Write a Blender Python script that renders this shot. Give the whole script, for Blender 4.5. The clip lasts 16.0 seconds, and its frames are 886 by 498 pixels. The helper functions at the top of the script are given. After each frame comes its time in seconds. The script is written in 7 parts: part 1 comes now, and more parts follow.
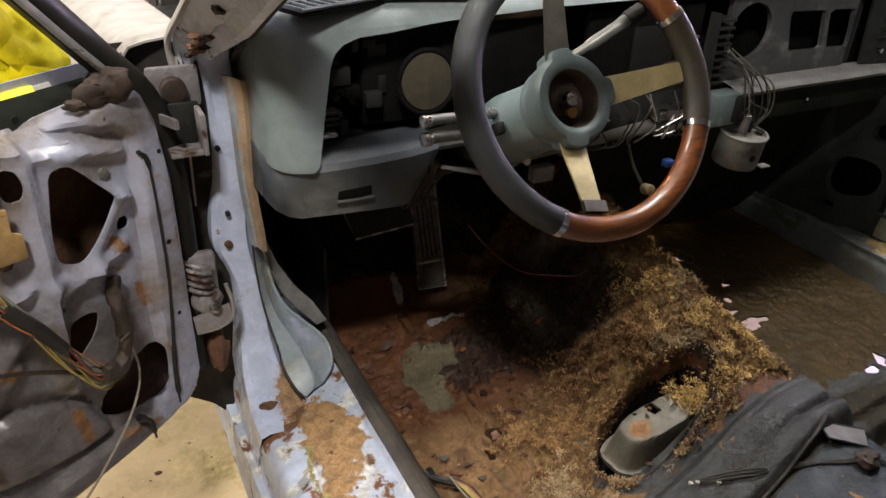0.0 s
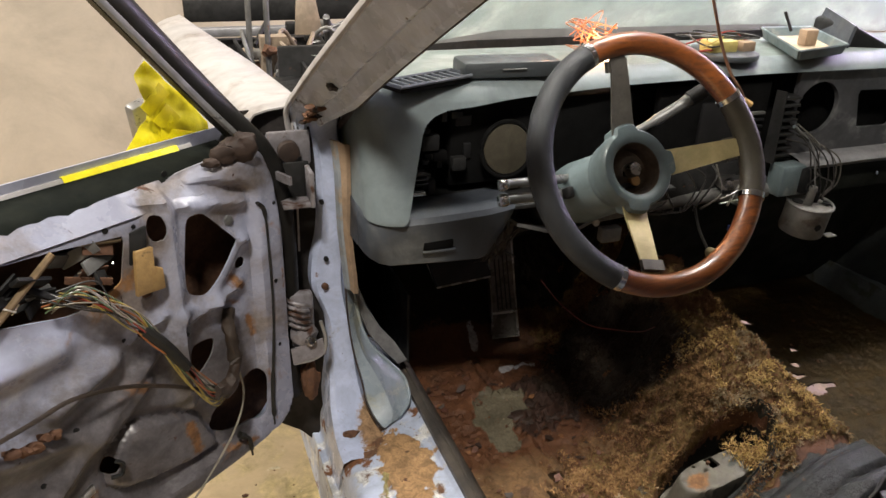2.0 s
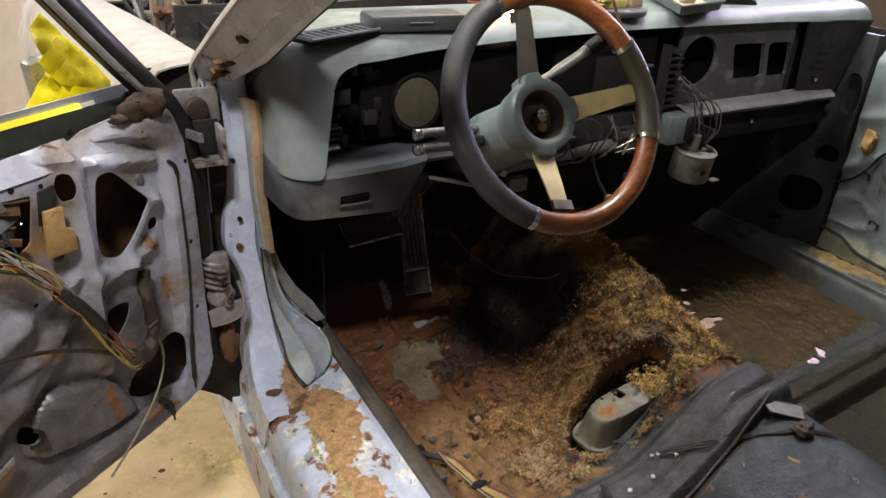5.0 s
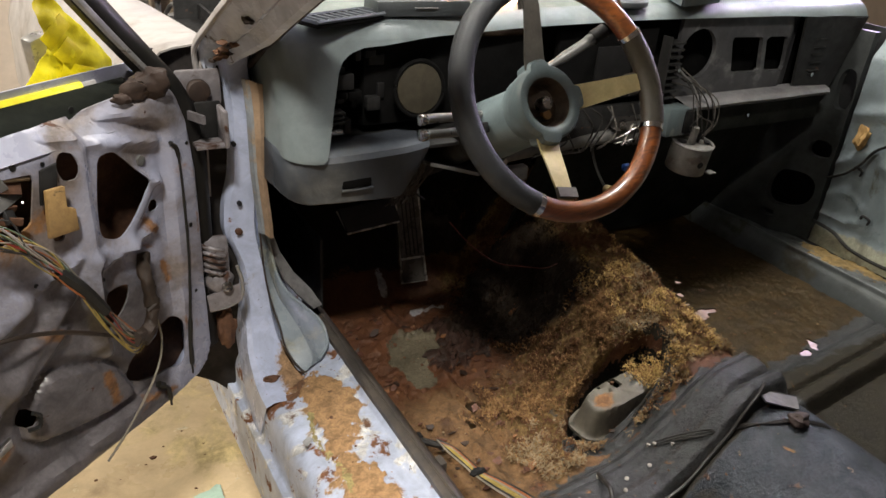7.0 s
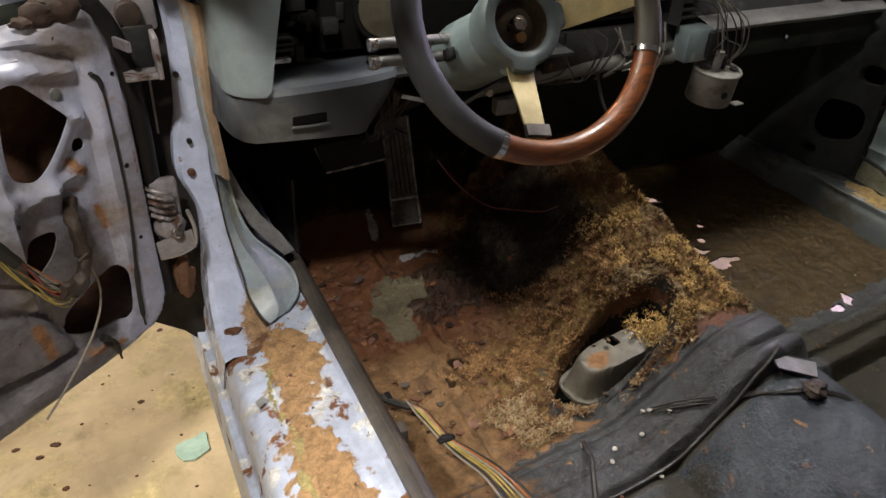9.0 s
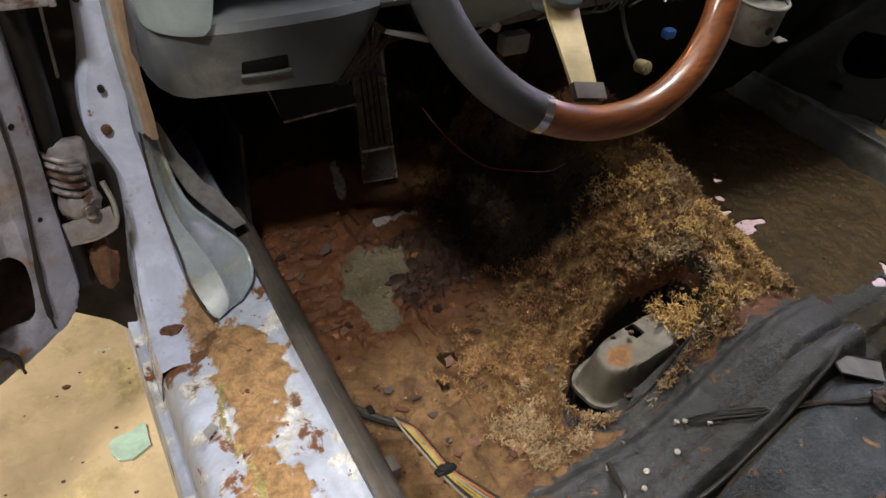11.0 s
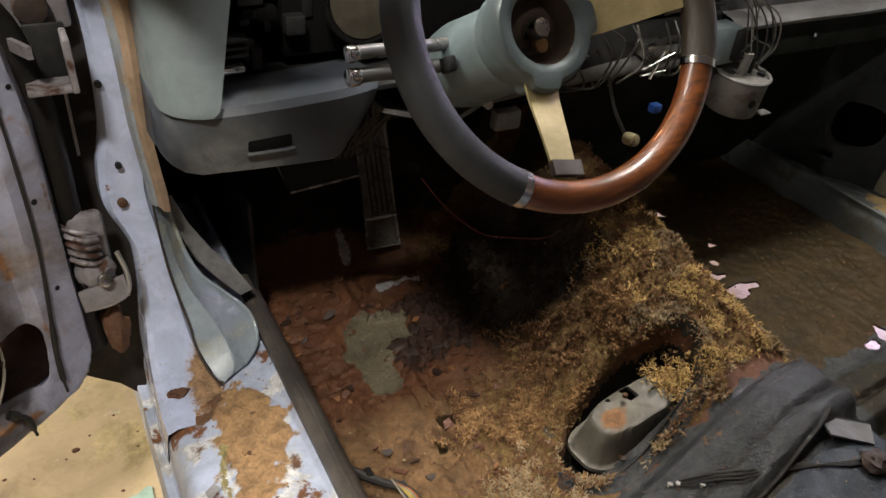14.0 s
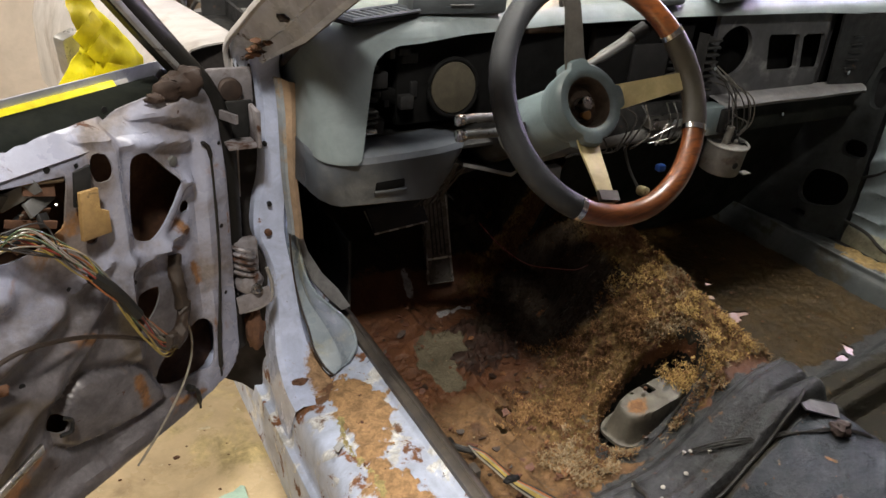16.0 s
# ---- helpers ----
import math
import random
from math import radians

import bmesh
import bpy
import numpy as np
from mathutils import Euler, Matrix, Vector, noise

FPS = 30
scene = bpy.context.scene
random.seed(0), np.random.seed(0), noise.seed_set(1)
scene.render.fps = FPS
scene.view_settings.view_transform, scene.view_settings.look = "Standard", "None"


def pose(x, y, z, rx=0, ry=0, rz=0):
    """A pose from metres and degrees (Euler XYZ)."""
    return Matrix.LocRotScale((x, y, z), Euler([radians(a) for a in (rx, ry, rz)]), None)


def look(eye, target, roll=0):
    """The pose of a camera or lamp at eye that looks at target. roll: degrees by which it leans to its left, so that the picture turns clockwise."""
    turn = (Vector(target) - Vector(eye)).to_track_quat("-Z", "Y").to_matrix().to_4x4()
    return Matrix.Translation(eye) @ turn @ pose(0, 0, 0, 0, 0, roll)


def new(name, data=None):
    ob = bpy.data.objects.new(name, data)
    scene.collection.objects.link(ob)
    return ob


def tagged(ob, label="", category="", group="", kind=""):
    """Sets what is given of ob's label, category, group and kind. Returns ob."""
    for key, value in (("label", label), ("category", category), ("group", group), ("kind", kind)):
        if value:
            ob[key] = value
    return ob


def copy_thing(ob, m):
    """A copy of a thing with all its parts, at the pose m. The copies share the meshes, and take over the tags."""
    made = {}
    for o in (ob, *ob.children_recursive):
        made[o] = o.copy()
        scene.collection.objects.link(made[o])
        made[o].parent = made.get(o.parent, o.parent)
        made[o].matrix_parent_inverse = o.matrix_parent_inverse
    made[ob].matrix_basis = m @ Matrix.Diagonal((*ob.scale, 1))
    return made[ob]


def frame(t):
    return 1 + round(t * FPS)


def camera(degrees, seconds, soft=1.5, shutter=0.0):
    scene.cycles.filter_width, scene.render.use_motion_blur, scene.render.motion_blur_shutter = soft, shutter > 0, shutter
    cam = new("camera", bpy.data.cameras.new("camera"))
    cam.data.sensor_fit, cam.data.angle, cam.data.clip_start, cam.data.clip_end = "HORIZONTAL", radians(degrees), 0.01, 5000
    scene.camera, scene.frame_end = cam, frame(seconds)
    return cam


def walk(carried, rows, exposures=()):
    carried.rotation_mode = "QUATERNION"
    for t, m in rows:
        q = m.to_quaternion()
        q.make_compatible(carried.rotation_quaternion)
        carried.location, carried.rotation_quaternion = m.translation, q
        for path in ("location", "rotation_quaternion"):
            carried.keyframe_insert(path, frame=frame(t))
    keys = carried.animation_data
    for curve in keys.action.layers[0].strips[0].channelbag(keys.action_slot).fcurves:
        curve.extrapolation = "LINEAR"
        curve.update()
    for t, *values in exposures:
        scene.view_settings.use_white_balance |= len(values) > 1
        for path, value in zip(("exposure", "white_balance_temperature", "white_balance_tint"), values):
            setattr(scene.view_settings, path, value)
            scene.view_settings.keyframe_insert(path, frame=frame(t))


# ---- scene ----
cam = camera(61.6, 16.0)
PATH = [
    (0, (0.018, 0.009, 1.265), (0.847, 1.534, 0.272), 2.8),
    (0.5, (0.049, -0.049, 1.288), (0.809, 1.535, 0.332), 1.7),
    (1, (0.059, -0.106, 1.299), (0.747, 1.532, 0.38), 1.0),
    (1.5, (0.036, -0.121, 1.305), (0.684, 1.55, 0.418), 1.2),
    (2, (-0.024, -0.094, 1.314), (0.633, 1.584, 0.447), 2.0),
    (2.5, (-0.064, -0.072, 1.309), (0.643, 1.585, 0.44), 2.8),
    (3, (-0.074, -0.07, 1.307), (0.698, 1.554, 0.431), 3.1),
    (3.5, (-0.076, -0.083, 1.316), (0.744, 1.517, 0.439), 2.8),
    (4, (-0.073, -0.097, 1.3), (0.782, 1.475, 0.406), 2.6),
    (4.5, (-0.07, -0.112, 1.29), (0.806, 1.441, 0.385), 2.6),
    (4.7, (-0.071, -0.12, 1.29), (0.821, 1.421, 0.38), 2.9),
    (6.8, (-0.09, -0.112, 1.283), (0.833, 1.405, 0.362), 4.3),
    (7, (-0.097, -0.109, 1.277), (0.839, 1.397, 0.352), 4.7),
    (7.5, (-0.095, -0.108, 1.278), (0.813, 1.402, 0.331), 4.3),
    (8, (-0.078, -0.098, 1.275), (0.788, 1.411, 0.288), 3.8),
    (8.5, (0.003, -0.088, 1.264), (0.811, 1.423, 0.231), 3.0),
    (9, (0.08, -0.059, 1.241), (0.852, 1.426, 0.146), 2.9),
    (9.2, (0.094, -0.023, 1.229), (0.876, 1.438, 0.109), 3.3),
    (11.3, (0.146, 0.192, 1.163), (0.989, 1.485, -0.109), 6.0),
    (11.5, (0.15, 0.191, 1.16), (0.99, 1.482, -0.116), 5.8),
    (12, (0.156, 0.194, 1.158), (0.997, 1.477, -0.125), 5.9),
    (12.5, (0.162, 0.193, 1.156), (1.007, 1.475, -0.125), 5.9),
    (13, (0.164, 0.194, 1.158), (1.016, 1.493, -0.101), 5.7),
    (13.5, (0.165, 0.188, 1.167), (1.019, 1.53, -0.046), 5.3),
    (14, (0.143, 0.151, 1.2), (0.993, 1.562, 0.066), 4.7),
    (14.5, (0.103, 0.031, 1.259), (0.942, 1.514, 0.212), 3.8),
    (15, (0.056, -0.04, 1.281), (0.885, 1.489, 0.293), 3.2),
    (15.5, (-0.036, -0.062, 1.293), (0.857, 1.461, 0.352), 4.2),
    (16, (-0.115, -0.067, 1.274), (0.793, 1.447, 0.334), 4.6),
]
walk(cam, [(t, look(eye, target, roll)) for t, eye, target, roll in PATH])

# ---- light ----
world = bpy.data.worlds.new("garage_air")
scene.world = world
world.use_nodes = True
world.node_tree.nodes["Background"].inputs[0].default_value = (0.85, 0.9, 1.0, 1)
world.node_tree.nodes["Background"].inputs[1].default_value = 0.02


def ceiling_lamp(x, y, z, sx, sy, watts, colour, target=None):
    data = bpy.data.lights.new("ceiling_lamp_light", "AREA")
    data.shape, data.size, data.size_y, data.energy, data.color = "RECTANGLE", sx, sy, watts, colour
    ob = new("ceiling_lamp_light", data)
    ob.matrix_world = look((x, y, z), target or (x, y, 0))
    return ob


ceiling_lamp(1.38, 1.20, 2.75, 0.5, 0.14, 46, (1.0, 0.96, 0.90), (1.1, 0.8, 0.4))
ceiling_lamp(-0.40, -0.45, 2.80, 0.3, 0.16, 64, (1.0, 0.94, 0.85), (0.2, 0.9, 0.5))
ceiling_lamp(-1.5, 1.6, 3.0, 1.1, 0.16, 96, (1.0, 0.93, 0.82), (-0.6, 1.3, 0.0))
# Added beside the car, below the ceiling, to brighten ground behind the floor holes.
ceiling_lamp(3.6, 1.8, 2.0, 0.16, 1.0, 95, (0.78, 0.66, 1.0), (1.75, 1.5, 0.0))
ceiling_lamp(0.9, 2.5, 3.0, 1.3, 0.16, 12, (1.0, 0.95, 0.88))


# ---- materials ----
def material(name, c1, c2, scale=8.0, rough=0.5, metal=0.0, bump=0.15, bscale=60.0, layers=(), rvar=0.12, coat=0.0, blotch=0.22):
    """A surface with two tones, a fine relief, and layers of stain: (colour, scale, cut, softness, roughness[, attribute])."""
    m = bpy.data.materials.new(name)
    m.use_nodes = True
    nt = m.node_tree
    N, L = nt.nodes, nt.links
    bs = N["Principled BSDF"]
    tc = N.new("ShaderNodeTexCoord")

    def tex(s, detail=6.0, r=0.6, dist=0.0):
        n = N.new("ShaderNodeTexNoise")
        n.inputs["Scale"].default_value = s
        n.inputs["Detail"].default_value = detail
        n.inputs["Roughness"].default_value = r
        n.inputs["Distortion"].default_value = dist
        L.new(tc.outputs["Object"], n.inputs["Vector"])
        return n.outputs["Fac"]

    def span(sock, a, b, lo=0.0, hi=1.0):
        n = N.new("ShaderNodeMapRange")
        n.interpolation_type = "SMOOTHSTEP"
        L.new(sock, n.inputs[0])
        for i, v in enumerate((a, b, lo, hi)):
            n.inputs[i + 1].default_value = v
        return n.outputs[0]

    def mix(fac, a, b):
        n = N.new("ShaderNodeMix")
        n.data_type = "RGBA"
        L.new(fac, n.inputs[0])
        for i, v in ((6, a), (7, b)):
            if isinstance(v, tuple):
                n.inputs[i].default_value = (*v, 1)
            else:
                L.new(v, n.inputs[i])
        return n.outputs[2]

    def mixf(fac, a, b):
        n = N.new("ShaderNodeMix")
        L.new(fac, n.inputs[0])
        for i, v in ((2, a), (3, b)):
            if isinstance(v, float):
                n.inputs[i].default_value = v
            else:
                L.new(v, n.inputs[i])
        return n.outputs[0]

    def add(a, b, op="ADD"):
        n = N.new("ShaderNodeMath")
        n.operation = op
        for i, v in enumerate((a, b)):
            if isinstance(v, float):
                n.inputs[i].default_value = v
            else:
                L.new(v, n.inputs[i])
        return n.outputs[0]

    col = mix(span(tex(scale), 0.3, 0.7), c1, c2)
    fine = tex(bscale, 8.0, 0.7)
    col = mix(span(fine, 0.35, 0.75), col, mix(span(tex(scale * 3.1), 0.4, 0.6), c1, c2))
    bl = N.new("ShaderNodeMix")
    bl.data_type, bl.blend_type = "RGBA", "MULTIPLY"
    bl.inputs[0].default_value = 1.0
    L.new(col, bl.inputs[6])
    L.new(span(tex(scale * 1.7, 10.0, 0.7, 0.5), 0.3, 0.7, 1 - blotch, 1 + blotch * 0.5), bl.inputs[7])
    col = bl.outputs[2]
    ro = span(tex(scale * 2.3), 0.3, 0.7, max(0.03, rough - rvar), min(1.0, rough + rvar))
    height = fine
    for ly in layers:
        lc, ls, cut, soft, lr = ly[:5]
        src = tex(ls, 8.0, 0.62, 0.4)
        if len(ly) > 5:
            at = N.new("ShaderNodeAttribute")
            at.attribute_name = ly[5]
            src = add(add(at.outputs["Fac"], 0.0), add(add(add(src, -0.5), 1.3, "MULTIPLY"), add(add(tex(ls * 5.3, 6.0, 0.7), -0.5), 0.7, "MULTIPLY")))
        f = span(src, cut - soft, cut + soft)
        grain = span(tex(bscale * 1.7, 6.0, 0.75), 0.3, 0.75, 0.78, 1.15)
        gm = N.new("ShaderNodeMix")
        gm.data_type, gm.blend_type = "RGBA", "MULTIPLY"
        gm.inputs[0].default_value = 1.0
        gm.inputs[6].default_value = (*lc, 1)
        L.new(add(grain, span(tex(ls * 2.7, 9.0, 0.68, 0.6), 0.32, 0.68, 0.55, 1.2), "MULTIPLY"), gm.inputs[7])
        col = mix(f, col, gm.outputs[2])
        ro = mixf(f, ro, float(lr))
        height = add(height, add(f, 0.35, "MULTIPLY"))
    L.new(col, bs.inputs["Base Color"])
    L.new(ro, bs.inputs["Roughness"])
    bs.inputs["Metallic"].default_value = metal
    bs.inputs["Coat Weight"].default_value = coat
    bn = N.new("ShaderNodeBump")
    bn.inputs["Strength"].default_value = bump
    bn.inputs["Distance"].default_value = 0.006
    L.new(height, bn.inputs["Height"])
    L.new(bn.outputs[0], bs.inputs["Normal"])
    return m


RUST, DARKRUST = (0.20, 0.085, 0.035), (0.07, 0.03, 0.016)
paint = material("lavender_paint", (0.50, 0.56, 0.75), (0.43, 0.48, 0.64), 9, 0.25, 0.0, 0.05, 70,
                 [((0.25, 0.22, 0.2), 14, 0.64, 0.06, 0.6), (RUST, 22, 0.7, 0.02, 0.8), (DARKRUST, 60, 0.72, 0.02, 0.8)])
paint_door = material("door_paint", (0.35, 0.37, 0.48), (0.28, 0.292, 0.375), 5, 0.24, 0.0, 0.06, 90,
                      [((0.20, 0.17, 0.16), 5, 0.60, 0.08, 0.5), ((0.56, 0.54, 0.56), 6, 0.63, 0.10, 0.35), ((0.115, 0.105, 0.112), 7, 0.5, 0.28, 0.32, "darkened"), ((0.21, 0.10, 0.04), 24, 0.5, 0.2, 0.8, "rust"), ((0.26, 0.13, 0.05), 9, 0.665, 0.05, 0.75), (DARKRUST, 30, 0.68, 0.02, 0.8)], blotch=0.12)
paint_sill = material("sill_paint", (0.47, 0.53, 0.67), (0.39, 0.435, 0.55), 12, 0.4, 0.0, 0.12, 120,
                      [((0.66, 0.66, 0.65), 18, 0.56, 0.04, 0.55), (RUST, 24, 0.61, 0.03, 0.85), ((0.36, 0.215, 0.10), 26, 0.42, 0.14, 0.9, "dirt"),
                       ((0.36, 0.30, 0.12), 22, 0.55, 0.04, 0.9, "moss"), ((0.14, 0.07, 0.035), 18, 0.5, 0.08, 0.85, "foot"), (DARKRUST, 34, 0.68, 0.02, 0.85), ((0.03, 0.02, 0.015), 55, 0.73, 0.01, 0.8)])
grey_floor = material("grey_floor_paint", (0.11, 0.125, 0.15), (0.07, 0.08, 0.095), 10, 0.42, 0.0, 0.1, 80,
                      [(RUST, 13, 0.66, 0.05, 0.8), ((0.08, 0.075, 0.07), 7, 0.6, 0.1, 0.6)])
floor_mat = material("rusted_floor", (0.145, 0.062, 0.030), (0.075, 0.033, 0.017), 9, 0.5, 0.0, 0.6, 110,
                     [((0.168, 0.095, 0.043), 12, 0.5, 0.22, 0.75, "sand"), ((0.085, 0.042, 0.025), 17, 0.62, 0.06, 0.55), ((0.052, 0.026, 0.018), 30, 0.5, 0.2, 0.6, "crust"),
                      ((0.150, 0.130, 0.090), 5, 0.5, 0.03, 0.14, "bare"), ((0.42, 0.42, 0.44), 20, 0.55, 0.05, 0.5, "pale"), ((0.042, 0.025, 0.006), 9, 0.5, 0.12, 0.5, "tar"),
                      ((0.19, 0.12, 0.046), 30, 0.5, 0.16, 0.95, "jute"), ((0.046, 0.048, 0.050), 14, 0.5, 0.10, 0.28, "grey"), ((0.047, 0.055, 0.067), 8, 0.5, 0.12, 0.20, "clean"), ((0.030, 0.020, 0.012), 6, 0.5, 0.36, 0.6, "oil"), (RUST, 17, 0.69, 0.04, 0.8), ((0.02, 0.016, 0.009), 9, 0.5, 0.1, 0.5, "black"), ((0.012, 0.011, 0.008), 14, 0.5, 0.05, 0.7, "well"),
                      ((0.030, 0.026, 0.020), 40, 0.5, 0.2, 0.7, "darkened"), ((0.26, 0.14, 0.06), 30, 0.68, 0.04, 0.8), ((0.035, 0.022, 0.014), 48, 0.74, 0.02, 0.6)])
jute_mat = material("jute_fibre", (0.3565, 0.2127, 0.0978), (0.1725, 0.0978, 0.0437), 25, 0.95, 0.0, 0.3, 200)
jute_gold = material("jute_gold", (0.672, 0.468, 0.186), (0.408, 0.27, 0.102), 25, 0.95, 0.0, 0.3, 200)
jute_grey = material("jute_grey", (0.3608, 0.2829, 0.1804), (0.2214, 0.1599, 0.0902), 25, 0.95, 0.0, 0.3, 200)
jute_dark = material("jute_dark", (0.17, 0.085, 0.045), (0.09, 0.048, 0.028), 25, 0.95, 0.0, 0.3, 200)
dash_vinyl = material("dash_vinyl", (0.1275, 0.1547, 0.1403), (0.1062, 0.1292, 0.119), 6, 0.5, 0.0, 0.12, 420,
                      [((0.24, 0.26, 0.235), 5, 0.58, 0.14, 0.6)])
dash_front = material("dash_front_vinyl", (0.15, 0.178, 0.185), (0.125, 0.15, 0.157), 6, 0.45, 0.0, 0.1, 420, [((0.25, 0.275, 0.26), 5, 0.62, 0.14, 0.55)])
dash_lower = material("dash_lower_plastic", (0.0562, 0.0645, 0.078), (0.048, 0.0547, 0.066), 6, 0.48, 0.0, 0.1, 400,
                      [((0.12, 0.125, 0.125), 6, 0.62, 0.1, 0.6)])
teal_plastic = material("blue_grey_plastic", (0.1224, 0.1584, 0.1692), (0.1044, 0.1368, 0.144), 9, 0.42, 0.0, 0.06, 300,
                        [((0.30, 0.31, 0.28), 9, 0.63, 0.1, 0.55)])
kick_plastic = material("kick_plastic", (0.28, 0.33, 0.375), (0.22, 0.26, 0.30), 9, 0.24, 0.0, 0.08, 300,
                        [((0.33, 0.33, 0.25), 10, 0.58, 0.1, 0.4)])
dark_metal = material("dark_metal", (0.03, 0.03, 0.03), (0.014, 0.014, 0.014), 14, 0.55, 0.3, 0.15, 80, [(RUST, 20, 0.7, 0.04, 0.8)])
grey_metal = material("grey_metal", (0.20, 0.20, 0.195), (0.14, 0.14, 0.135), 12, 0.45, 0.4, 0.1, 90, [(RUST, 18, 0.68, 0.05, 0.8)])
steel = material("bare_steel", (0.55, 0.54, 0.52), (0.42, 0.4, 0.37), 20, 0.3, 1.0, 0.05, 200)
black_rubber = material("black_rubber", (0.013, 0.0125, 0.012), (0.02, 0.019, 0.017), 10, 0.6, 0.0, 0.1, 120, [((0.06, 0.055, 0.047), 12, 0.68, 0.08, 0.7)])
black_plastic = material("black_plastic", (0.009, 0.009, 0.0095), (0.014, 0.014, 0.0145), 12, 0.6, 0.0, 0.08, 160)
strip_mat = material("dirty_sill_strip", (0.05, 0.045, 0.042), (0.085, 0.072, 0.06), 14, 0.42, 0.0, 0.15, 120, [((0.2, 0.14, 0.08), 22, 0.66, 0.05, 0.8)])
# Near-black for recessed parts: the dash bays' shade is put into the colour.
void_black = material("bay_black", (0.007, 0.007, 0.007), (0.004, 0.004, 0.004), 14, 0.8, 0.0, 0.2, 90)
leather = material("grey_leather", (0.026, 0.029, 0.033), (0.020, 0.022, 0.025), 15, 0.48, 0.0, 0.3, 700)
spoke_gold = material("gold_spoke", (0.60, 0.52, 0.28), (0.52, 0.44, 0.22), 14, 0.42, 0.35, 0.05, 260)
spoke_dark = material("dull_spoke", (0.20, 0.19, 0.17), (0.14, 0.135, 0.12), 14, 0.4, 0.7, 0.05, 260)
concrete = material("stained_concrete", (0.62, 0.49, 0.31), (0.53, 0.41, 0.25), 3, 0.32, 0.0, 0.12, 45,
                    [((0.62, 0.50, 0.26), 4.5, 0.55, 0.07, 0.3), ((0.28, 0.19, 0.11), 3.0, 0.62, 0.1, 0.4), ((0.7, 0.62, 0.42), 19, 0.66, 0.03, 0.4), ((0.1, 0.07, 0.045), 60, 0.76, 0.01, 0.5)])
dim_wall = material("dim_wall_paint", (0.48, 0.45, 0.40), (0.42, 0.39, 0.35), 1.5, 0.8, 0.0, 0.06, 60)
wall_paint = material("beige_wall_paint", (0.493, 0.442, 0.357), (0.4632, 0.4123, 0.3315), 1.2, 0.7, 0.0, 0.06, 60)
white_paint = material("white_primer", (0.44, 0.425, 0.42), (0.39, 0.375, 0.37), 5, 0.4, 0.0, 0.04, 60, [((0.33, 0.29, 0.26), 6, 0.6, 0.12, 0.6)])
tan_trim = material("tan_trim", (0.34, 0.24, 0.16), (0.27, 0.2, 0.14), 20, 0.6, 0.0, 0.15, 140)
hinge_mat = material("dirty_hinge", (0.2423, 0.2295, 0.2486), (0.153, 0.1402, 0.1435), 26, 0.5, 0.2, 0.2, 120, [(DARKRUST, 24, 0.58, 0.05, 0.8)])
rust_mat = material("rusty_metal", (0.17, 0.09, 0.055), (0.09, 0.05, 0.035), 18, 0.75, 0.2, 0.3, 110)
grease = material("greasy_rubber", (0.0488, 0.0325, 0.026), (0.0292, 0.0208, 0.0175), 16, 0.6, 0.0, 0.25, 90)
tan_card = material("tan_card", (0.50, 0.32, 0.12), (0.40, 0.24, 0.09), 18, 0.75, 0.0, 0.1, 120, [((0.2, 0.1, 0.04), 20, 0.64, 0.05, 0.8)])
gauge_mat = material("dusty_gauge", (0.060, 0.053, 0.038), (0.045, 0.040, 0.030), 20, 0.4, 0.0, 0.05, 200)
chrome = material("worn_chrome", (0.72, 0.72, 0.72), (0.6, 0.6, 0.6), 30, 0.12, 1.0, 0.03, 150)
white_bit = material("white_nylon", (0.46, 0.44, 0.40), (0.34, 0.32, 0.28), 40, 0.5, 0.0, 0.1, 200)


def wire_mat(name, c):
    return material(name, c, tuple(v * 0.55 for v in c), 30, 0.4, 0.0, 0.03, 200)


w_yellow, w_green = wire_mat("yellow_wire", (0.42, 0.32, 0.08)), wire_mat("green_wire", (0.10, 0.15, 0.08))
w_red, w_orange = wire_mat("red_wire", (0.30, 0.035, 0.025)), wire_mat("orange_wire", (0.40, 0.13, 0.04))
w_black, w_white = wire_mat("black_wire", (0.03, 0.028, 0.026)), wire_mat("pale_wire", (0.30, 0.27, 0.22))
w_blue = wire_mat("blue_wire", (0.04, 0.13, 0.5))


def wood_material():
    m = bpy.data.materials.new("varnished_wood")
    m.use_nodes = True
    N, L = m.node_tree.nodes, m.node_tree.links
    bs = N["Principled BSDF"]
    tc, wv, rp = N.new("ShaderNodeTexCoord"), N.new("ShaderNodeTexNoise"), N.new("ShaderNodeValToRGB")
    mp = N.new("ShaderNodeMapping")
    mp.inputs["Scale"].default_value = (14, 60, 60)
    L.new(tc.outputs["Object"], mp.inputs[0])
    L.new(mp.outputs[0], wv.inputs["Vector"])
    wv.inputs["Scale"].default_value, wv.inputs["Detail"].default_value, wv.inputs["Distortion"].default_value = 1.6, 8, 1.2
    L.new(wv.outputs["Fac"], rp.inputs[0])
    rp.color_ramp.elements[0].position, rp.color_ramp.elements[0].color = 0.3, (0.065, 0.018, 0.005, 1)
    rp.color_ramp.elements[1].position, rp.color_ramp.elements[1].color = 0.72, (0.23, 0.070, 0.014, 1)
    L.new(rp.outputs[0], bs.inputs["Base Color"])
    bs.inputs["Roughness"].default_value, bs.inputs["Coat Weight"].default_value, bs.inputs["Coat Roughness"].default_value = 0.35, 1.0, 0.06
    return m


wood = wood_material()


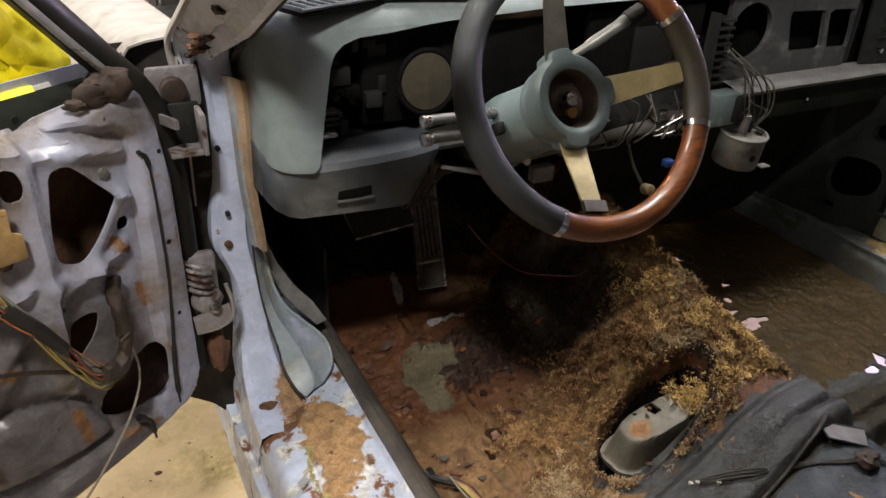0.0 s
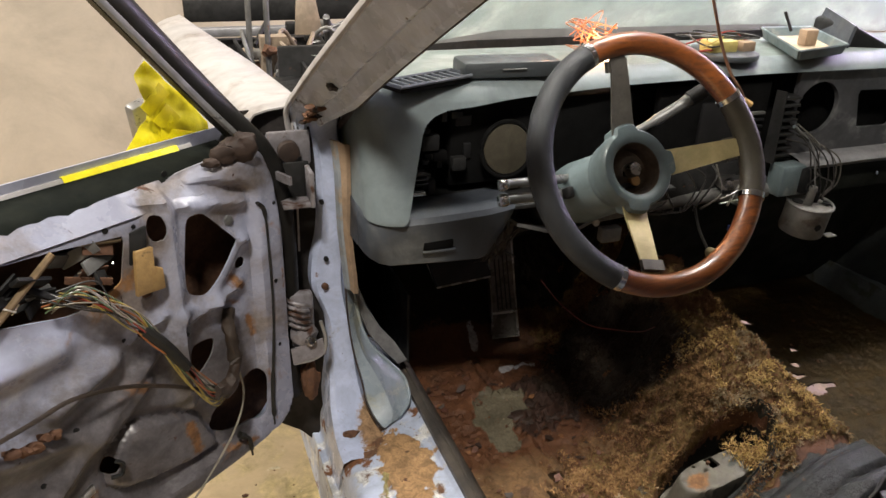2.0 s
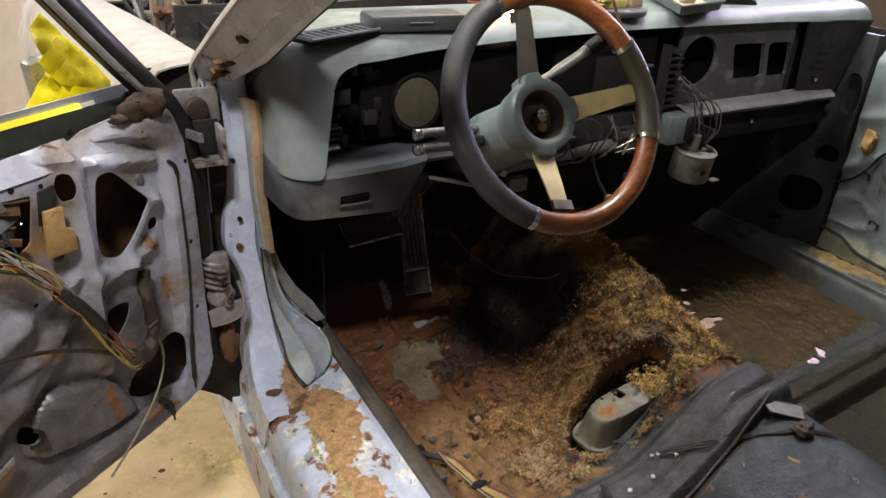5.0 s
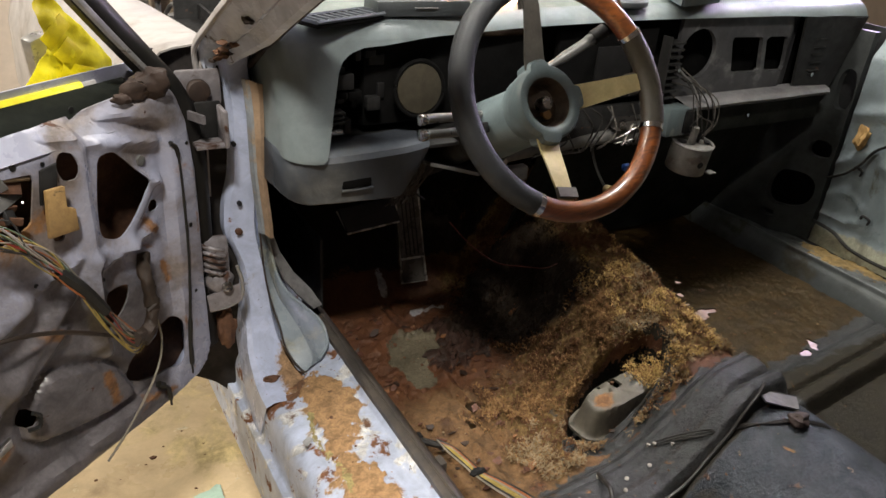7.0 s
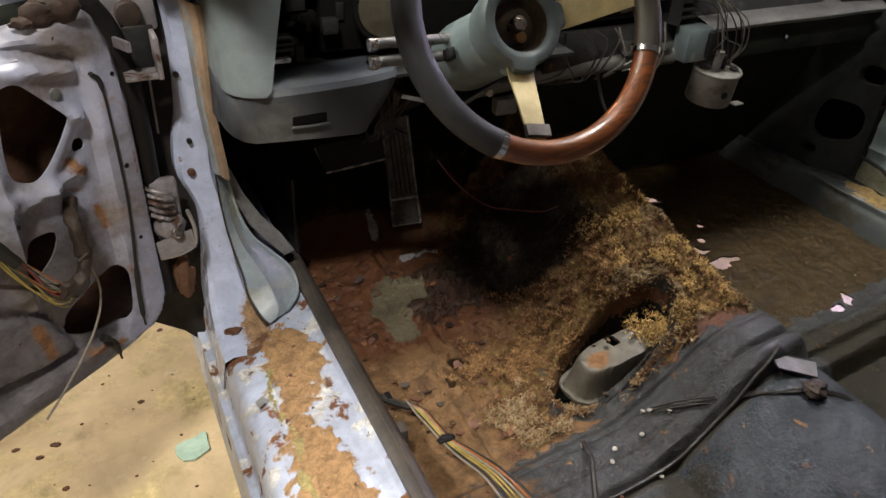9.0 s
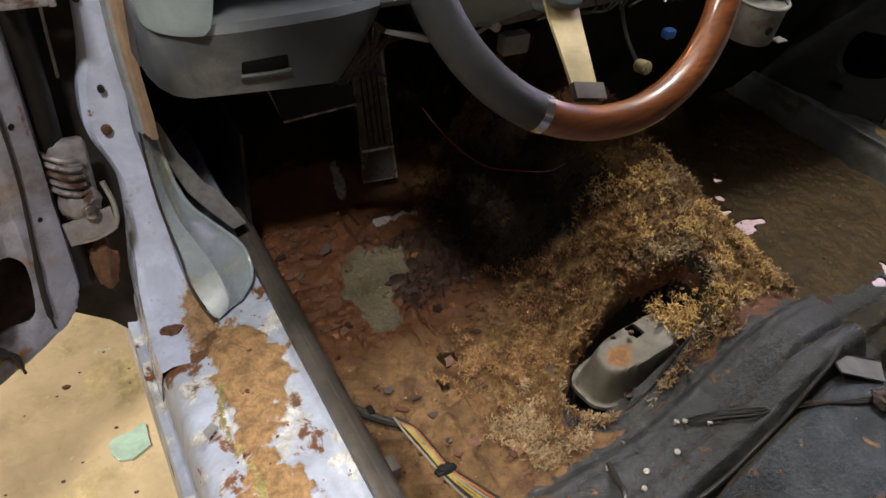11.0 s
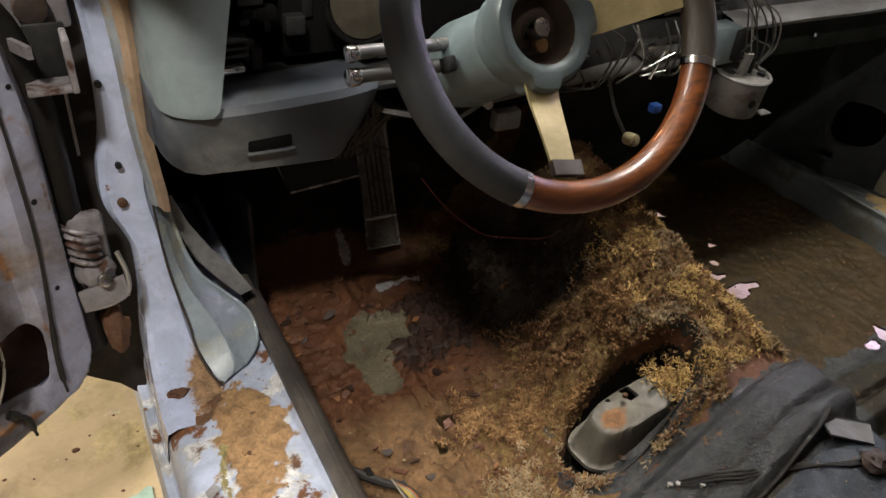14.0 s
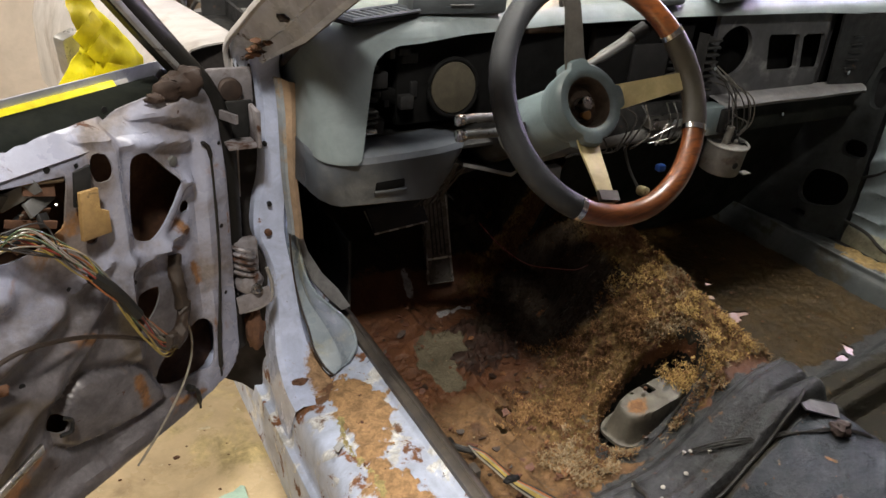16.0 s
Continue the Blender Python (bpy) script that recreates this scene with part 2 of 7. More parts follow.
def glass_material(name, colour, rough, trans=1.0, alpha=1.0):
    m = bpy.data.materials.new(name)
    m.use_nodes = True
    bs = m.node_tree.nodes["Principled BSDF"]
    bs.inputs["Base Color"].default_value = (*colour, 1)
    bs.inputs["Roughness"].default_value = rough
    bs.inputs["Transmission Weight"].default_value = trans
    bs.inputs["IOR"].default_value = 1.45
    return m


def glow_material(name, colour, strength):
    m = bpy.data.materials.new(name)
    m.use_nodes = True
    bs = m.node_tree.nodes["Principled BSDF"]
    bs.inputs["Base Color"].default_value = (*colour, 1)
    bs.inputs["Emission Color"].default_value = (*colour, 1)
    bs.inputs["Emission Strength"].default_value = strength
    return m


green_glass = material("green_glass_edge", (0.45, 0.62, 0.52), (0.40, 0.56, 0.47), 12, 0.15, 0.0, 0.05, 60)
clear_glass = glass_material("windshield_glass", (0.93, 0.97, 0.95), 0.02)
for dull, level in ((jute_mat, 0.05), (jute_gold, 0.05), (jute_grey, 0.05), (jute_dark, 0.05), (floor_mat, 0.25), (leather, 0.3), (black_plastic, 0.2), (void_black, 0.05), (black_rubber, 0.25), (dash_lower, 0.3), (dash_front, 0.3), (dash_vinyl, 0.3),
                    (dark_metal, 0.25), (rust_mat, 0.15), (grease, 0.25), (grey_floor, 0.35), (strip_mat, 0.3), (gauge_mat, 0.15), (teal_plastic, 0.4), (tan_trim, 0.2)):
    dull.node_tree.nodes["Principled BSDF"].inputs["Specular IOR Level"].default_value = level
yellow_film = material("yellow_plastic", (0.92, 0.82, 0.03), (0.85, 0.74, 0.015), 14, 0.35, 0.0, 0.12, 60, [((0.55, 0.46, 0.0), 18, 0.62, 0.03, 0.35)])

yellow_deep = material("yellow_plastic_doubled", (0.78, 0.66, 0.01), (0.70, 0.58, 0.008), 14, 0.35, 0.0, 0.1, 60)


# ---- mesh tools ----
def thing(name, at, label, category, group="", kind=""):
    ob = new(name)
    ob.empty_display_size = 0.05
    ob.location = at
    return tagged(ob, label, category, group, kind)


def link_mesh(name, me, mat, parent, label="", smooth=True, kind=""):
    for mt in (mat if isinstance(mat, (list, tuple)) else [mat]):
        me.materials.append(mt)
    if smooth:
        me.polygons.foreach_set("use_smooth", [True] * len(me.polygons))
        me.set_sharp_from_angle(angle=radians(38))
    ob = new(name, me)
    if parent is not None:
        base = Matrix.Translation(parent.location)
        ob.parent = parent
        ob.matrix_parent_inverse = base.inverted()
    return tagged(ob, label, "", "", kind)


def part(name, bm, mat, parent, label="", smooth=True, kind=""):
    bmesh.ops.recalc_face_normals(bm, faces=bm.faces)
    me = bpy.data.meshes.new(name)
    bm.to_mesh(me)
    bm.free()
    return link_mesh(name, me, mat, parent, label, smooth, kind)


def solo(name, bm, mat, label, category, group="", kind=""):
    ob = part(name, bm, mat, None)
    return tagged(ob, label, category, group, kind)


def box(lo, hi, bevel=0.004, m=None, bm=None, seg=2):
    bm = bm or bmesh.new()
    c = [(a + b) / 2 for a, b in zip(lo, hi)]
    s = [abs(b - a) for a, b in zip(lo, hi)]
    r = bmesh.ops.create_cube(bm, size=1.0, matrix=(m or Matrix.Identity(4)) @ Matrix.Translation(c) @ Matrix.Diagonal((*s, 1)))
    if bevel:
        edges = list({e for v in r["verts"] for e in v.link_edges})
        bmesh.ops.bevel(bm, geom=edges, offset=min(bevel, min(s) * 0.45), segments=seg, affect="EDGES", profile=0.5)
    return bm


def smooth_path(pts, n=6):
    """Catmull-Rom through the points."""
    P = [Vector(p) for p in pts]
    if len(P) < 3:
        return P
    P = [P[0] * 2 - P[1]] + P + [P[-1] * 2 - P[-2]]
    out = []
    for i in range(1, len(P) - 2):
        a, b, c, d = P[i - 1:i + 3]
        for k in range(n):
            t = k / n
            out.append(0.5 * (2 * b + (c - a) * t + (2 * a - 5 * b + 4 * c - d) * t * t + (3 * b - a - 3 * c + d) * t ** 3))
    out.append(P[-2])
    return out


def tube(pts, r, seg=8, bm=None, closed=False, flat=1.0, n=6, radii=None):
    """A tube along a smoothed path; flat squashes its section."""
    bm = bm or bmesh.new()
    P = smooth_path(pts, n) if n > 1 else [Vector(p) for p in pts]
    rings = []
    up = Vector((0.13, 0.21, 0.97)).normalized()
    for i, p in enumerate(P):
        a = P[(i - 1) % len(P)] if closed or i else p
        b = P[(i + 1) % len(P)] if closed or i < len(P) - 1 else p
        d = (b - a).normalized()
        s = d.cross(up)
        if s.length < 1e-3:
            s = d.cross(Vector((1, 0, 0)))
        s.normalize()
        w = s.cross(d)
        rr = r if radii is None else radii[min(len(radii) - 1, round(i * (len(radii) - 1) / max(1, len(P) - 1)))]
        rings.append([bm.verts.new(p + (s * math.cos(q) + w * math.sin(q) * flat) * rr) for q in (2 * math.pi * k / seg for k in range(seg))])
    m = len(rings)
    for i in range(m if closed else m - 1):
        A, B = rings[i], rings[(i + 1) % m]
        for k in range(seg):
            bm.faces.new((A[k], A[(k + 1) % seg], B[(k + 1) % seg], B[k]))
    if not closed:
        bm.faces.new(rings[0][::-1])
        bm.faces.new(rings[-1])
    return bm


def loft(sections, bm=None, thick=0.0, closed=False, cap=False):
    """A skin over rows of points; thick gives it a back at that distance along its normals."""
    bm = bm or bmesh.new()
    rows = [[bm.verts.new(p) for p in s] for s in sections]
    for A, B in zip(rows, rows[1:]):
        n = len(A)
        for k in range(n if closed else n - 1):
            bm.faces.new((A[k], A[(k + 1) % n], B[(k + 1) % n], B[k]))
    if cap:
        bm.faces.new(rows[0][::-1])
        bm.faces.new(rows[-1])
    if thick:
        bmesh.ops.recalc_face_normals(bm, faces=bm.faces)
        bmesh.ops.solidify(bm, geom=bm.faces[:], thickness=thick)
    return bm


def prism(poly, frame_m, d0, d1, bevel=0.0, bm=None):
    """A flat outline (u, v) in frame_m's xy plane, drawn out from d0 to d1 along its z."""
    bm = bm or bmesh.new()
    A = [bm.verts.new(frame_m @ Vector((u, v, d0))) for u, v in poly]
    B = [bm.verts.new(frame_m @ Vector((u, v, d1))) for u, v in poly]
    n = len(poly)
    fs = [bm.faces.new(A[::-1]), bm.faces.new(B)]
    fs += [bm.faces.new((A[k], A[(k + 1) % n], B[(k + 1) % n], B[k])) for k in range(n)]
    if bevel:
        es = list({e for f in fs for e in f.edges})
        bmesh.ops.bevel(bm, geom=es, offset=bevel, segments=2, affect="EDGES", profile=0.5)
    return bm


def disc(c, axis, r, h, seg=24, bm=None, bevel=0.0, r2=None):
    bm = bm or bmesh.new()
    m = Matrix.Translation(c) @ Vector(axis).to_track_quat("Z", "Y").to_matrix().to_4x4()
    res = bmesh.ops.create_cone(bm, cap_ends=True, segments=seg, radius1=r, radius2=r if r2 is None else r2, depth=h, matrix=m)
    if bevel:
        es = [e for e in {e for v in res["verts"] for e in v.link_edges} if len(e.link_faces) == 2 and any(len(f.verts) > 4 for f in e.link_faces)]
        bmesh.ops.bevel(bm, geom=es, offset=bevel, segments=2, affect="EDGES", profile=0.5)
    return bm


def lump(c, r, squash=(1, 1, 1), rough=0.25, seed=0.0, bm=None, sub=3, freq=1.0):
    bm = bm or bmesh.new()
    res = bmesh.ops.create_icosphere(bm, subdivisions=sub, radius=1.0)
    for v in res["verts"]:
        k = 1 + rough * noise.noise(v.co * 1.7 * freq + Vector((seed, seed * 2.3, 0))) + rough * 0.5 * noise.noise(v.co * 4.1 * freq + Vector((seed, 0, seed)))
        v.co = Vector(c) + Vector((v.co.x * squash[0], v.co.y * squash[1], v.co.z * squash[2])) * r * k
    return bm


def poly_distance(px, py, poly):
    """Distance to an outline, negative inside it."""
    d = np.full(px.shape, 1e9)
    inside = np.zeros(px.shape, bool)
    nx, ny = px.copy(), py.copy()
    n = len(poly)
    for i in range(n):
        ax, ay = poly[i]
        bx, by = poly[(i + 1) % n]
        ex, ey = bx - ax, by - ay
        t = np.clip(((px - ax) * ex + (py - ay) * ey) / (ex * ex + ey * ey + 1e-12), 0, 1)
        qx, qy = ax + t * ex, ay + t * ey
        q = np.hypot(px - qx, py - qy)
        near = q < d
        d = np.where(near, q, d)
        nx, ny = np.where(near, qx, nx), np.where(near, qy, ny)
        cross = ((ay > py) != (by > py)) & (px < (bx - ax) * (py - ay) / ((by - ay) if by != ay else 1e-9) + ax)
        inside ^= cross
    return np.where(inside, -d, d), nx, ny


def rounded(poly, n=4):
    return [(p.x, p.y) for p in smooth_path([(x, y, 0) for x, y in poly] + [(*poly[0], 0)], n)[:-1]]


def ramp(v, a, b):
    t = np.clip((v - a) / (b - a), 0, 1)
    return t * t * (3 - 2 * t)


def seg_distance(x, y, a, b):
    ex, ey = b[0] - a[0], b[1] - a[1]
    t = np.clip(((x - a[0]) * ex + (y - a[1]) * ey) / (ex * ex + ey * ey), 0, 1)
    return np.hypot(x - a[0] - t * ex, y - a[1] - t * ey)


def bell(d, w):
    return np.exp(-(d / w) ** 2)


def lattice(x, y, seed):
    """Gradient noise over arrays."""
    xi, yi = np.floor(x), np.floor(y)
    fx, fy = x - xi, y - yi
    u, v = fx * fx * fx * (fx * (fx * 6 - 15) + 10), fy * fy * fy * (fy * (fy * 6 - 15) + 10)

    def corner(i, j):
        h = np.sin((xi + i) * 127.1 + (yi + j) * 311.7 + seed * 74.7) * 43758.5453
        a = (h - np.floor(h)) * 2 * math.pi
        return np.cos(a) * (fx - i) + np.sin(a) * (fy - j)

    low = corner(0, 0) * (1 - u) + corner(1, 0) * u
    high = corner(0, 1) * (1 - u) + corner(1, 1) * u
    return (low * (1 - v) + high * v) * 1.5


def fractal(x, y, s, octaves=4, seed=0.0):
    out = np.zeros(np.shape(x))
    for k in range(octaves):
        out = out + lattice(np.asarray(x) * s * 2 ** k, np.asarray(y) * s * 2 ** k, seed + 3.7 * k) * 0.536 ** k
    return out


def spread(mask):
    """The mask grown by one cell to all eight sides."""
    m = np.pad(mask, 1)
    return np.any([m[i:i + mask.shape[0], j:j + mask.shape[1]] for i in range(3) for j in range(3)], axis=0)


def sheet(name, us, vs, place, holes=(), outline=None, returns=0.012, back=None, mats=None, parent=None, label="", attrs=None, step=None):
    """A pressed sheet over a grid of (u, v): place(u, v) gives the points; holes are cut with clean edges that turn back by returns along back."""
    U, V = np.meshgrid(us, vs, indexing="ij")
    step = step or us[1] - us[0]
    dead = np.zeros(U.shape, bool)
    edge = np.zeros(U.shape, bool)
    u, v = U.copy(), V.copy()
    for poly in holes:
        d, qx, qy = poly_distance(u, v, poly)
        snap = spread(d >= 0) & (d < 0)
        u, v = np.where(snap, qx, u), np.where(snap, qy, v)
        dead |= (d < 0) & ~snap
        edge |= snap
    if outline:
        d, qx, qy = poly_distance(u, v, outline)
        snap = spread(d <= 0) & (d > 0)
        u, v = np.where(snap, qx, u), np.where(snap, qy, v)
        dead |= (d > 0) & ~snap
        edge |= snap
    P = place(u, v)
    nu, nv = U.shape
    idx = np.arange(nu * nv).reshape(nu, nv)
    ok = ~(dead[:-1, :-1] | dead[1:, :-1] | dead[1:, 1:] | dead[:-1, 1:])
    ok &= ~(edge[:-1, :-1] & edge[1:, :-1] & edge[1:, 1:] & edge[:-1, 1:])
    quads = np.stack([idx[:-1, :-1], idx[1:, :-1], idx[1:, 1:], idx[:-1, 1:]], -1)[ok]
    used = np.unique(quads)
    remap = -np.ones(nu * nv, int)
    remap[used] = np.arange(used.size)
    quads = remap[quads]
    pts = P.reshape(-1, 3)[used]
    faces = quads.tolist()
    if returns and back is not None:
        count = {}
        for q in faces:
            for a, b in zip(q, q[1:] + q[:1]):
                key = (min(a, b), max(a, b))
                count[key] = None if key in count else (a, b)
        rim = [e for e in count.values() if e]
        ids = sorted({i for e in rim for i in e})
        pos = {i: len(pts) + k for k, i in enumerate(ids)}
        pts = np.vstack([pts, pts[ids] + np.array(back) * returns])
        faces += [[b, a, pos[a], pos[b]] for a, b in rim]
    me = bpy.data.meshes.new(name)
    me.from_pydata(pts.tolist(), [], faces)
    for key, fn in (attrs or {}).items():
        at = me.attributes.new(key, "FLOAT", "POINT")
        at.data.foreach_set("value", np.clip(fn(pts[:, 0], pts[:, 1], pts[:, 2]), 0, 1).astype(np.float32))
    me.update()
    return link_mesh(name, me, mats, parent, label)


# ---- the garage ----
def garage():
    g = bmesh.new()
    box((-6, -5, -0.1), (8, 3.3, 0.0), 0, bm=g)
    tagged(part("ground", g, concrete, None), "stained tan concrete garage floor", "floor", kind="structure")
    for nm, lo, hi in (("wall_north", (-6, 3.3, -0.1), (8, 3.42, 3.3)), ("wall_south", (-6, -5.12, -0.1), (8, -5, 3.3)),
                       ("wall_west", (-6.12, -5.12, -0.1), (-6, 3.42, 3.3)), ("wall_east", (8, -5.12, -0.1), (8.12, 3.42, 3.3))):
        tagged(part(nm, box(lo, hi, 0), wall_paint if nm == "wall_north" else dim_wall, None), "beige painted garage wall", "wall", kind="structure")
    tagged(part("ceiling", box((-6.12, -5.12, 3.3), (8.12, 3.42, 3.4), 0), dim_wall, None), "plain dim garage ceiling", "ceiling", kind="structure")


garage()

# ---- the stripped car's body ----
car = thing("car", (0.95, 0.8, 0.3), "stripped lavender-grey car body shell with rusted floor", "car")
DRIVER, PASSENGER = 0.370, 0.402
TUNNEL_X = 0.965


def well_radius(x, y):
    """1 on the edge of the torn gear opening in the tunnel's side."""
    return np.hypot((x - 0.79) / 0.122, (y - 0.664 - 0.18 * (x - 0.79)) / 0.064)


def well_depth(x, y):
    """How far a place lies inside the open part; a torn panel closes its near edge."""
    e = well_radius(x, y) + 0.03 * np.sin(x * 71 + y * 40) + 0.03 * np.sin(y * 133 - x * 37)
    panel = ramp(y - 0.628 - 0.05 * (x - 0.79), 0.004, -0.006) * ramp(x, 0.868, 0.850)
    return ramp(e, 1.07, 0.80) * (1 - 0.85 * panel)


CRUST = [(0.545, 1.045), (0.603, 1.059), (0.665, 1.072), (0.672, 1.006), (0.711, 0.967), (0.679, 0.932), (0.623, 0.911), (0.545, 0.881), (0.546, 0.909), (0.542, 0.948), (0.572, 0.957), (0.612, 0.982), (0.606, 1.019)]
BARE = [(0.503, 1.05), (0.54, 1.058), (0.584, 1.047), (0.61, 1.027), (0.596, 1.004), (0.617, 0.991), (0.577, 0.965), (0.546, 0.956), (0.537, 0.937), (0.536, 0.887), (0.527, 0.871), (0.488, 0.875), (0.477, 0.894), (0.484, 0.919), (0.477, 0.954), (0.466, 0.963), (0.487, 1.013)]


def member_y(x, y):
    """Distance along the car, square to the slanting cross member."""
    return y - 0.09 * (x - 0.76)


def floor_height(x, y):
    x, y = np.asarray(x, float), np.asarray(y, float)
    base = DRIVER + (PASSENGER - DRIVER) * ramp(x, 0.9, 1.1)
    c = member_y(x, y)
    top = 0.482 + 0.20 * np.clip(y - 0.6, -0.03, 0.8)
    s = x - TUNNEL_X
    wide = 0.31 - 0.10 * ramp(y, 0.80, 1.0)
    prof = np.where(s < 0, ramp(-s / wide, 1.0, 0.06), ramp(s, 0.115, 0.04))
    near = np.where(s < 0, ramp(-s, 0.27, 0.03), ramp(s, 0.110, 0.04))
    back = ramp(y, 0.74, 0.58)
    prof = prof * (1 - back) + near * back
    # the smooth round tunnel behind the cross member
    rear = np.where(s < 0, np.clip(1 - np.abs(s / 0.235) ** 1.8, 0, 1) ** 0.85, np.sqrt(np.clip(1 - (s / 0.12) ** 2, 0, 1)))
    k = ramp(c, 0.47, 0.445)
    prof = prof * (1 - k) + rear * k
    base = base - 0.035 * k
    z = base + (top + 0.006 * k - base) * prof
    # toe board
    z = np.maximum(z, DRIVER + np.clip(y - 1.19, 0, 1) * 0.85)
    # cross member: front lip, first bead, groove, second bead, back drop
    z = z + ramp(c, 0.570, 0.552) * ramp(c, 0.452, 0.468) * ramp(s, 0.15, 0.09) * (0.013 + 0.016 * ramp(s, -0.16, -0.02) + 0.004 * bell(c - 0.528, 0.022) + 0.008 * ramp(s, -0.09, -0.03) * bell(c - 0.479, 0.012))
    z = z - (0.0025 + 0.007 * ramp(s, -0.10, -0.02)) * bell(c - 0.499, 0.0045) - 0.003 * bell(c - 0.545, 0.004)
    z = z - 0.006 * bell(c - 0.450, 0.008) * ramp(s, -0.02, -0.10)
    # opening in the side of the tunnel
    z = z - 0.085 * well_depth(x, y)
    # stamped ribs of the driver's floor
    for a, b, w, h in (((0.541, 1.18), (0.537, 1.055), 0.006, 0.006), ((0.572, 1.185), (0.576, 1.115), 0.006, -0.008), ((0.556, 1.185), (0.553, 1.06), 0.005, -0.006), ((0.583, 1.112), (0.687, 1.118), 0.011, 0.010), ((0.593, 1.20), (0.684, 1.165), 0.018, -0.006),
                       ((0.536, 0.884), (0.549, 0.70), 0.007, -0.007), ((0.550, 0.884), (0.562, 0.69), 0.005, 0.006), ((0.549, 0.70), (0.562, 0.625), 0.008, -0.006), ((0.389, 0.94), (0.47, 0.955), 0.006, -0.005), ((0.50, 0.69), (0.504, 0.58), 0.007, 0.008),
                       ((0.548, 0.900), (0.673, 0.932), 0.006, 0.010), ((0.545, 0.922), (0.68, 0.953), 0.006, 0.010), ((0.632, 0.967), (0.630, 0.921), 0.006, 0.008)):
        z = z + h * bell(seg_distance(x, y, a, b), w)
    return z


def jute_relief(x, y):
    """The matted insulation's own lumpy thickness."""
    return 0.010 * np.maximum(0, fractal(x, y, 26, 3, 21.0)) + 0.007 * np.maximum(0, fractal(x, y, 70, 2, 33.0)) + 0.003 * fractal(x, y, 150, 2, 14.0)


def floor_pan():
    us, vs = np.arange(0.37, 1.565, 0.004), np.arange(0.12, 1.42, 0.004)

    def place(u, v):
        z = floor_height(u, v)
        jut = jute_amount(u, v)
        smooth = ramp(member_y(u, v), 0.56, 0.59)
        smooth = smooth * ramp(poly_distance(u, v, BARE)[0], -0.006, 0.004)
        z = z + smooth * (fractal(u, v, 14, 3, 1.0) * 0.003 + fractal(u, v, 55, 3, 4.0) * 0.0015 + fractal(u, v, 130, 2, 14.0) * 0.0008) + jut * jute_relief(u, v) * (1 - ramp(well_depth(u, v), 0.0, 0.12))
        # layers of flaking scale, thickest where the crust has lifted
        drv = ramp(u, 0.80, 0.70) * ramp(v, 0.58, 0.64)
        flake = 0.004 * (fractal(u, v, 9, 4, 7.0) > 0.12) + 0.003 * (fractal(u, v, 21, 3, 11.0) > 0.18) - 0.003 * (fractal(u, v, 16, 3, 13.0) > 0.22)
        bare = ramp(poly_distance(u, v, BARE)[0], -0.003, 0.003)
        crust = ramp(poly_distance(u, v, CRUST)[0] + 0.016 * fractal(u, v, 40, 3, 17.0), 0.004, -0.004)
        z = z + drv * bare * flake * ramp(v, 1.20, 1.12) + crust * (0.005 + 0.013 * fractal(u, v, 45, 3, 19.0) + 0.008 * (fractal(u, v, 60, 2, 23.0) > 0.1))
        return np.stack([u, v, z], -1)

    far_holes = [
        [(1.167, 1.158), (1.189, 1.109), (1.226, 1.098), (1.234, 1.079), (1.264, 1.066), (1.256, 1.061), (1.215, 1.072), (1.177, 1.075), (1.168, 1.105)],
        [(1.161, 1.055), (1.202, 1.048), (1.177, 1.016), (1.160, 1.02), (1.158, 1.044)],
        [(1.242, 0.959), (1.262, 0.953), (1.256, 0.941), (1.237, 0.944)],
        [(1.201, 0.907), (1.222, 0.909), (1.212, 0.889), (1.193, 0.891)],
        [(1.175, 0.888), (1.186, 0.885), (1.180, 0.877), (1.202, 0.860), (1.169, 0.855), (1.163, 0.864), (1.160, 0.875)],
        [(1.166, 0.832), (1.205, 0.831), (1.240, 0.822), (1.231, 0.806), (1.205, 0.812), (1.200, 0.800), (1.177, 0.794), (1.157, 0.804), (1.154, 0.821)]]
    near_holes = [
        [(1.333, 0.652), (1.340, 0.622), (1.312, 0.602), (1.305, 0.617), (1.325, 0.638)],
        [(1.272, 0.617), (1.303, 0.620), (1.295, 0.599), (1.278, 0.597), (1.265, 0.601)],
        [(1.117, 0.813), (1.131, 0.805), (1.122, 0.797)], [(1.36, 0.80), (1.372, 0.803), (1.368, 0.793), (1.358, 0.792)], [(1.234, 0.694), (1.243, 0.692), (1.240, 0.684), (1.233, 0.686)],
        [(1.215, 1.03), (1.24, 1.035), (1.23, 1.02)], [(1.225, 1.005), (1.236, 1.012), (1.236, 0.998)],
        [(0.546, 0.812), (0.556, 0.793), (0.596, 0.795), (0.588, 0.781), (0.562, 0.770), (0.546, 0.774)],
        [(0.524, 0.766), (0.537, 0.762), (0.534, 0.735), (0.519, 0.732), (0.520, 0.750)]]
    hs = [rounded(ragged(p, 11 + i, 0.003, 3), 2) for i, p in enumerate(far_holes + near_holes)]
    wob = lambda x, y, s, k: k * fractal(np.asarray(x), np.asarray(y), s, 3, 29.0)

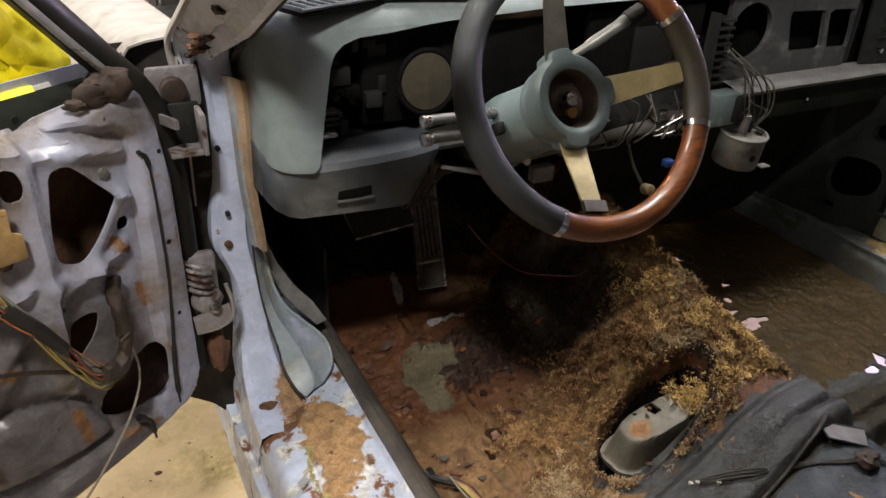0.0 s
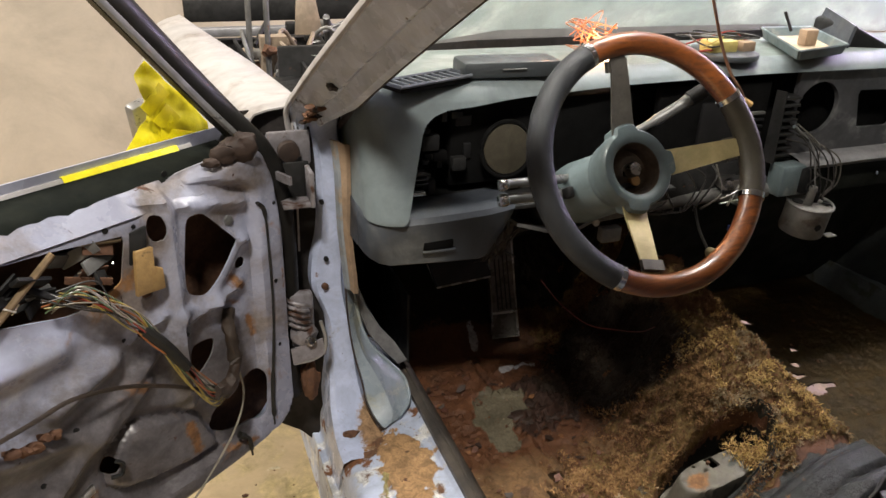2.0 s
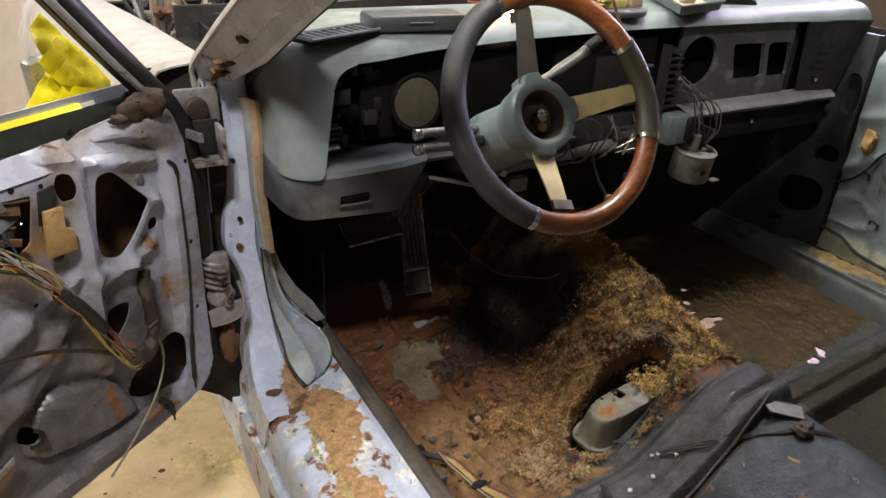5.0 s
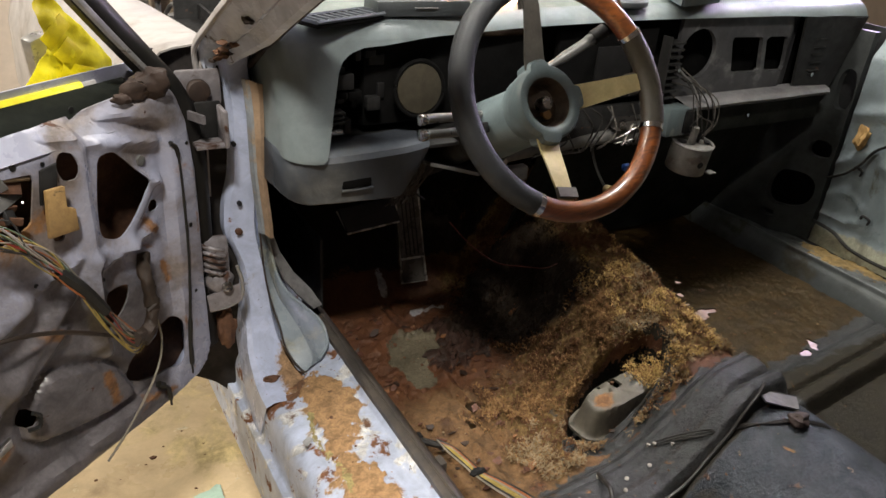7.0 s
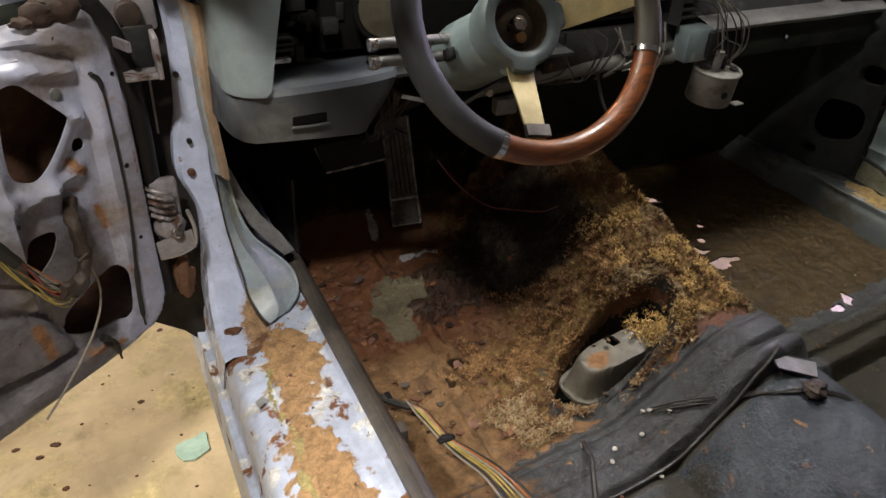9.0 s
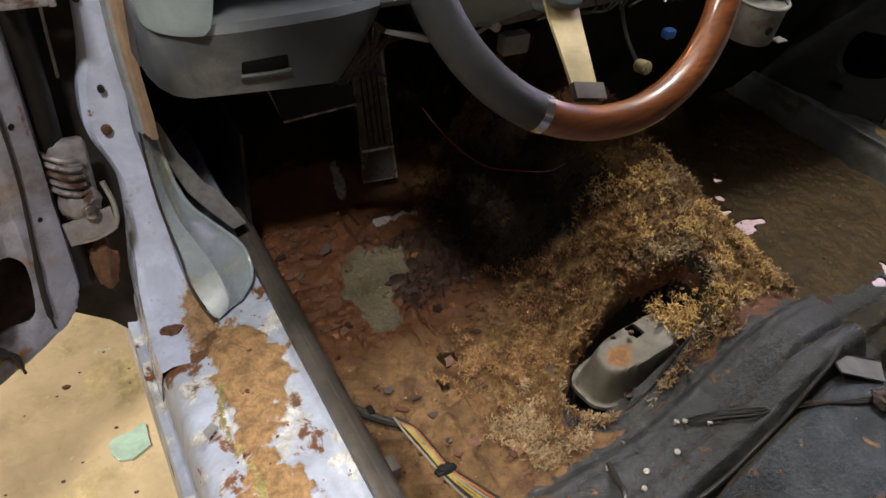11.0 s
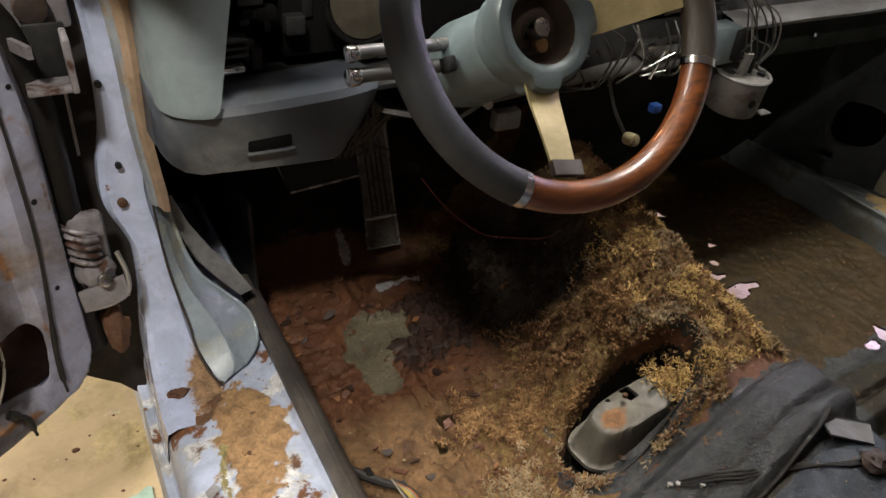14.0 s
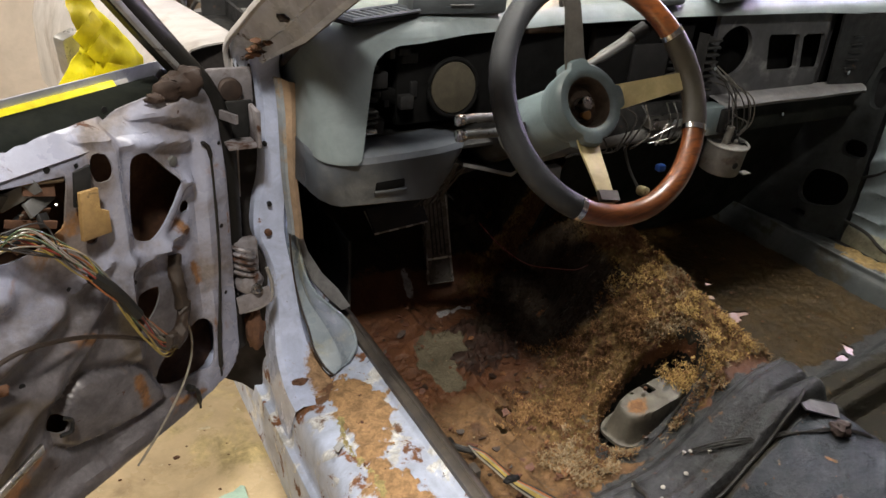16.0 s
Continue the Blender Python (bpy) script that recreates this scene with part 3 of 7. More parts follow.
    def grey(x, y, z):
        c = member_y(x, y)
        member = ramp(c + wob(x, y, 30, 0.010), 0.585, 0.570)
        panel = ramp(well_radius(x, y), 1.45, 1.15) * ramp(y - 0.640 - 0.10 * (x - 0.79) + wob(x, y, 30, 0.02), 0.006, -0.006)
        patches = bell(np.hypot((x - 0.64) / 0.05, (y - 0.592) / 0.026), 1.0) + bell(seg_distance(x, y, (0.51, 0.66), (0.52, 0.595)), 0.012) + bell(np.hypot((x - 0.415) / 0.035, (y - 0.605) / 0.025), 1.0) + 0.7 * bell(np.hypot((x - 0.675) / 0.015, (y - 0.70) / 0.02), 1.0)
        return np.maximum(np.maximum(member, panel), 0.75 * patches) * (1 - 0.55 * ramp(x, 0.66, 0.48) * ramp(c, 0.45, 0.50))

    attrs = {
        "sand": lambda x, y, z: 0.70 * ramp(y, 0.92, 0.78) * ramp(x, 0.85, 0.6) + 0.1,
        "bare": lambda x, y, z: 1.3 * ramp(poly_distance(x, y, BARE)[0] + wob(x, y, 45, 0.008), 0.002, -0.003),
        "clean": lambda x, y, z: ramp(member_y(x, y), 0.452, 0.440) * ramp(x, 0.70, 0.80),
        "crust": lambda x, y, z: ramp(poly_distance(x, y, CRUST)[0] + wob(x, y, 40, 0.016), 0.006, -0.006),
        # The steering wheel's shadow on the tunnel is put into the colour.
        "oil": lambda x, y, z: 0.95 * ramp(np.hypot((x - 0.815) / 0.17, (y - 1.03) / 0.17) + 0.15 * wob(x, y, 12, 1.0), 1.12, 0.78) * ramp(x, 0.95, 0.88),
        "pale": lambda x, y, z: 0.9 * bell(np.hypot((x - 0.572) / 0.016, (y - 1.225) / 0.04), 1.0) + 0.8 * bell(seg_distance(x, y, (0.592, 1.108), (0.675, 1.113)), 0.009) + 0.42 * bell(seg_distance(x, y, (0.503, 0.68), (0.503, 0.60)), 0.012),
        "tar": lambda x, y, z: ramp(x, 1.03, 1.10) * 0.95,
        "jute": lambda x, y, z: jute_amount(x, y) * 0.85,
        # The toe board's end is blackened: shade under the dash put into colour.
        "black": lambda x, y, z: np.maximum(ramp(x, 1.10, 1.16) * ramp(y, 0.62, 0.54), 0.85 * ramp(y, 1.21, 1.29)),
        # The darkness down the gear opening is put into the colour.
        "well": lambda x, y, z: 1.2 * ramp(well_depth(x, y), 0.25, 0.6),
        "grey": grey,
        # Debris in the groove; the back drop's shade is put into the colour.
        "darkened": lambda x, y, z: np.maximum(np.maximum(0.55 * bell(member_y(x, y) - 0.499, 0.006), 0.95 * bell(member_y(x, y) - 0.450, 0.010) * ramp(x, 0.93, 0.86)), 0.9 * bell(np.hypot((x - 0.74) / 0.05, (y - 0.40) / 0.045), 1.0)),
    }
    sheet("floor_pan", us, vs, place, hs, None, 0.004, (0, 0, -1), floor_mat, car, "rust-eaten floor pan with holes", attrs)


def ragged(poly, seed, amount=0.006, n=4):
    rnd = random.Random(seed)
    out = []
    for (ax, ay), (bx, by) in zip(poly, poly[1:] + poly[:1]):
        for k in range(n):
            t = k / n
            out.append((ax + (bx - ax) * t + rnd.uniform(-amount, amount), ay + (by - ay) * t + rnd.uniform(-amount, amount)))
    return out


def jute_amount(x, y):
    x, y = np.asarray(x, float), np.asarray(y, float)
    s = x - TUNNEL_X
    edge = 0.03 * fractal(x, y, 16, 3, 41.0)
    on_top = ramp(s + edge, -0.30, -0.20) * ramp(s + 0.5 * edge, 0.15, 0.10) * ramp(member_y(x, y) + 0.5 * edge, 0.585, 0.61) * (1 - ramp(np.hypot((x - 0.86) / 0.10, (y - 0.60) / 0.055) + edge, 1.0, 0.8))
    left = ramp(x + edge, 0.53, 0.61) * ramp(member_y(x, y) + edge, 0.585, 0.61) * ramp(y + edge, 0.86, 0.76) * ramp(x, 1.0, 0.9)
    return np.clip(np.maximum(on_top, left) * ramp(well_radius(x, y) + edge, 0.95, 1.1), 0, 1)


# Near-black fibres inside the wheel's shadow painted on the tunnel.
shade_tuft = material("oiled_fibre", (0.03, 0.02, 0.013), (0.018, 0.012, 0.008), 25, 0.8, 0.0, 0.3, 200)
shade_tuft.node_tree.nodes["Principled BSDF"].inputs["Specular IOR Level"].default_value = 0.1


def jute_tufts():
    """Loose matted fibres of the old insulation: many small bent flakes."""
    rng = np.random.default_rng(5)
    n = 420000
    x, y = rng.uniform(0.47, 1.12, n), rng.uniform(0.57, 1.25, n)
    # a mat of fibres hanging over the far end of the gear mount
    x[:5000], y[:5000] = rng.normal(0.872, 0.014, 5000), rng.normal(0.672, 0.020, 5000)
    clump = fractal(x, y, 18, 2, 2.0) + 0.6 * fractal(x, y, 50, 2, 5.0)
    gold = fractal(x, y, 9, 2, 8.0)
    in_shade = (np.hypot((x - 0.815) / 0.16, (y - 1.03) / 0.17) < rng.uniform(0.8, 1.1, n) + 0.15 * gold) & (x < 0.915 + 0.03 * gold)
    keep = rng.random(n) < jute_amount(x, y) * np.clip(0.42 + 1.2 * clump, 0.05, 1) * np.where(in_shade, 0.25, 1.0) * 0.8
    over = np.arange(n) < 5000
    keep |= over & (rng.random(n) < 0.45 + 0.5 * clump)
    x, y, clump, gold, in_shade, over = x[keep], y[keep], clump[keep], gold[keep], in_shade[keep], over[keep]
    n = x.size
    z = floor_height(x, y) + jute_relief(x, y) + rng.uniform(0.0, 0.006, n)
    z = np.where(over, np.maximum(z, 0.430 + 0.35 * (x - 0.86) + rng.uniform(-0.004, 0.008, n)), z)
    le, wd = rng.uniform(0.003, 0.010, n), rng.uniform(0.0003, 0.0012, n)
    q = rng.uniform(0, 2 * math.pi, n)
    d = np.stack([np.cos(q), np.sin(q), rng.uniform(-0.3, 0.7, n)], -1) * le[:, None]
    s = np.stack([-np.sin(q), np.cos(q), rng.uniform(-0.6, 0.6, n)], -1) * wd[:, None]
    p = np.stack([x, y, z], -1)
    mid = p + d * 0.55
    mid[:, 2] += rng.uniform(0, 0.004, n)
    end = p + d + rng.uniform(-1, 1, (n, 3)) * np.array([0.4, 0.4, 0.3]) * le[:, None]
    V = np.stack([p - s, p + s, mid + s * 1.1, mid - s * 1.1, end], 1).reshape(-1, 3)
    F = []
    for k in range(0, 5 * n, 5):
        F += [(k, k + 1, k + 2, k + 3), (k + 3, k + 2, k + 4)]
    shade = rng.random(n)
    ridge = x > 0.87 + 0.03 * gold
    # Darker front and left-slope tufts carry shade in their colour.
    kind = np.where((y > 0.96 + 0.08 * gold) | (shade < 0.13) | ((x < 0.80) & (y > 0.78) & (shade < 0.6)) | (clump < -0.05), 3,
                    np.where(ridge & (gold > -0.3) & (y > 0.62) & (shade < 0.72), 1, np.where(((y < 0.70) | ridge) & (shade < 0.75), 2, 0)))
    kind = np.where(in_shade, 4, np.where(over, np.where(shade < 0.6, 1, 0), kind))
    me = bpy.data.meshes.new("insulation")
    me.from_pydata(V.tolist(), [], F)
    ob = link_mesh("insulation", me, [jute_mat, jute_gold, jute_grey, jute_dark, shade_tuft], None, "", False)
    me.polygons.foreach_set("material_index", np.repeat(kind, 2).astype(np.int32))
    tagged(ob, "matted rotten jute insulation fibres on the tunnel", "insulation", kind="stuff")


floor_pan()
jute_tufts()


def sill(name, sx, label, mat=None):
    """Rocker panel with its rounded outer edge, flat top and inner drop; sx maps the section's x."""
    prof = [(0.166, 0.25), (0.168, 0.345), (0.173, 0.356), (0.183, 0.360), (0.184, 0.395), (0.187, 0.415), (0.196, 0.432), (0.215, 0.441), (0.25, 0.444),
            (0.275, 0.449), (0.30, 0.452), (0.33, 0.452), (0.338, 0.458), (0.345, 0.466), (0.352, 0.466), (0.354, 0.455), (0.362, 0.44), (0.372, 0.40), (0.378, 0.37)]
    ps = smooth_path([(x, 0, z) for x, z in prof], 3)
    us, vs = np.arange(0, len(ps) - 0.99, 0.5), np.arange(-0.6, 1.44, 0.006)
    px, pz = np.array([p.x for p in ps]), np.array([p.z for p in ps])

    def place(u, v):
        x, z = np.interp(u, np.arange(len(ps)), px), np.interp(u, np.arange(len(ps)), pz)
        top = ramp(x, 0.20, 0.23) * ramp(x, 0.34, 0.32)
        z = z + top * cake(sx(x), v) * (0.004 + 0.006 * np.maximum(0, fractal(x, v, 30, 3, 8.0)))
        z = z + top * (0.002 * fractal(x, v, 18, 4, 3.0) + 0.003 * np.maximum(0, fractal(x, v, 40, 3, 9.0)) * ramp(x, 0.24, 0.27))
        return np.stack([sx(x), v, z], -1)

    caked = [(0.252, 0.906), (0.281, 0.910), (0.319, 0.862), (0.327, 0.795), (0.300, 0.749), (0.282, 0.728), (0.270, 0.684), (0.288, 0.638), (0.305, 0.55), (0.30, -0.55), (0.22, -0.55), (0.215, 0.60), (0.236, 0.70), (0.238, 0.76), (0.238, 0.83)]
    cake = lambda x, y: ramp(poly_distance(sx(x), y, caked)[0] + 0.014 * fractal(x, y, 45, 4, 6.0), 0.004, -0.004)
    dirt = lambda x, y, z: 0.9 * ramp(poly_distance(sx(x), y, caked)[0] + 0.020 * fractal(x, y, 45, 4, 6.0), 0.020, -0.020)
    moss = lambda x, y, z: 0.62 * bell((sx(x) - 0.236 - 0.006 * np.sin(y * 40)) / 0.012, 1.0) * ramp(y, 0.88, 0.80)
    foot = lambda x, y, z: 0.95 * bell(np.hypot((sx(x) - 0.235) / 0.045, (y - 0.905) / 0.040), 1.0) + 0.35 * bell(np.hypot((sx(x) - 0.22) / 0.03, (y - 0.80) / 0.10), 1.0) + 0.5 * bell(np.hypot((sx(x) - 0.318) / 0.012, (y - 0.745) / 0.03), 1.0)
    return sheet(name, us, vs, place, (), None, 0, None, mat or paint_sill, car, label, {"dirt": dirt, "moss": moss, "foot": foot})


# Sill paint darkened: the far side's shade is put into the colour.
shaded_sill = material("shaded_sill_paint", (0.0832, 0.0941, 0.096), (0.0544, 0.0608, 0.0614), 9, 0.45, 0.0, 0.12, 90, [((0.05, 0.045, 0.03), 12, 0.6, 0.06, 0.7), ((0.24, 0.16, 0.055), 11, 0.5, 0.08, 0.8, "dirt")])
sill("sill", lambda x: x, "flaking lavender and white door sill caked with tan dirt")
sill("sill", lambda x: 1.925 - x, "rusty far door sill", shaded_sill)


paint_post = material("post_paint", (0.50, 0.56, 0.75), (0.43, 0.48, 0.64), 9, 0.22, 0.0, 0.05, 70,
                      [((0.25, 0.22, 0.2), 16, 0.66, 0.05, 0.6), ((0.30, 0.185, 0.10), 30, 0.5, 0.14, 0.9, "mud"), (RUST, 22, 0.69, 0.02, 0.8), (DARKRUST, 60, 0.70, 0.02, 0.8)])


def hinge_pillar():
    """The post that carries the door: it flares backwards into the sill."""
    rows = []
    for z, y, x0, x1 in ((1.070, 0.965, 0.190, 0.245), (1.045, 1.0, 0.186, 0.248), (1.02, 1.022, 0.182, 0.245), (0.97, 1.035, 0.190, 0.240), (0.90, 1.03, 0.196, 0.246), (0.80, 1.03, 0.192, 0.245), (0.74, 1.03, 0.180, 0.242),
                         (0.69, 1.028, 0.178, 0.240), (0.65, 1.025, 0.192, 0.242), (0.62, 1.02, 0.200, 0.245), (0.57, 1.01, 0.200, 0.250), (0.52, 0.995, 0.196, 0.255), (0.485, 0.975, 0.190, 0.262),
                         (0.462, 0.945, 0.187, 0.272), (0.449, 0.905, 0.185, 0.288), (0.444, 0.865, 0.186, 0.30)):
        w = x1 - x0
        tilt = min(1.0, max(0.0, (0.52 - z) / 0.07))
        dep = (Vector((0, 1, 0)) * (1 - tilt) + Vector((0, 0.3, -1)) * tilt) * (0.25 if z > 1.0 else 1.0)
        row = []
        for f, d in ((-0.05, 0.09), (-0.02, 0.03), (0.0, 0.008), (0.12, 0.0), (0.35, 0.003), (0.6, 0.001), (0.80, 0.004), (0.9, 0.016), (0.97, 0.022), (1.0, 0.016), (1.01, 0.09)):
            row.append(Vector((x0 + w * f, y, z)) + dep * d)
        rows.append(row)
    fine = []
    for k in range(len(rows[0])):
        fine.append(smooth_path([r[k] for r in rows], 4))
    post = part("hinge_pillar", loft([[c[i] for c in fine] for i in range(len(fine[0]))]), paint_post, car)
    at = post.data.attributes.new("mud", "FLOAT", "POINT")
    at.data.foreach_set("value", [max(0.0, min(1.0, 1.1 - ((v.co.x - 0.262) / 0.045) ** 2 - max(0.0, v.co.z - 0.452) / 0.045)) for v in post.data.vertices])
    screw = bmesh.new()
    disc((0.199, 1.028, 0.693), (0.2, -1, 0), 0.006, 0.008, 12, screw, 0.001)
    part("screw", screw, rust_mat, car, "rusty pillar screw")
    for p in ((0.199, 1.028, 0.85), (0.205, 1.028, 0.60), (0.203, 1.028, 0.745)):
        part("plug_hole", disc(p, (0, -1, 0), 0.004, 0.006, 10), black_plastic, car)


hinge_pillar()


def inner_body():
    # shut face between post and fender; the gap's shade is in its colour
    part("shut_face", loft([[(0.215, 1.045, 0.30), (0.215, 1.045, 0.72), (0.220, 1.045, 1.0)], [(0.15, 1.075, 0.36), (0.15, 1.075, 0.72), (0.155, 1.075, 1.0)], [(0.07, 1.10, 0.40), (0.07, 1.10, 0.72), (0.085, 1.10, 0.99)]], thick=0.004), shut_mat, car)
    part("fender_brace", loft([[(0.16, 1.09, 0.44), (0.16, 1.07, 0.40)], [(0.02, 1.14, 0.56), (0.02, 1.12, 0.52)]], thick=0.004), paint, car)
    # cowl side wall behind the post and the firewall
    # Added plate that keeps lamp light out of the footwell corner.
    part("cowl_light_block", box((0.165, 1.06, 0.965), (0.275, 1.40, 0.972), 0.001), dark_metal, car)
    part("toe_side", box((0.366, 1.08, 0.30), (0.372, 1.41, 0.62), 0.001), dark_metal, car)
    part("side_wall", loft([[(0.235, 1.05, 0.36), (0.24, 1.05, 1.0)], [(0.25, 1.45, 0.36), (0.25, 1.45, 1.0)]], thick=0.006), dark_metal, car)
    part("firewall", box((0.2, 1.40, 0.36), (1.72, 1.415, 1.03), 0.003), dark_metal, car)
    # padded blanket under the passenger's dash
    rows = []
    for i in range(31):
        x = 0.86 + 0.76 * i / 30
        rows.append([(x, 1.06 + 0.012 * noise.noise(Vector((x * 9, 0, k))) + 0.16 * (1 - k / 9) ** 1.6, 0.42 + 0.44 * k / 9) for k in range(10)])
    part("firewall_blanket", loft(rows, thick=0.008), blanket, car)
    # panels behind the seats' place that close the shell
    part("rear_panel", box((0.16, -1.6, 0.3), (1.72, -1.58, 0.95), 0.004), grey_floor, car)
    part("rear_floor", box((0.2, -1.6, 0.33), (1.66, 0.13, 0.345), 0.0), grey_floor, car)
    # roof with its rails, out of view and sized to shade the passenger's side
    rows = []
    for f in np.linspace(0, 1, 9):
        k = 0.03 * math.cos((-0.85 + 1.7 * f) * 1.5)
        rows.append([(x, -1.25 + f * (1.25 + front), z) for x, front, z in ((0.255, 0.46, 1.325), (0.262, 0.46, 1.345), (0.30, 0.47, 1.362 + k * 0.4), (0.55, 0.50, 1.385 + k), (0.95, 0.53, 1.392 + k), (1.35, 0.50, 1.385 + k), (1.60, 0.47, 1.362 + k * 0.4), (1.64, 0.46, 1.345), (1.645, 0.46, 1.325))])
    part("unseen_roof", loft(rows, thick=0.012), paint_dim, car)
    part("unseen_header", tube([(0.24, 0.50, 1.30), (0.40, 0.49, 1.36), (0.95, 0.53, 1.395), (1.50, 0.49, 1.36), (1.66, 0.50, 1.30)], 0.022, 8), paint_dim, car)
    # cowl in front of the windshield
    part("cowl", loft([[(0.26, 1.30, 0.985), (1.72, 1.30, 0.985)], [(0.26, 1.36, 0.992), (1.73, 1.36, 0.992)], [(0.26, 1.46, 0.97), (1.74, 1.46, 0.97)], [(0.26, 1.47, 0.90), (1.74, 1.47, 0.90)]], thick=0.003), grey_cowl, car)


# Far kick panel kept dark: the dash's shade is put into this colour.
shaded_kick = material("shaded_kick_paint", (0.050, 0.055, 0.055), (0.032, 0.035, 0.035), 8, 0.55, 0.0, 0.15, 70)
shut_mat = material("shaded_shut_face", (0.035, 0.031, 0.03), (0.018, 0.016, 0.015), 12, 0.7, 0.0, 0.2, 90, [((0.14, 0.13, 0.14), 10, 0.7, 0.05, 0.6)])
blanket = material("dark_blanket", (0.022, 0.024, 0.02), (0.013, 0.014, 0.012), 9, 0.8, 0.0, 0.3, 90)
for dull in (blanket, shaded_kick, shut_mat):
    dull.node_tree.nodes["Principled BSDF"].inputs["Specular IOR Level"].default_value = 0.1
grey_cowl = material("dusty_cowl", (0.095, 0.095, 0.086), (0.065, 0.065, 0.06), 6, 0.5, 0.0, 0.1, 60)
paint_dim = material("outer_paint", (0.42, 0.44, 0.52), (0.36, 0.375, 0.44), 5, 0.3, 0.0, 0.03, 60)
inner_body()


def windshield_pillar():
    a = [Vector(p) for p in ((0.178, 1.062, 0.935), (0.172, 1.050, 0.985), (0.180, 0.98, 1.035), (0.191, 0.87, 1.100), (0.206, 0.70, 1.192), (0.221, 0.52, 1.285))]
    path = smooth_path(a, 5)
    rows = []
    for p in path:
        k = 0.25 + 0.75 * min(1.0, max(0.0, (p.z - 0.93) / 0.13))
        rows.append([p + Vector(o) * k for o in ((-0.012, 0.04, 0.0), (-0.019, 0.016, 0.014), (-0.017, 0.004, 0.015), (-0.012, -0.002, 0.013), (-0.007, -0.003, 0.009), (-0.003, 0.006, -0.001), (0.003, 0.004, -0.005), (0.010, -0.008, -0.010), (0.016, -0.013, -0.012), (0.022, -0.010, -0.012),
                                            (0.028, 0.000, -0.010), (0.034, 0.000, -0.016), (0.042, -0.009, -0.027), (0.052, -0.008, -0.032), (0.060, 0.010, -0.024), (0.064, 0.022, -0.012), (0.062, 0.05, 0.004), (0.02, 0.06, 0.012))])
    part("windshield_pillar", loft(rows, closed=True, cap=True), paint_pillar, car)
    # rubber along its inner edge
    part("windshield_seal", tube([p + Vector((0.064, 0.006, -0.026)) for p in path[6:]], 0.0050, 8, n=1), seal_dark, car)
    part("drip_rail", tube([p + Vector((-0.017, 0.002, 0.014)) for p in path], 0.0045, 8, n=1, flat=1.4), white_paint, car)
    part("clip", box((0.262, 0.745, 1.140), (0.272, 0.760, 1.160), 0.002), black_plastic, car)
    part("pillar_patch", lump((0.197, 0.905, 1.069), 0.012, (0.7, 1.3, 0.5), 0.35, 3.0), grease, car)
    for i in range(9):
        part("pillar_dirt", lump((0.176 + 0.006 * (i % 4), 1.03 - 0.008 * i, 0.985 + 0.005 * i), 0.006 + 0.001 * (i % 3), (1.0, 1.2, 0.5), 0.5, i * 2.3, None, 2), rust_mat if i % 3 else grease, car)


seal_dark = material("brown_seal", (0.035, 0.022, 0.015), (0.02, 0.014, 0.01), 20, 0.55, 0.0, 0.15, 120)
paint_pillar = material("pillar_paint", (0.64, 0.68, 0.78), (0.55, 0.58, 0.66), 8, 0.28, 0.0, 0.08, 80,
                        [((0.20, 0.17, 0.14), 12, 0.68, 0.05, 0.6), ((0.62, 0.63, 0.66), 9, 0.62, 0.1, 0.45), (DARKRUST, 30, 0.68, 0.03, 0.8)])
windshield_pillar()
wind = part("windshield", loft([[(0.26, 1.27, 1.04), (0.6, 1.30, 1.05), (1.3, 1.30, 1.05), (1.68, 1.27, 1.04)],
                                [(0.30, 0.95, 1.20), (0.6, 0.98, 1.21), (1.3, 0.98, 1.21), (1.62, 0.95, 1.20)],
                                [(0.34, 0.60, 1.34), (0.6, 0.62, 1.35), (1.3, 0.62, 1.35), (1.58, 0.60, 1.34)]]), clear_glass, car, "dusty clear windshield")
wind.visible_shadow = False


def fender():
    rows = []
    for y, xo, xi in ((1.06, 0.105, 0.165), (1.15, 0.10, 0.185), (1.4, 0.07, 0.155), (1.7, 0.035, 0.105), (1.95, 0.01, 0.065), (2.02, 0.01, 0.055)):
        w = 0.35 + 0.65 * min(1.0, (y - 1.06) / 0.3)
        rows.append([(xo - 0.085 * w, y, 0.72), (xo - 0.08 * w, y, 0.86), (xo - 0.055 * w, y, 0.945), (xo - 0.02 * w, y, 0.985), (xo, y, 0.994), (xo + 0.02, y, 1.0), (xi - 0.01, y, 1.004), (xi, y, 0.998), (xi + 0.002, y, 0.90), (xi, y, 0.75)])
    part("fender", loft(rows, thick=0.003), white_paint, car, "white primed front fender")


fender()


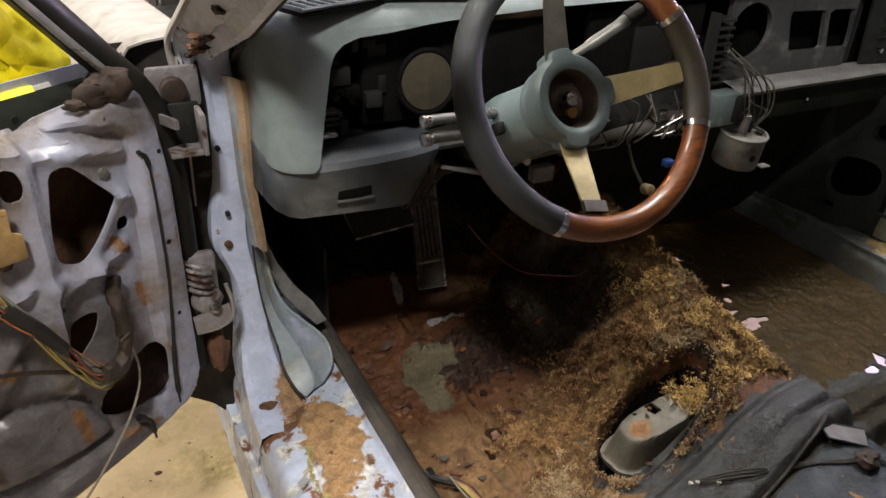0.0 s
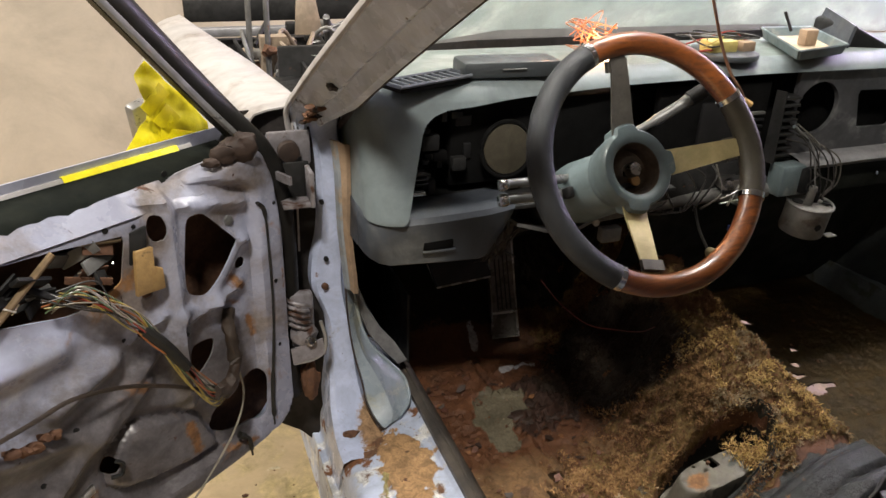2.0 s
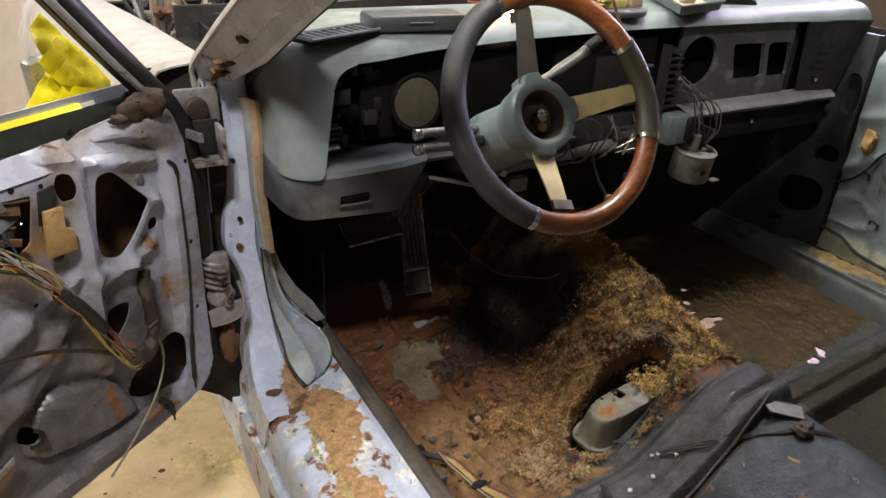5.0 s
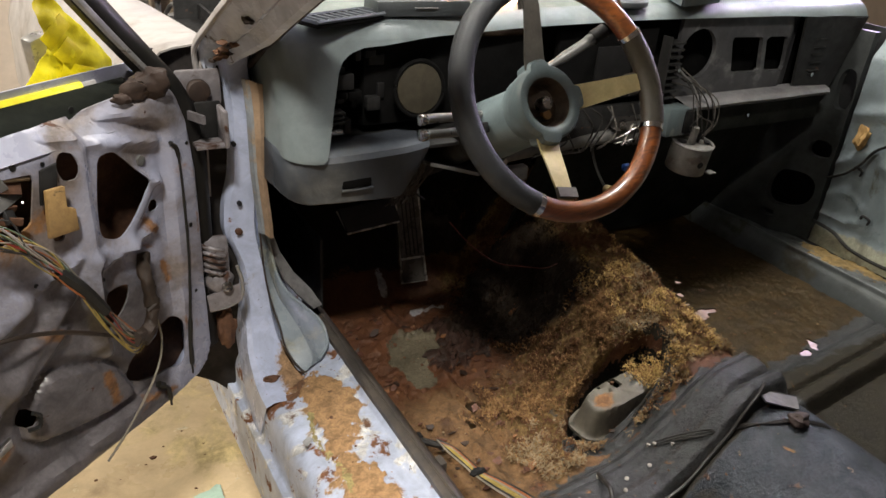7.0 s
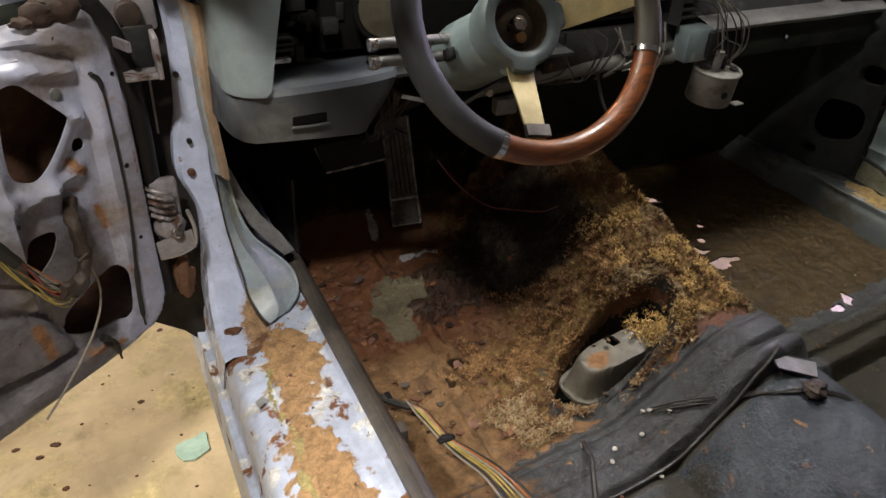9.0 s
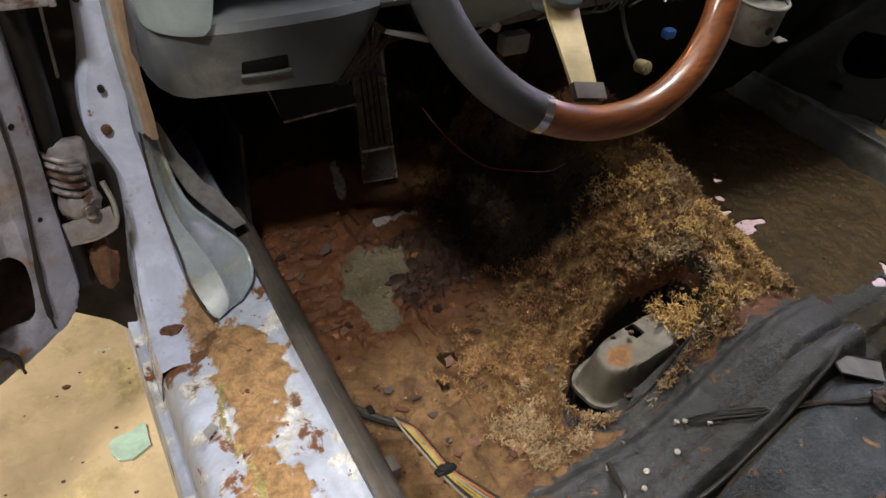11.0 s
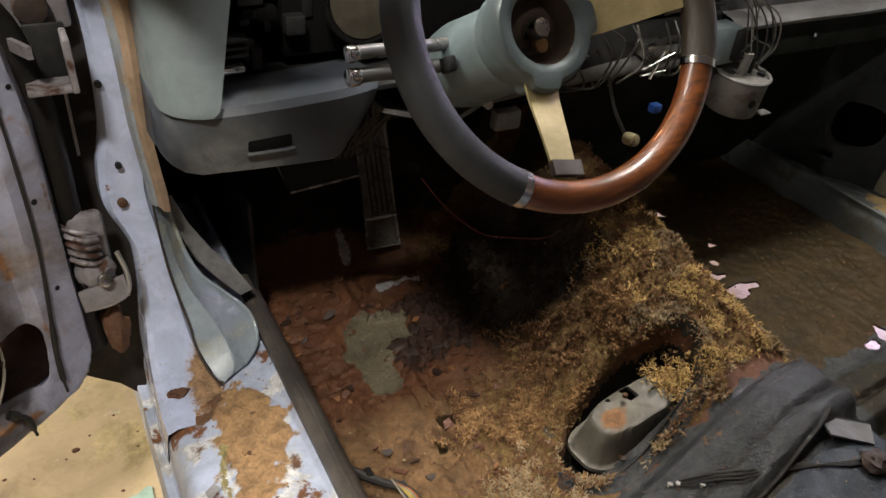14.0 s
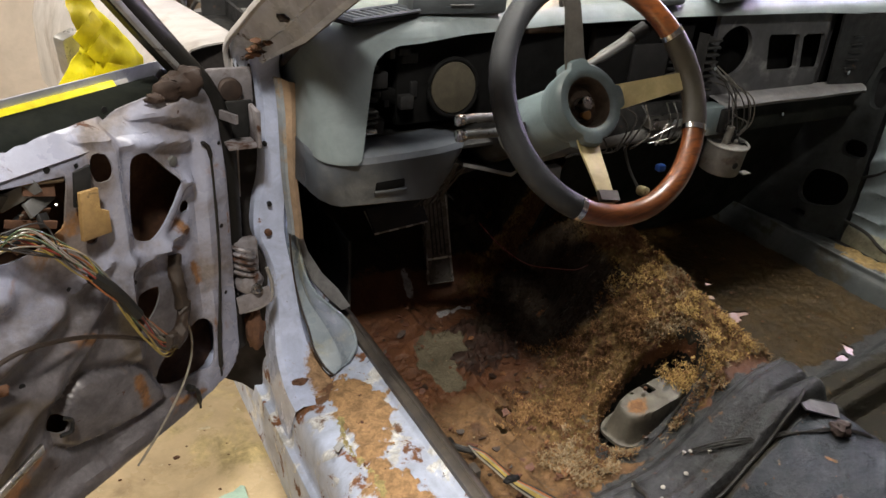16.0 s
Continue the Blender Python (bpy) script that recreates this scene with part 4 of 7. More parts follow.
def kick_trim():
    rows = []
    for z, (ax, ay), (bx, by), h in ((0.70, (0.236, 1.024), (0.248, 1.045), 0.2), (0.64, (0.237, 1.018), (0.256, 1.045), 0.3), (0.59, (0.240, 1.008), (0.264, 1.040), 0.4), (0.55, (0.245, 0.994), (0.278, 1.030), 0.7),
                                     (0.52, (0.250, 0.976), (0.302, 1.018), 1.0), (0.49, (0.252, 0.955), (0.330, 1.000), 1.0), (0.47, (0.259, 0.934), (0.336, 0.978), 0.9), (0.461, (0.266, 0.919), (0.328, 0.955), 0.6), (0.457, (0.272, 0.911), (0.303, 0.930), 0.25)):
        a, b = Vector((ax, ay, z)), Vector((bx, by, z))
        mid = a * 0.55 + b * 0.45 + Vector((-0.004, -0.010, 0.016)) * h
        rows.append([a + Vector((0, 0.02, -0.01)), a, a.lerp(mid, 0.55), mid.lerp(a, 0.08), mid, mid.lerp(b, 0.10), mid.lerp(b, 0.55) + Vector((0, 0, -0.003)) * h, b + Vector((0, 0, 0.008)) * h, b + Vector((0.004, 0.0, 0.004)), b + Vector((0.004, 0.03, -0.01))])
    cols = [smooth_path([r[k] for r in rows], 4) for k in range(10)]
    k = thing("kick_panel_trim", (0.29, 0.98, 0.455), "blue-grey plastic kick panel with flared dusty foot", "car trim")
    part("panel", loft([[c[i] for c in cols] for i in range(len(cols[0]))], thick=0.003), kick_plastic, k)
    part("lip", tube([v + Vector((0.001, 0, 0.001)) for v in cols[7]], 0.0030, 8, n=1), kick_plastic, k)
    part("edge_seal", tube([v + Vector((-0.003, -0.003, 0.0)) for v in cols[1]], 0.0016, 8, n=1), seal_dark, k)
    part("felt_flap", loft([[(0.252, 1.048, 0.68), (0.258, 1.05, 0.68)], [(0.262, 1.048, 0.62), (0.276, 1.06, 0.625)], [(0.280, 1.045, 0.57), (0.302, 1.06, 0.575)], [(0.304, 1.038, 0.535), (0.330, 1.05, 0.540)], [(0.330, 1.028, 0.505), (0.350, 1.035, 0.505)]], thick=0.004), flap_felt, k, "torn grey felt flap")
    t = thing("door_edge_trim", (0.235, 1.02, 0.70), "torn tan and grey edge trim on the door post", "car trim")
    edge = ((0.958, 0.216, 0.244), (0.940, 0.219, 0.247), (0.90, 0.222, 0.245), (0.84, 0.223, 0.242), (0.80, 0.224, 0.242), (0.75, 0.228, 0.246), (0.72, 0.231, 0.249), (0.690, 0.233, 0.250))
    part("strip", loft([[(x0, 1.020, z), (x0 + 0.004, 1.012, z), (x0 + 0.009, 1.010, z)] for z, x0, x1 in edge], thick=0.003), trim_grey, t, "grey vinyl half of the trim")
    part("flap", loft([[(x0 + 0.008, 1.009, z), ((x0 + x1) / 2 + 0.003, 1.003, z - 0.004), (x1, 1.006, z - 0.008)] for z, x0, x1 in edge], thick=0.003), tan_trim, t, "torn tan backing of the trim")
    s = thing("sill_strip", (0.36, 0.5, 0.45), "dirty black plastic sill wiring cover strip", "car trim")
    rows = []
    for i in range(60):
        y = -0.2 + 1.32 * i / 59
        w = 0.002 * noise.noise(Vector((0, y * 7, 3)))
        rows.append([(0.340, y, 0.450), (0.341 + w, y, 0.470), (0.348 + w, y, 0.474), (0.362 + w, y, 0.472), (0.372 + w, y, 0.463), (0.382 + w, y, 0.43), (0.388, y, 0.385)])
    part("strip", loft(rows, thick=0.002), strip_mat, s)
    part("ridge", tube([(0.3555, y, 0.4745) for y in np.linspace(-0.2, 1.10, 12)], 0.0022, 6, n=1), strip_mat, s)
    part("clip", box((0.372, 0.600, 0.440), (0.384, 0.622, 0.464), 0.003), strip_mat, s)


flap_felt = material("flap_felt", (0.17, 0.17, 0.17), (0.10, 0.10, 0.10), 20, 0.9, 0.0, 0.3, 120)
trim_grey = material("trim_grey", (0.26, 0.29, 0.32), (0.20, 0.22, 0.24), 16, 0.5, 0.0, 0.1, 140, [((0.34, 0.25, 0.16), 14, 0.6, 0.08, 0.7)])
kick_trim()

# ---- the open door ----
DOOR_M = Matrix(((-0.824, 0, 0.567, 0.072), (-0.567, 0, -0.824, 0.932), (0, 1, 0, 0), (0, 0, 0, 1)))  # along the door, up, towards the cabin


def dpt(u, v, n=0.0):
    return DOOR_M @ Vector((u, v, n))


TRI = rounded([(0.099, 0.902), (0.087, 0.908), (0.066, 0.900), (0.027, 0.852), (0.031, 0.833), (0.068, 0.790), (0.092, 0.784), (0.114, 0.811)], 4)
OVAL = rounded([(0.153, 0.926), (0.140, 0.926), (0.135, 0.907), (0.140, 0.890), (0.152, 0.892), (0.157, 0.912)], 4)
OPENING = [(0.36, 0.928), (0.276, 0.922), (0.185, 0.910), (0.200, 0.849), (0.242, 0.834), (0.277, 0.834), (0.38, 0.86), (0.62, 0.87), (0.62, 0.925)]
HOLE2 = rounded([(0.134, 0.686), (0.107, 0.705), (0.073, 0.701), (0.080, 0.674), (0.110, 0.651), (0.128, 0.660)], 4)
HOLE3 = rounded([(0.094, 0.571), (0.069, 0.586), (-0.006, 0.606), (-0.003, 0.528), (0.027, 0.516), (0.090, 0.535)], 4)
ROUND = [(0.011 + 0.010 * math.cos(q * math.pi / 6), 0.803 + 0.011 * math.sin(q * math.pi / 6)) for q in range(12)]
SLOT = [(0.166 + 0.011 * math.cos(q * math.pi / 6), 0.820 + 0.009 * math.sin(q * math.pi / 6)) for q in range(12)]
CHOLE = [(0.265 + 0.012 * math.cos(q * math.pi / 6), 0.594 + 0.014 * math.sin(q * math.pi / 6)) for q in range(12)]
DOOR_OUT = [(-0.076, 0.84), (-0.066, 0.92), (-0.05, 0.962), (-0.028, 0.980), (0.02, 0.974), (0.09, 0.957), (1.1, 0.952), (1.1, 0.44), (0.30, 0.446), (0.119, 0.452), (0.02, 0.456), (-0.04, 0.467), (-0.064, 0.487), (-0.077, 0.52), (-0.077, 0.70)]


def door_rust(x, y, z):
    u = -0.824 * (x - 0.072) - 0.567 * (y - 0.932)
    out = np.zeros(u.shape)
    for a, b, w, k in (((0.140, 0.585), (0.128, 0.535), 0.013, 0.8), ((0.035, 0.79), (0.012, 0.765), 0.012, 0.65), ((0.055, 0.755), (0.02, 0.742), 0.008, 0.6), ((0.005, 0.705), (0.0, 0.675), 0.010, 0.7),
                       ((-0.012, 0.60), (-0.02, 0.575), 0.009, 0.7), ((-0.06, 0.77), (-0.06, 0.74), 0.006, 0.7), ((0.225, 0.70), (0.20, 0.69), 0.012, 0.6), ((0.30, 0.555), (0.34, 0.53), 0.016, 0.65), ((0.08, 0.50), (0.02, 0.485), 0.007, 0.6)):
        out = np.maximum(out, k * bell(seg_distance(u, z, a, b), w))
    return out


def car_door():
    us, vs = np.arange(-0.08, 0.80, 0.0055), np.arange(0.435, 0.992, 0.0055)
    emboss = rounded([(0.22, 0.634), (0.135, 0.597), (0.108, 0.556), (0.104, 0.518), (0.25, 0.545), (0.262, 0.60)], 3)

    def place(u, v):
        n = np.zeros(u.shape)
        # raised outer border, sunken field
        do = poly_distance(u, v, DOOR_OUT)[0]
        field = [(-0.005, 0.55), (-0.018, 0.86), (0.0, 0.93), (0.115, 0.95), (0.14, 0.935), (0.27, 0.955), (0.9, 0.955), (0.9, 0.49), (0.11, 0.50), (0.02, 0.50)]
        df = poly_distance(u, v, rounded(field, 2))[0]
        n = n - 0.016 * ramp(df, 0.006, -0.008)
        n = n - 0.018 * ramp(do, -0.016, 0.0)
        # top ledge turns back
        n = n - 0.024 * ramp(v, 0.925, 0.955) * ramp(u, 0.0, 0.10)
        # pressed beads
        for a, b, w, h in (((0.128, 0.94), (0.132, 0.62), 0.013, 0.010), ((0.012, 0.845), (0.068, 0.770), 0.012, 0.005), ((0.068, 0.770), (0.125, 0.770), 0.010, 0.006), ((0.0, 0.90), (0.10, 0.925), 0.010, 0.006),
                           ((0.02, 0.775), (0.11, 0.755), 0.008, 0.007), ((0.15, 0.78), (0.21, 0.765), 0.007, 0.006), ((0.17, 0.735), (0.40, 0.55), 0.012, 0.008), ((0.24, 0.75), (0.32, 0.72), 0.016, 0.010),
                           ((0.30, 0.80), (0.42, 0.80), 0.02, 0.008), ((0.19, 0.69), (0.26, 0.64), 0.010, 0.006), ((0.06, 0.87), (0.0, 0.84), 0.007, 0.006), ((0.28, 0.66), (0.45, 0.70), 0.02, 0.008)):
            n = n + 1.8 * h * bell(seg_distance(u, v, a, b), w)
        n = n + 0.006 * bell(poly_distance(u, v, TRI)[0], 0.010) + 0.004 * bell(poly_distance(u, v, OVAL)[0], 0.006)
        de = poly_distance(u, v, emboss)[0]
        n = n + 0.010 * ramp(de, 0.005, -0.003) - 0.005 * bell(de - 0.008, 0.006)
        n = n + 0.004 * bell(np.hypot(u - 0.166, v - 0.79), 0.014) - 0.004 * bell(np.hypot(u - 0.166, v - 0.79), 0.007)
        n = n + 0.0025 * fractal(u, v, 9, 3, 2.0) * ramp(v, 0.80, 0.60)
        W = np.array(DOOR_M.to_3x3())
        return (np.stack([u, v, n], -1) @ W.T) + np.array(DOOR_M.translation)

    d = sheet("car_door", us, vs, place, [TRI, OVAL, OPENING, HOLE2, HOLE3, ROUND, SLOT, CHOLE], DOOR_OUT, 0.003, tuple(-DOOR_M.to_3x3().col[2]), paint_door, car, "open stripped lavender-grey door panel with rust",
              # The panel's colour gets darker towards its bottom and free end.
              {"darkened": lambda x, y, z: 0.85 * ramp(z, 0.86, 0.66) * ramp(x, 0.14, -0.02), "rust": door_rust})
    # outer skin and closing edges
    back = [dpt(u, v, -0.085 - 0.03 * math.sin((v - 0.44) * 5.5)) for v in np.linspace(0.43, 0.99, 9) for u in (-0.09, 1.1)]
    part("outer_skin", loft([[back[2 * i], back[2 * i + 1]] for i in range(9)], thick=0.002), paint_dim, d)
    edge = [(-0.077, v) for v in (0.84, 0.75, 0.65, 0.55, 0.52)] + [(-0.064, 0.487), (-0.04, 0.467), (0.02, 0.456), (0.30, 0.446), (1.1, 0.44)]
    top = [(-0.028, 0.982), (-0.05, 0.962), (-0.066, 0.92)]
    part("edge_flange", loft([[dpt(u, v, -0.018), dpt(u - 0.004, v - 0.002, -0.05), dpt(u - 0.012, v - 0.004, -0.095)] for u, v in top + edge]), paint, d)
    # belt: black felt channel, chrome lip and ragged inner flange
    part("belt_channel", loft([[dpt(u, 0.946, -0.036), dpt(u, 0.958, -0.042), dpt(u, 0.966, -0.058), dpt(u, 0.974, -0.080), dpt(u, 0.965, -0.088)] for u in np.linspace(-0.02, 0.9, 30)]), felt, d, "black felt window channel")
    part("belt_lip", tube([dpt(u, 0.972, -0.090) for u in (0.02, 0.3, 0.9)], 0.006, 8), white_paint, d)
    rag = random.Random(3)
    part("belt_flange", loft([[dpt(u, 0.930, -0.014), dpt(u, 0.954 + 0.004 * rag.uniform(-1, 1), -0.034)] for u in np.linspace(0.06, 0.7, 54)], thick=0.0015), paint_door, d)
    # weatherstrip up the front edge and on along the sloping window frame
    seal = [dpt(-0.090, 0.50, -0.03), dpt(-0.094, 0.60, -0.03), dpt(-0.096, 0.72, -0.03), dpt(-0.095, 0.83, -0.03), dpt(-0.084, 0.905, -0.03), dpt(-0.058, 0.957, -0.03), dpt(-0.012, 1.008, -0.03), dpt(0.06, 1.089, -0.03), dpt(0.155, 1.20, -0.03), dpt(0.25, 1.31, -0.03)]
    part("weatherstrip", tube(seal, 0.0165, 10, flat=1.25), seal_rubber, d, "black rubber door weatherstrip")
    part("frame_strip", tube([dpt(-0.012, 0.994, -0.02), dpt(0.05, 1.062, -0.02), dpt(0.17, 1.20, -0.02), dpt(0.26, 1.305, -0.02)], 0.0055, 8, flat=1.3), grey_trim, d, "dull grey window frame moulding")
    part("frame_lip", tube([dpt(-0.098, 0.86, -0.062), dpt(-0.093, 0.91, -0.062), dpt(-0.075, 0.955, -0.06), dpt(-0.04, 1.005, -0.056), dpt(-0.028, 1.022, -0.055)], 0.007, 8), white_paint, d)
    # crumpled greasy seal at the front corner of the belt
    b = bmesh.new()
    for c, r, sq in (((-0.002, 0.984, -0.005), 0.022, (1.2, 0.7, 0.9)), ((0.024, 0.978, -0.01), 0.016, (1.2, 0.6, 0.9)), ((0.046, 0.970, -0.012), 0.010, (1.2, 0.6, 0.7))):
        lump(dpt(*c), r, sq, 0.35, c[0] * 50, b)
    part("corner_seal", b, grease, d, "crumpled brown rubber corner seal")
    # streak of black sealer
    part("sealer_bead", tube([dpt(-0.018, 0.895, 0.001), dpt(-0.030, 0.875, 0.001), dpt(-0.033, 0.80, 0.001), dpt(-0.032, 0.70, 0.001), dpt(-0.022, 0.60, 0.001), dpt(-0.016, 0.54, 0.001), dpt(-0.017, 0.49, 0.0)], 0.0032, 6, flat=0.7,
                             radii=[0.004, 0.0045, 0.002, 0.0024, 0.002, 0.0028, 0.004, 0.005, 0.002]), black_rubber, d)
    part("sealer_bead", tube([dpt(0.06, 0.52, 0.004), dpt(0.045, 0.505, 0.006), dpt(0.04, 0.49, 0.004), dpt(0.035, 0.46, 0.0)], 0.004, 6, radii=[0.006, 0.003, 0.004, 0.002]), black_rubber, d)
    # Black discs stand for the dark of small open holes.
    for u, v, r in ((-0.043, 0.755, 0.0035), (-0.042, 0.638, 0.003), (-0.05, 0.885, 0.003), (0.125, 0.739, 0.003), (0.214, 0.770, 0.003), (0.21, 0.925, 0.004), (0.245, 0.935, 0.004), (0.172, 0.918, 0.003), (0.10, 0.963, 0.004), (0.30, 0.68, 0.004), (0.35, 0.62, 0.004)):
        part("hole_disc", disc(Vector(place(np.array([[u]]), np.array([[v]]))[0, 0]), DOOR_M.to_3x3().col[2], r, 0.0016, 12), black_plastic, d)
    part("bolt", disc(Vector(place(np.array([[0.026]]), np.array([[0.878]]))[0, 0]), DOOR_M.to_3x3().col[2], 0.008, 0.008, 6, None, 0.001), grey_metal, d)
    # window regulator in the large opening
    for pts, r in (([dpt(0.19, 0.905, -0.02), dpt(0.28, 0.925, -0.02), dpt(0.42, 0.935, -0.02)], 0.003), ([dpt(0.28, 0.922, -0.012), dpt(0.33, 0.885, -0.01), dpt(0.40, 0.83, -0.012)], 0.0045)):
        part("regulator_arm", tube(pts, r, 8), beige_arm, d)
    rnd = random.Random(8)
    for i in range(30):
        c = dpt(rnd.uniform(0.20, 0.42), rnd.uniform(0.85, 0.905), rnd.uniform(-0.05, -0.012))
        h = (rnd.uniform(0.010, 0.03), rnd.uniform(0.003, 0.010), rnd.uniform(0.001, 0.003))
        turn = DOOR_M.to_3x3().to_4x4() @ Euler((rnd.uniform(-0.7, 0.7), rnd.uniform(-0.7, 0.7), rnd.uniform(-0.7, 0.7))).to_matrix().to_4x4()
        part("regulator_piece", box(tuple(-v for v in h), h, 0.001, Matrix.Translation(c) @ turn), rnd.choice((dark_metal, black_plastic, dark_metal, black_plastic, grey_metal, rust_mat)), d)
    for i in range(6):
        c = dpt(rnd.uniform(0.19, 0.36), rnd.uniform(0.858, 0.89), -0.008)
        part("connector", tube([c, c + Vector((rnd.uniform(-1, 1), rnd.uniform(-0.3, 0.3), rnd.uniform(-1, 0.4))) * 0.012], 0.0012, 6, n=1), steel, d)
    part("card_scrap", prism([(0.186, 0.892), (0.160, 0.890), (0.163, 0.862), (0.150, 0.856), (0.150, 0.826), (0.192, 0.83), (0.190, 0.85)], DOOR_M, -0.004, 0.002, 0.001), door_card, d, "torn tan waxed card scrap")
    part("bracket", prism([(0.183, 0.915), (0.160, 0.918), (0.166, 0.872), (0.190, 0.872)], DOOR_M, -0.010, -0.006, 0.001), dark_metal, d)
    # inside of the cavity
    part("cavity_lining", loft([[dpt(u, 0.46, -0.07), dpt(u, 0.97, -0.075)] for u in (-0.07, 0.3, 0.9)]), rust_mat, d)
    part("latch_tab", prism([(0.30, 0.585), (0.40, 0.548), (0.402, 0.556), (0.30, 0.597)], DOOR_M, 0.002, 0.008, 0.001), steel, d, "bent strip of bare metal")
    part("c_clip", tube([dpt(0.262, 0.607, 0.0), dpt(0.254, 0.598, 0.002), dpt(0.258, 0.583, 0.002), dpt(0.272, 0.585, 0.0)], 0.003, 6), dark_metal, d)
    # door side of the hinges
    return d


door_card = material("waxed_card", (0.36, 0.23, 0.09), (0.26, 0.16, 0.065), 22, 0.6, 0.0, 0.1, 120, [((0.06, 0.04, 0.025), 24, 0.6, 0.04, 0.7)])
felt = material("window_felt", (0.008, 0.010, 0.009), (0.013, 0.015, 0.012), 14, 0.85, 0.0, 0.1, 160)
seal_rubber = material("seal_rubber", (0.010, 0.0095, 0.009), (0.017, 0.016, 0.014), 14, 0.42, 0.0, 0.08, 120)
beige_arm = material("dull_arm", (0.22, 0.15, 0.08), (0.14, 0.1, 0.06), 16, 0.5, 0.3, 0.1, 120)
felt.node_tree.nodes["Principled BSDF"].inputs["Specular IOR Level"].default_value = 0.08
seal_rubber.node_tree.nodes["Principled BSDF"].inputs["Specular IOR Level"].default_value = 0.25
grey_trim = material("grey_moulding", (0.36, 0.36, 0.36), (0.27, 0.27, 0.27), 12, 0.35, 0.5, 0.05, 120)
car_door()


def door_harness():
    h = thing("door_wiring", (0.0, 0.9, 0.6), "torn bundle of coloured wires hanging out of the door", "wiring")
    rnd = random.Random(21)
    main = [(0.30, 0.868, 0.0), (0.262, 0.872, 0.018), (0.225, 0.825, 0.03), (0.19, 0.772, 0.036), (0.155, 0.705, 0.036), (0.115, 0.648, 0.03), (0.085, 0.635, 0.022), (0.062, 0.655, 0.012), (0.055, 0.70, 0.004), (0.045, 0.74, -0.01)]
    mats = [w_yellow, w_orange, w_green, w_white, w_red, w_yellow, w_black, w_black, w_white, w_black, w_yellow, w_green, w_black, w_white, w_black, w_orange]
    for i, mt in enumerate(mats):
        o = [(rnd.uniform(-1, 1), rnd.uniform(-1, 1)) for _ in main]
        pts = []
        for k, (u, v, n) in enumerate(main[:8]):
            s = 0.016 if k < 3 else (0.010 if k < 6 else 0.007)
            pts.append(dpt(u + o[k][0] * s, v + o[k][1] * s * 0.8, n + 0.004 * o[k][0]))
        if i in (0, 5, 10):
            pts[4] = pts[4] + Vector((0, 0, -0.02))
            pts[5] = pts[5] + Vector((0.0, 0, -0.022))
        part("wire", tube(pts, 0.0011, 6), mt, h)
    b = tube([dpt(*p) for p in main[5:]], 0.015, 10, radii=[0.011, 0.012, 0.010, 0.009, 0.010])
    for v in b.verts:
        v.co += Vector((1, 1, 1)) * 0.006 * noise.noise(v.co * 90)
    part("tape_wrap", b, seal_dark, h, "sticky taped wire loom")
    part("tape_wrap", tube([dpt(*p) for p in ((0.21, 0.80, 0.03), (0.185, 0.765, 0.036), (0.16, 0.72, 0.036))], 0.009, 8), black_rubber, h)
    for pts in ([(0.45, 0.73, 0.01), (0.36, 0.738, 0.014), (0.306, 0.742, 0.014), (0.24, 0.722, 0.014), (0.18, 0.690, 0.016), (0.13, 0.655, 0.016)],):
        part("cable", tube([dpt(*p) for p in pts], 0.003, 8), seal_dark, h)
    part("wire", tube([dpt(0.05, 0.66, 0.0), dpt(0.048, 0.60, 0.01), (dpt(0.075, 0.55, 0.016)), dpt(0.13, 0.49, 0.012), dpt(0.17, 0.45, 0.004)], 0.0018, 6), w_white, h)
    b = bmesh.new()
    for i in range(5):
        lump(dpt(0.33 + 0.013 * i, 0.70 + 0.004 * math.sin(i * 2.0), 0.004), 0.009, (1.1, 0.5, 0.8), 0.6, i * 3.1, b, 2)
    part("plug", b, rust_mat, h, "rust-red corroded connector lump")


door_harness()


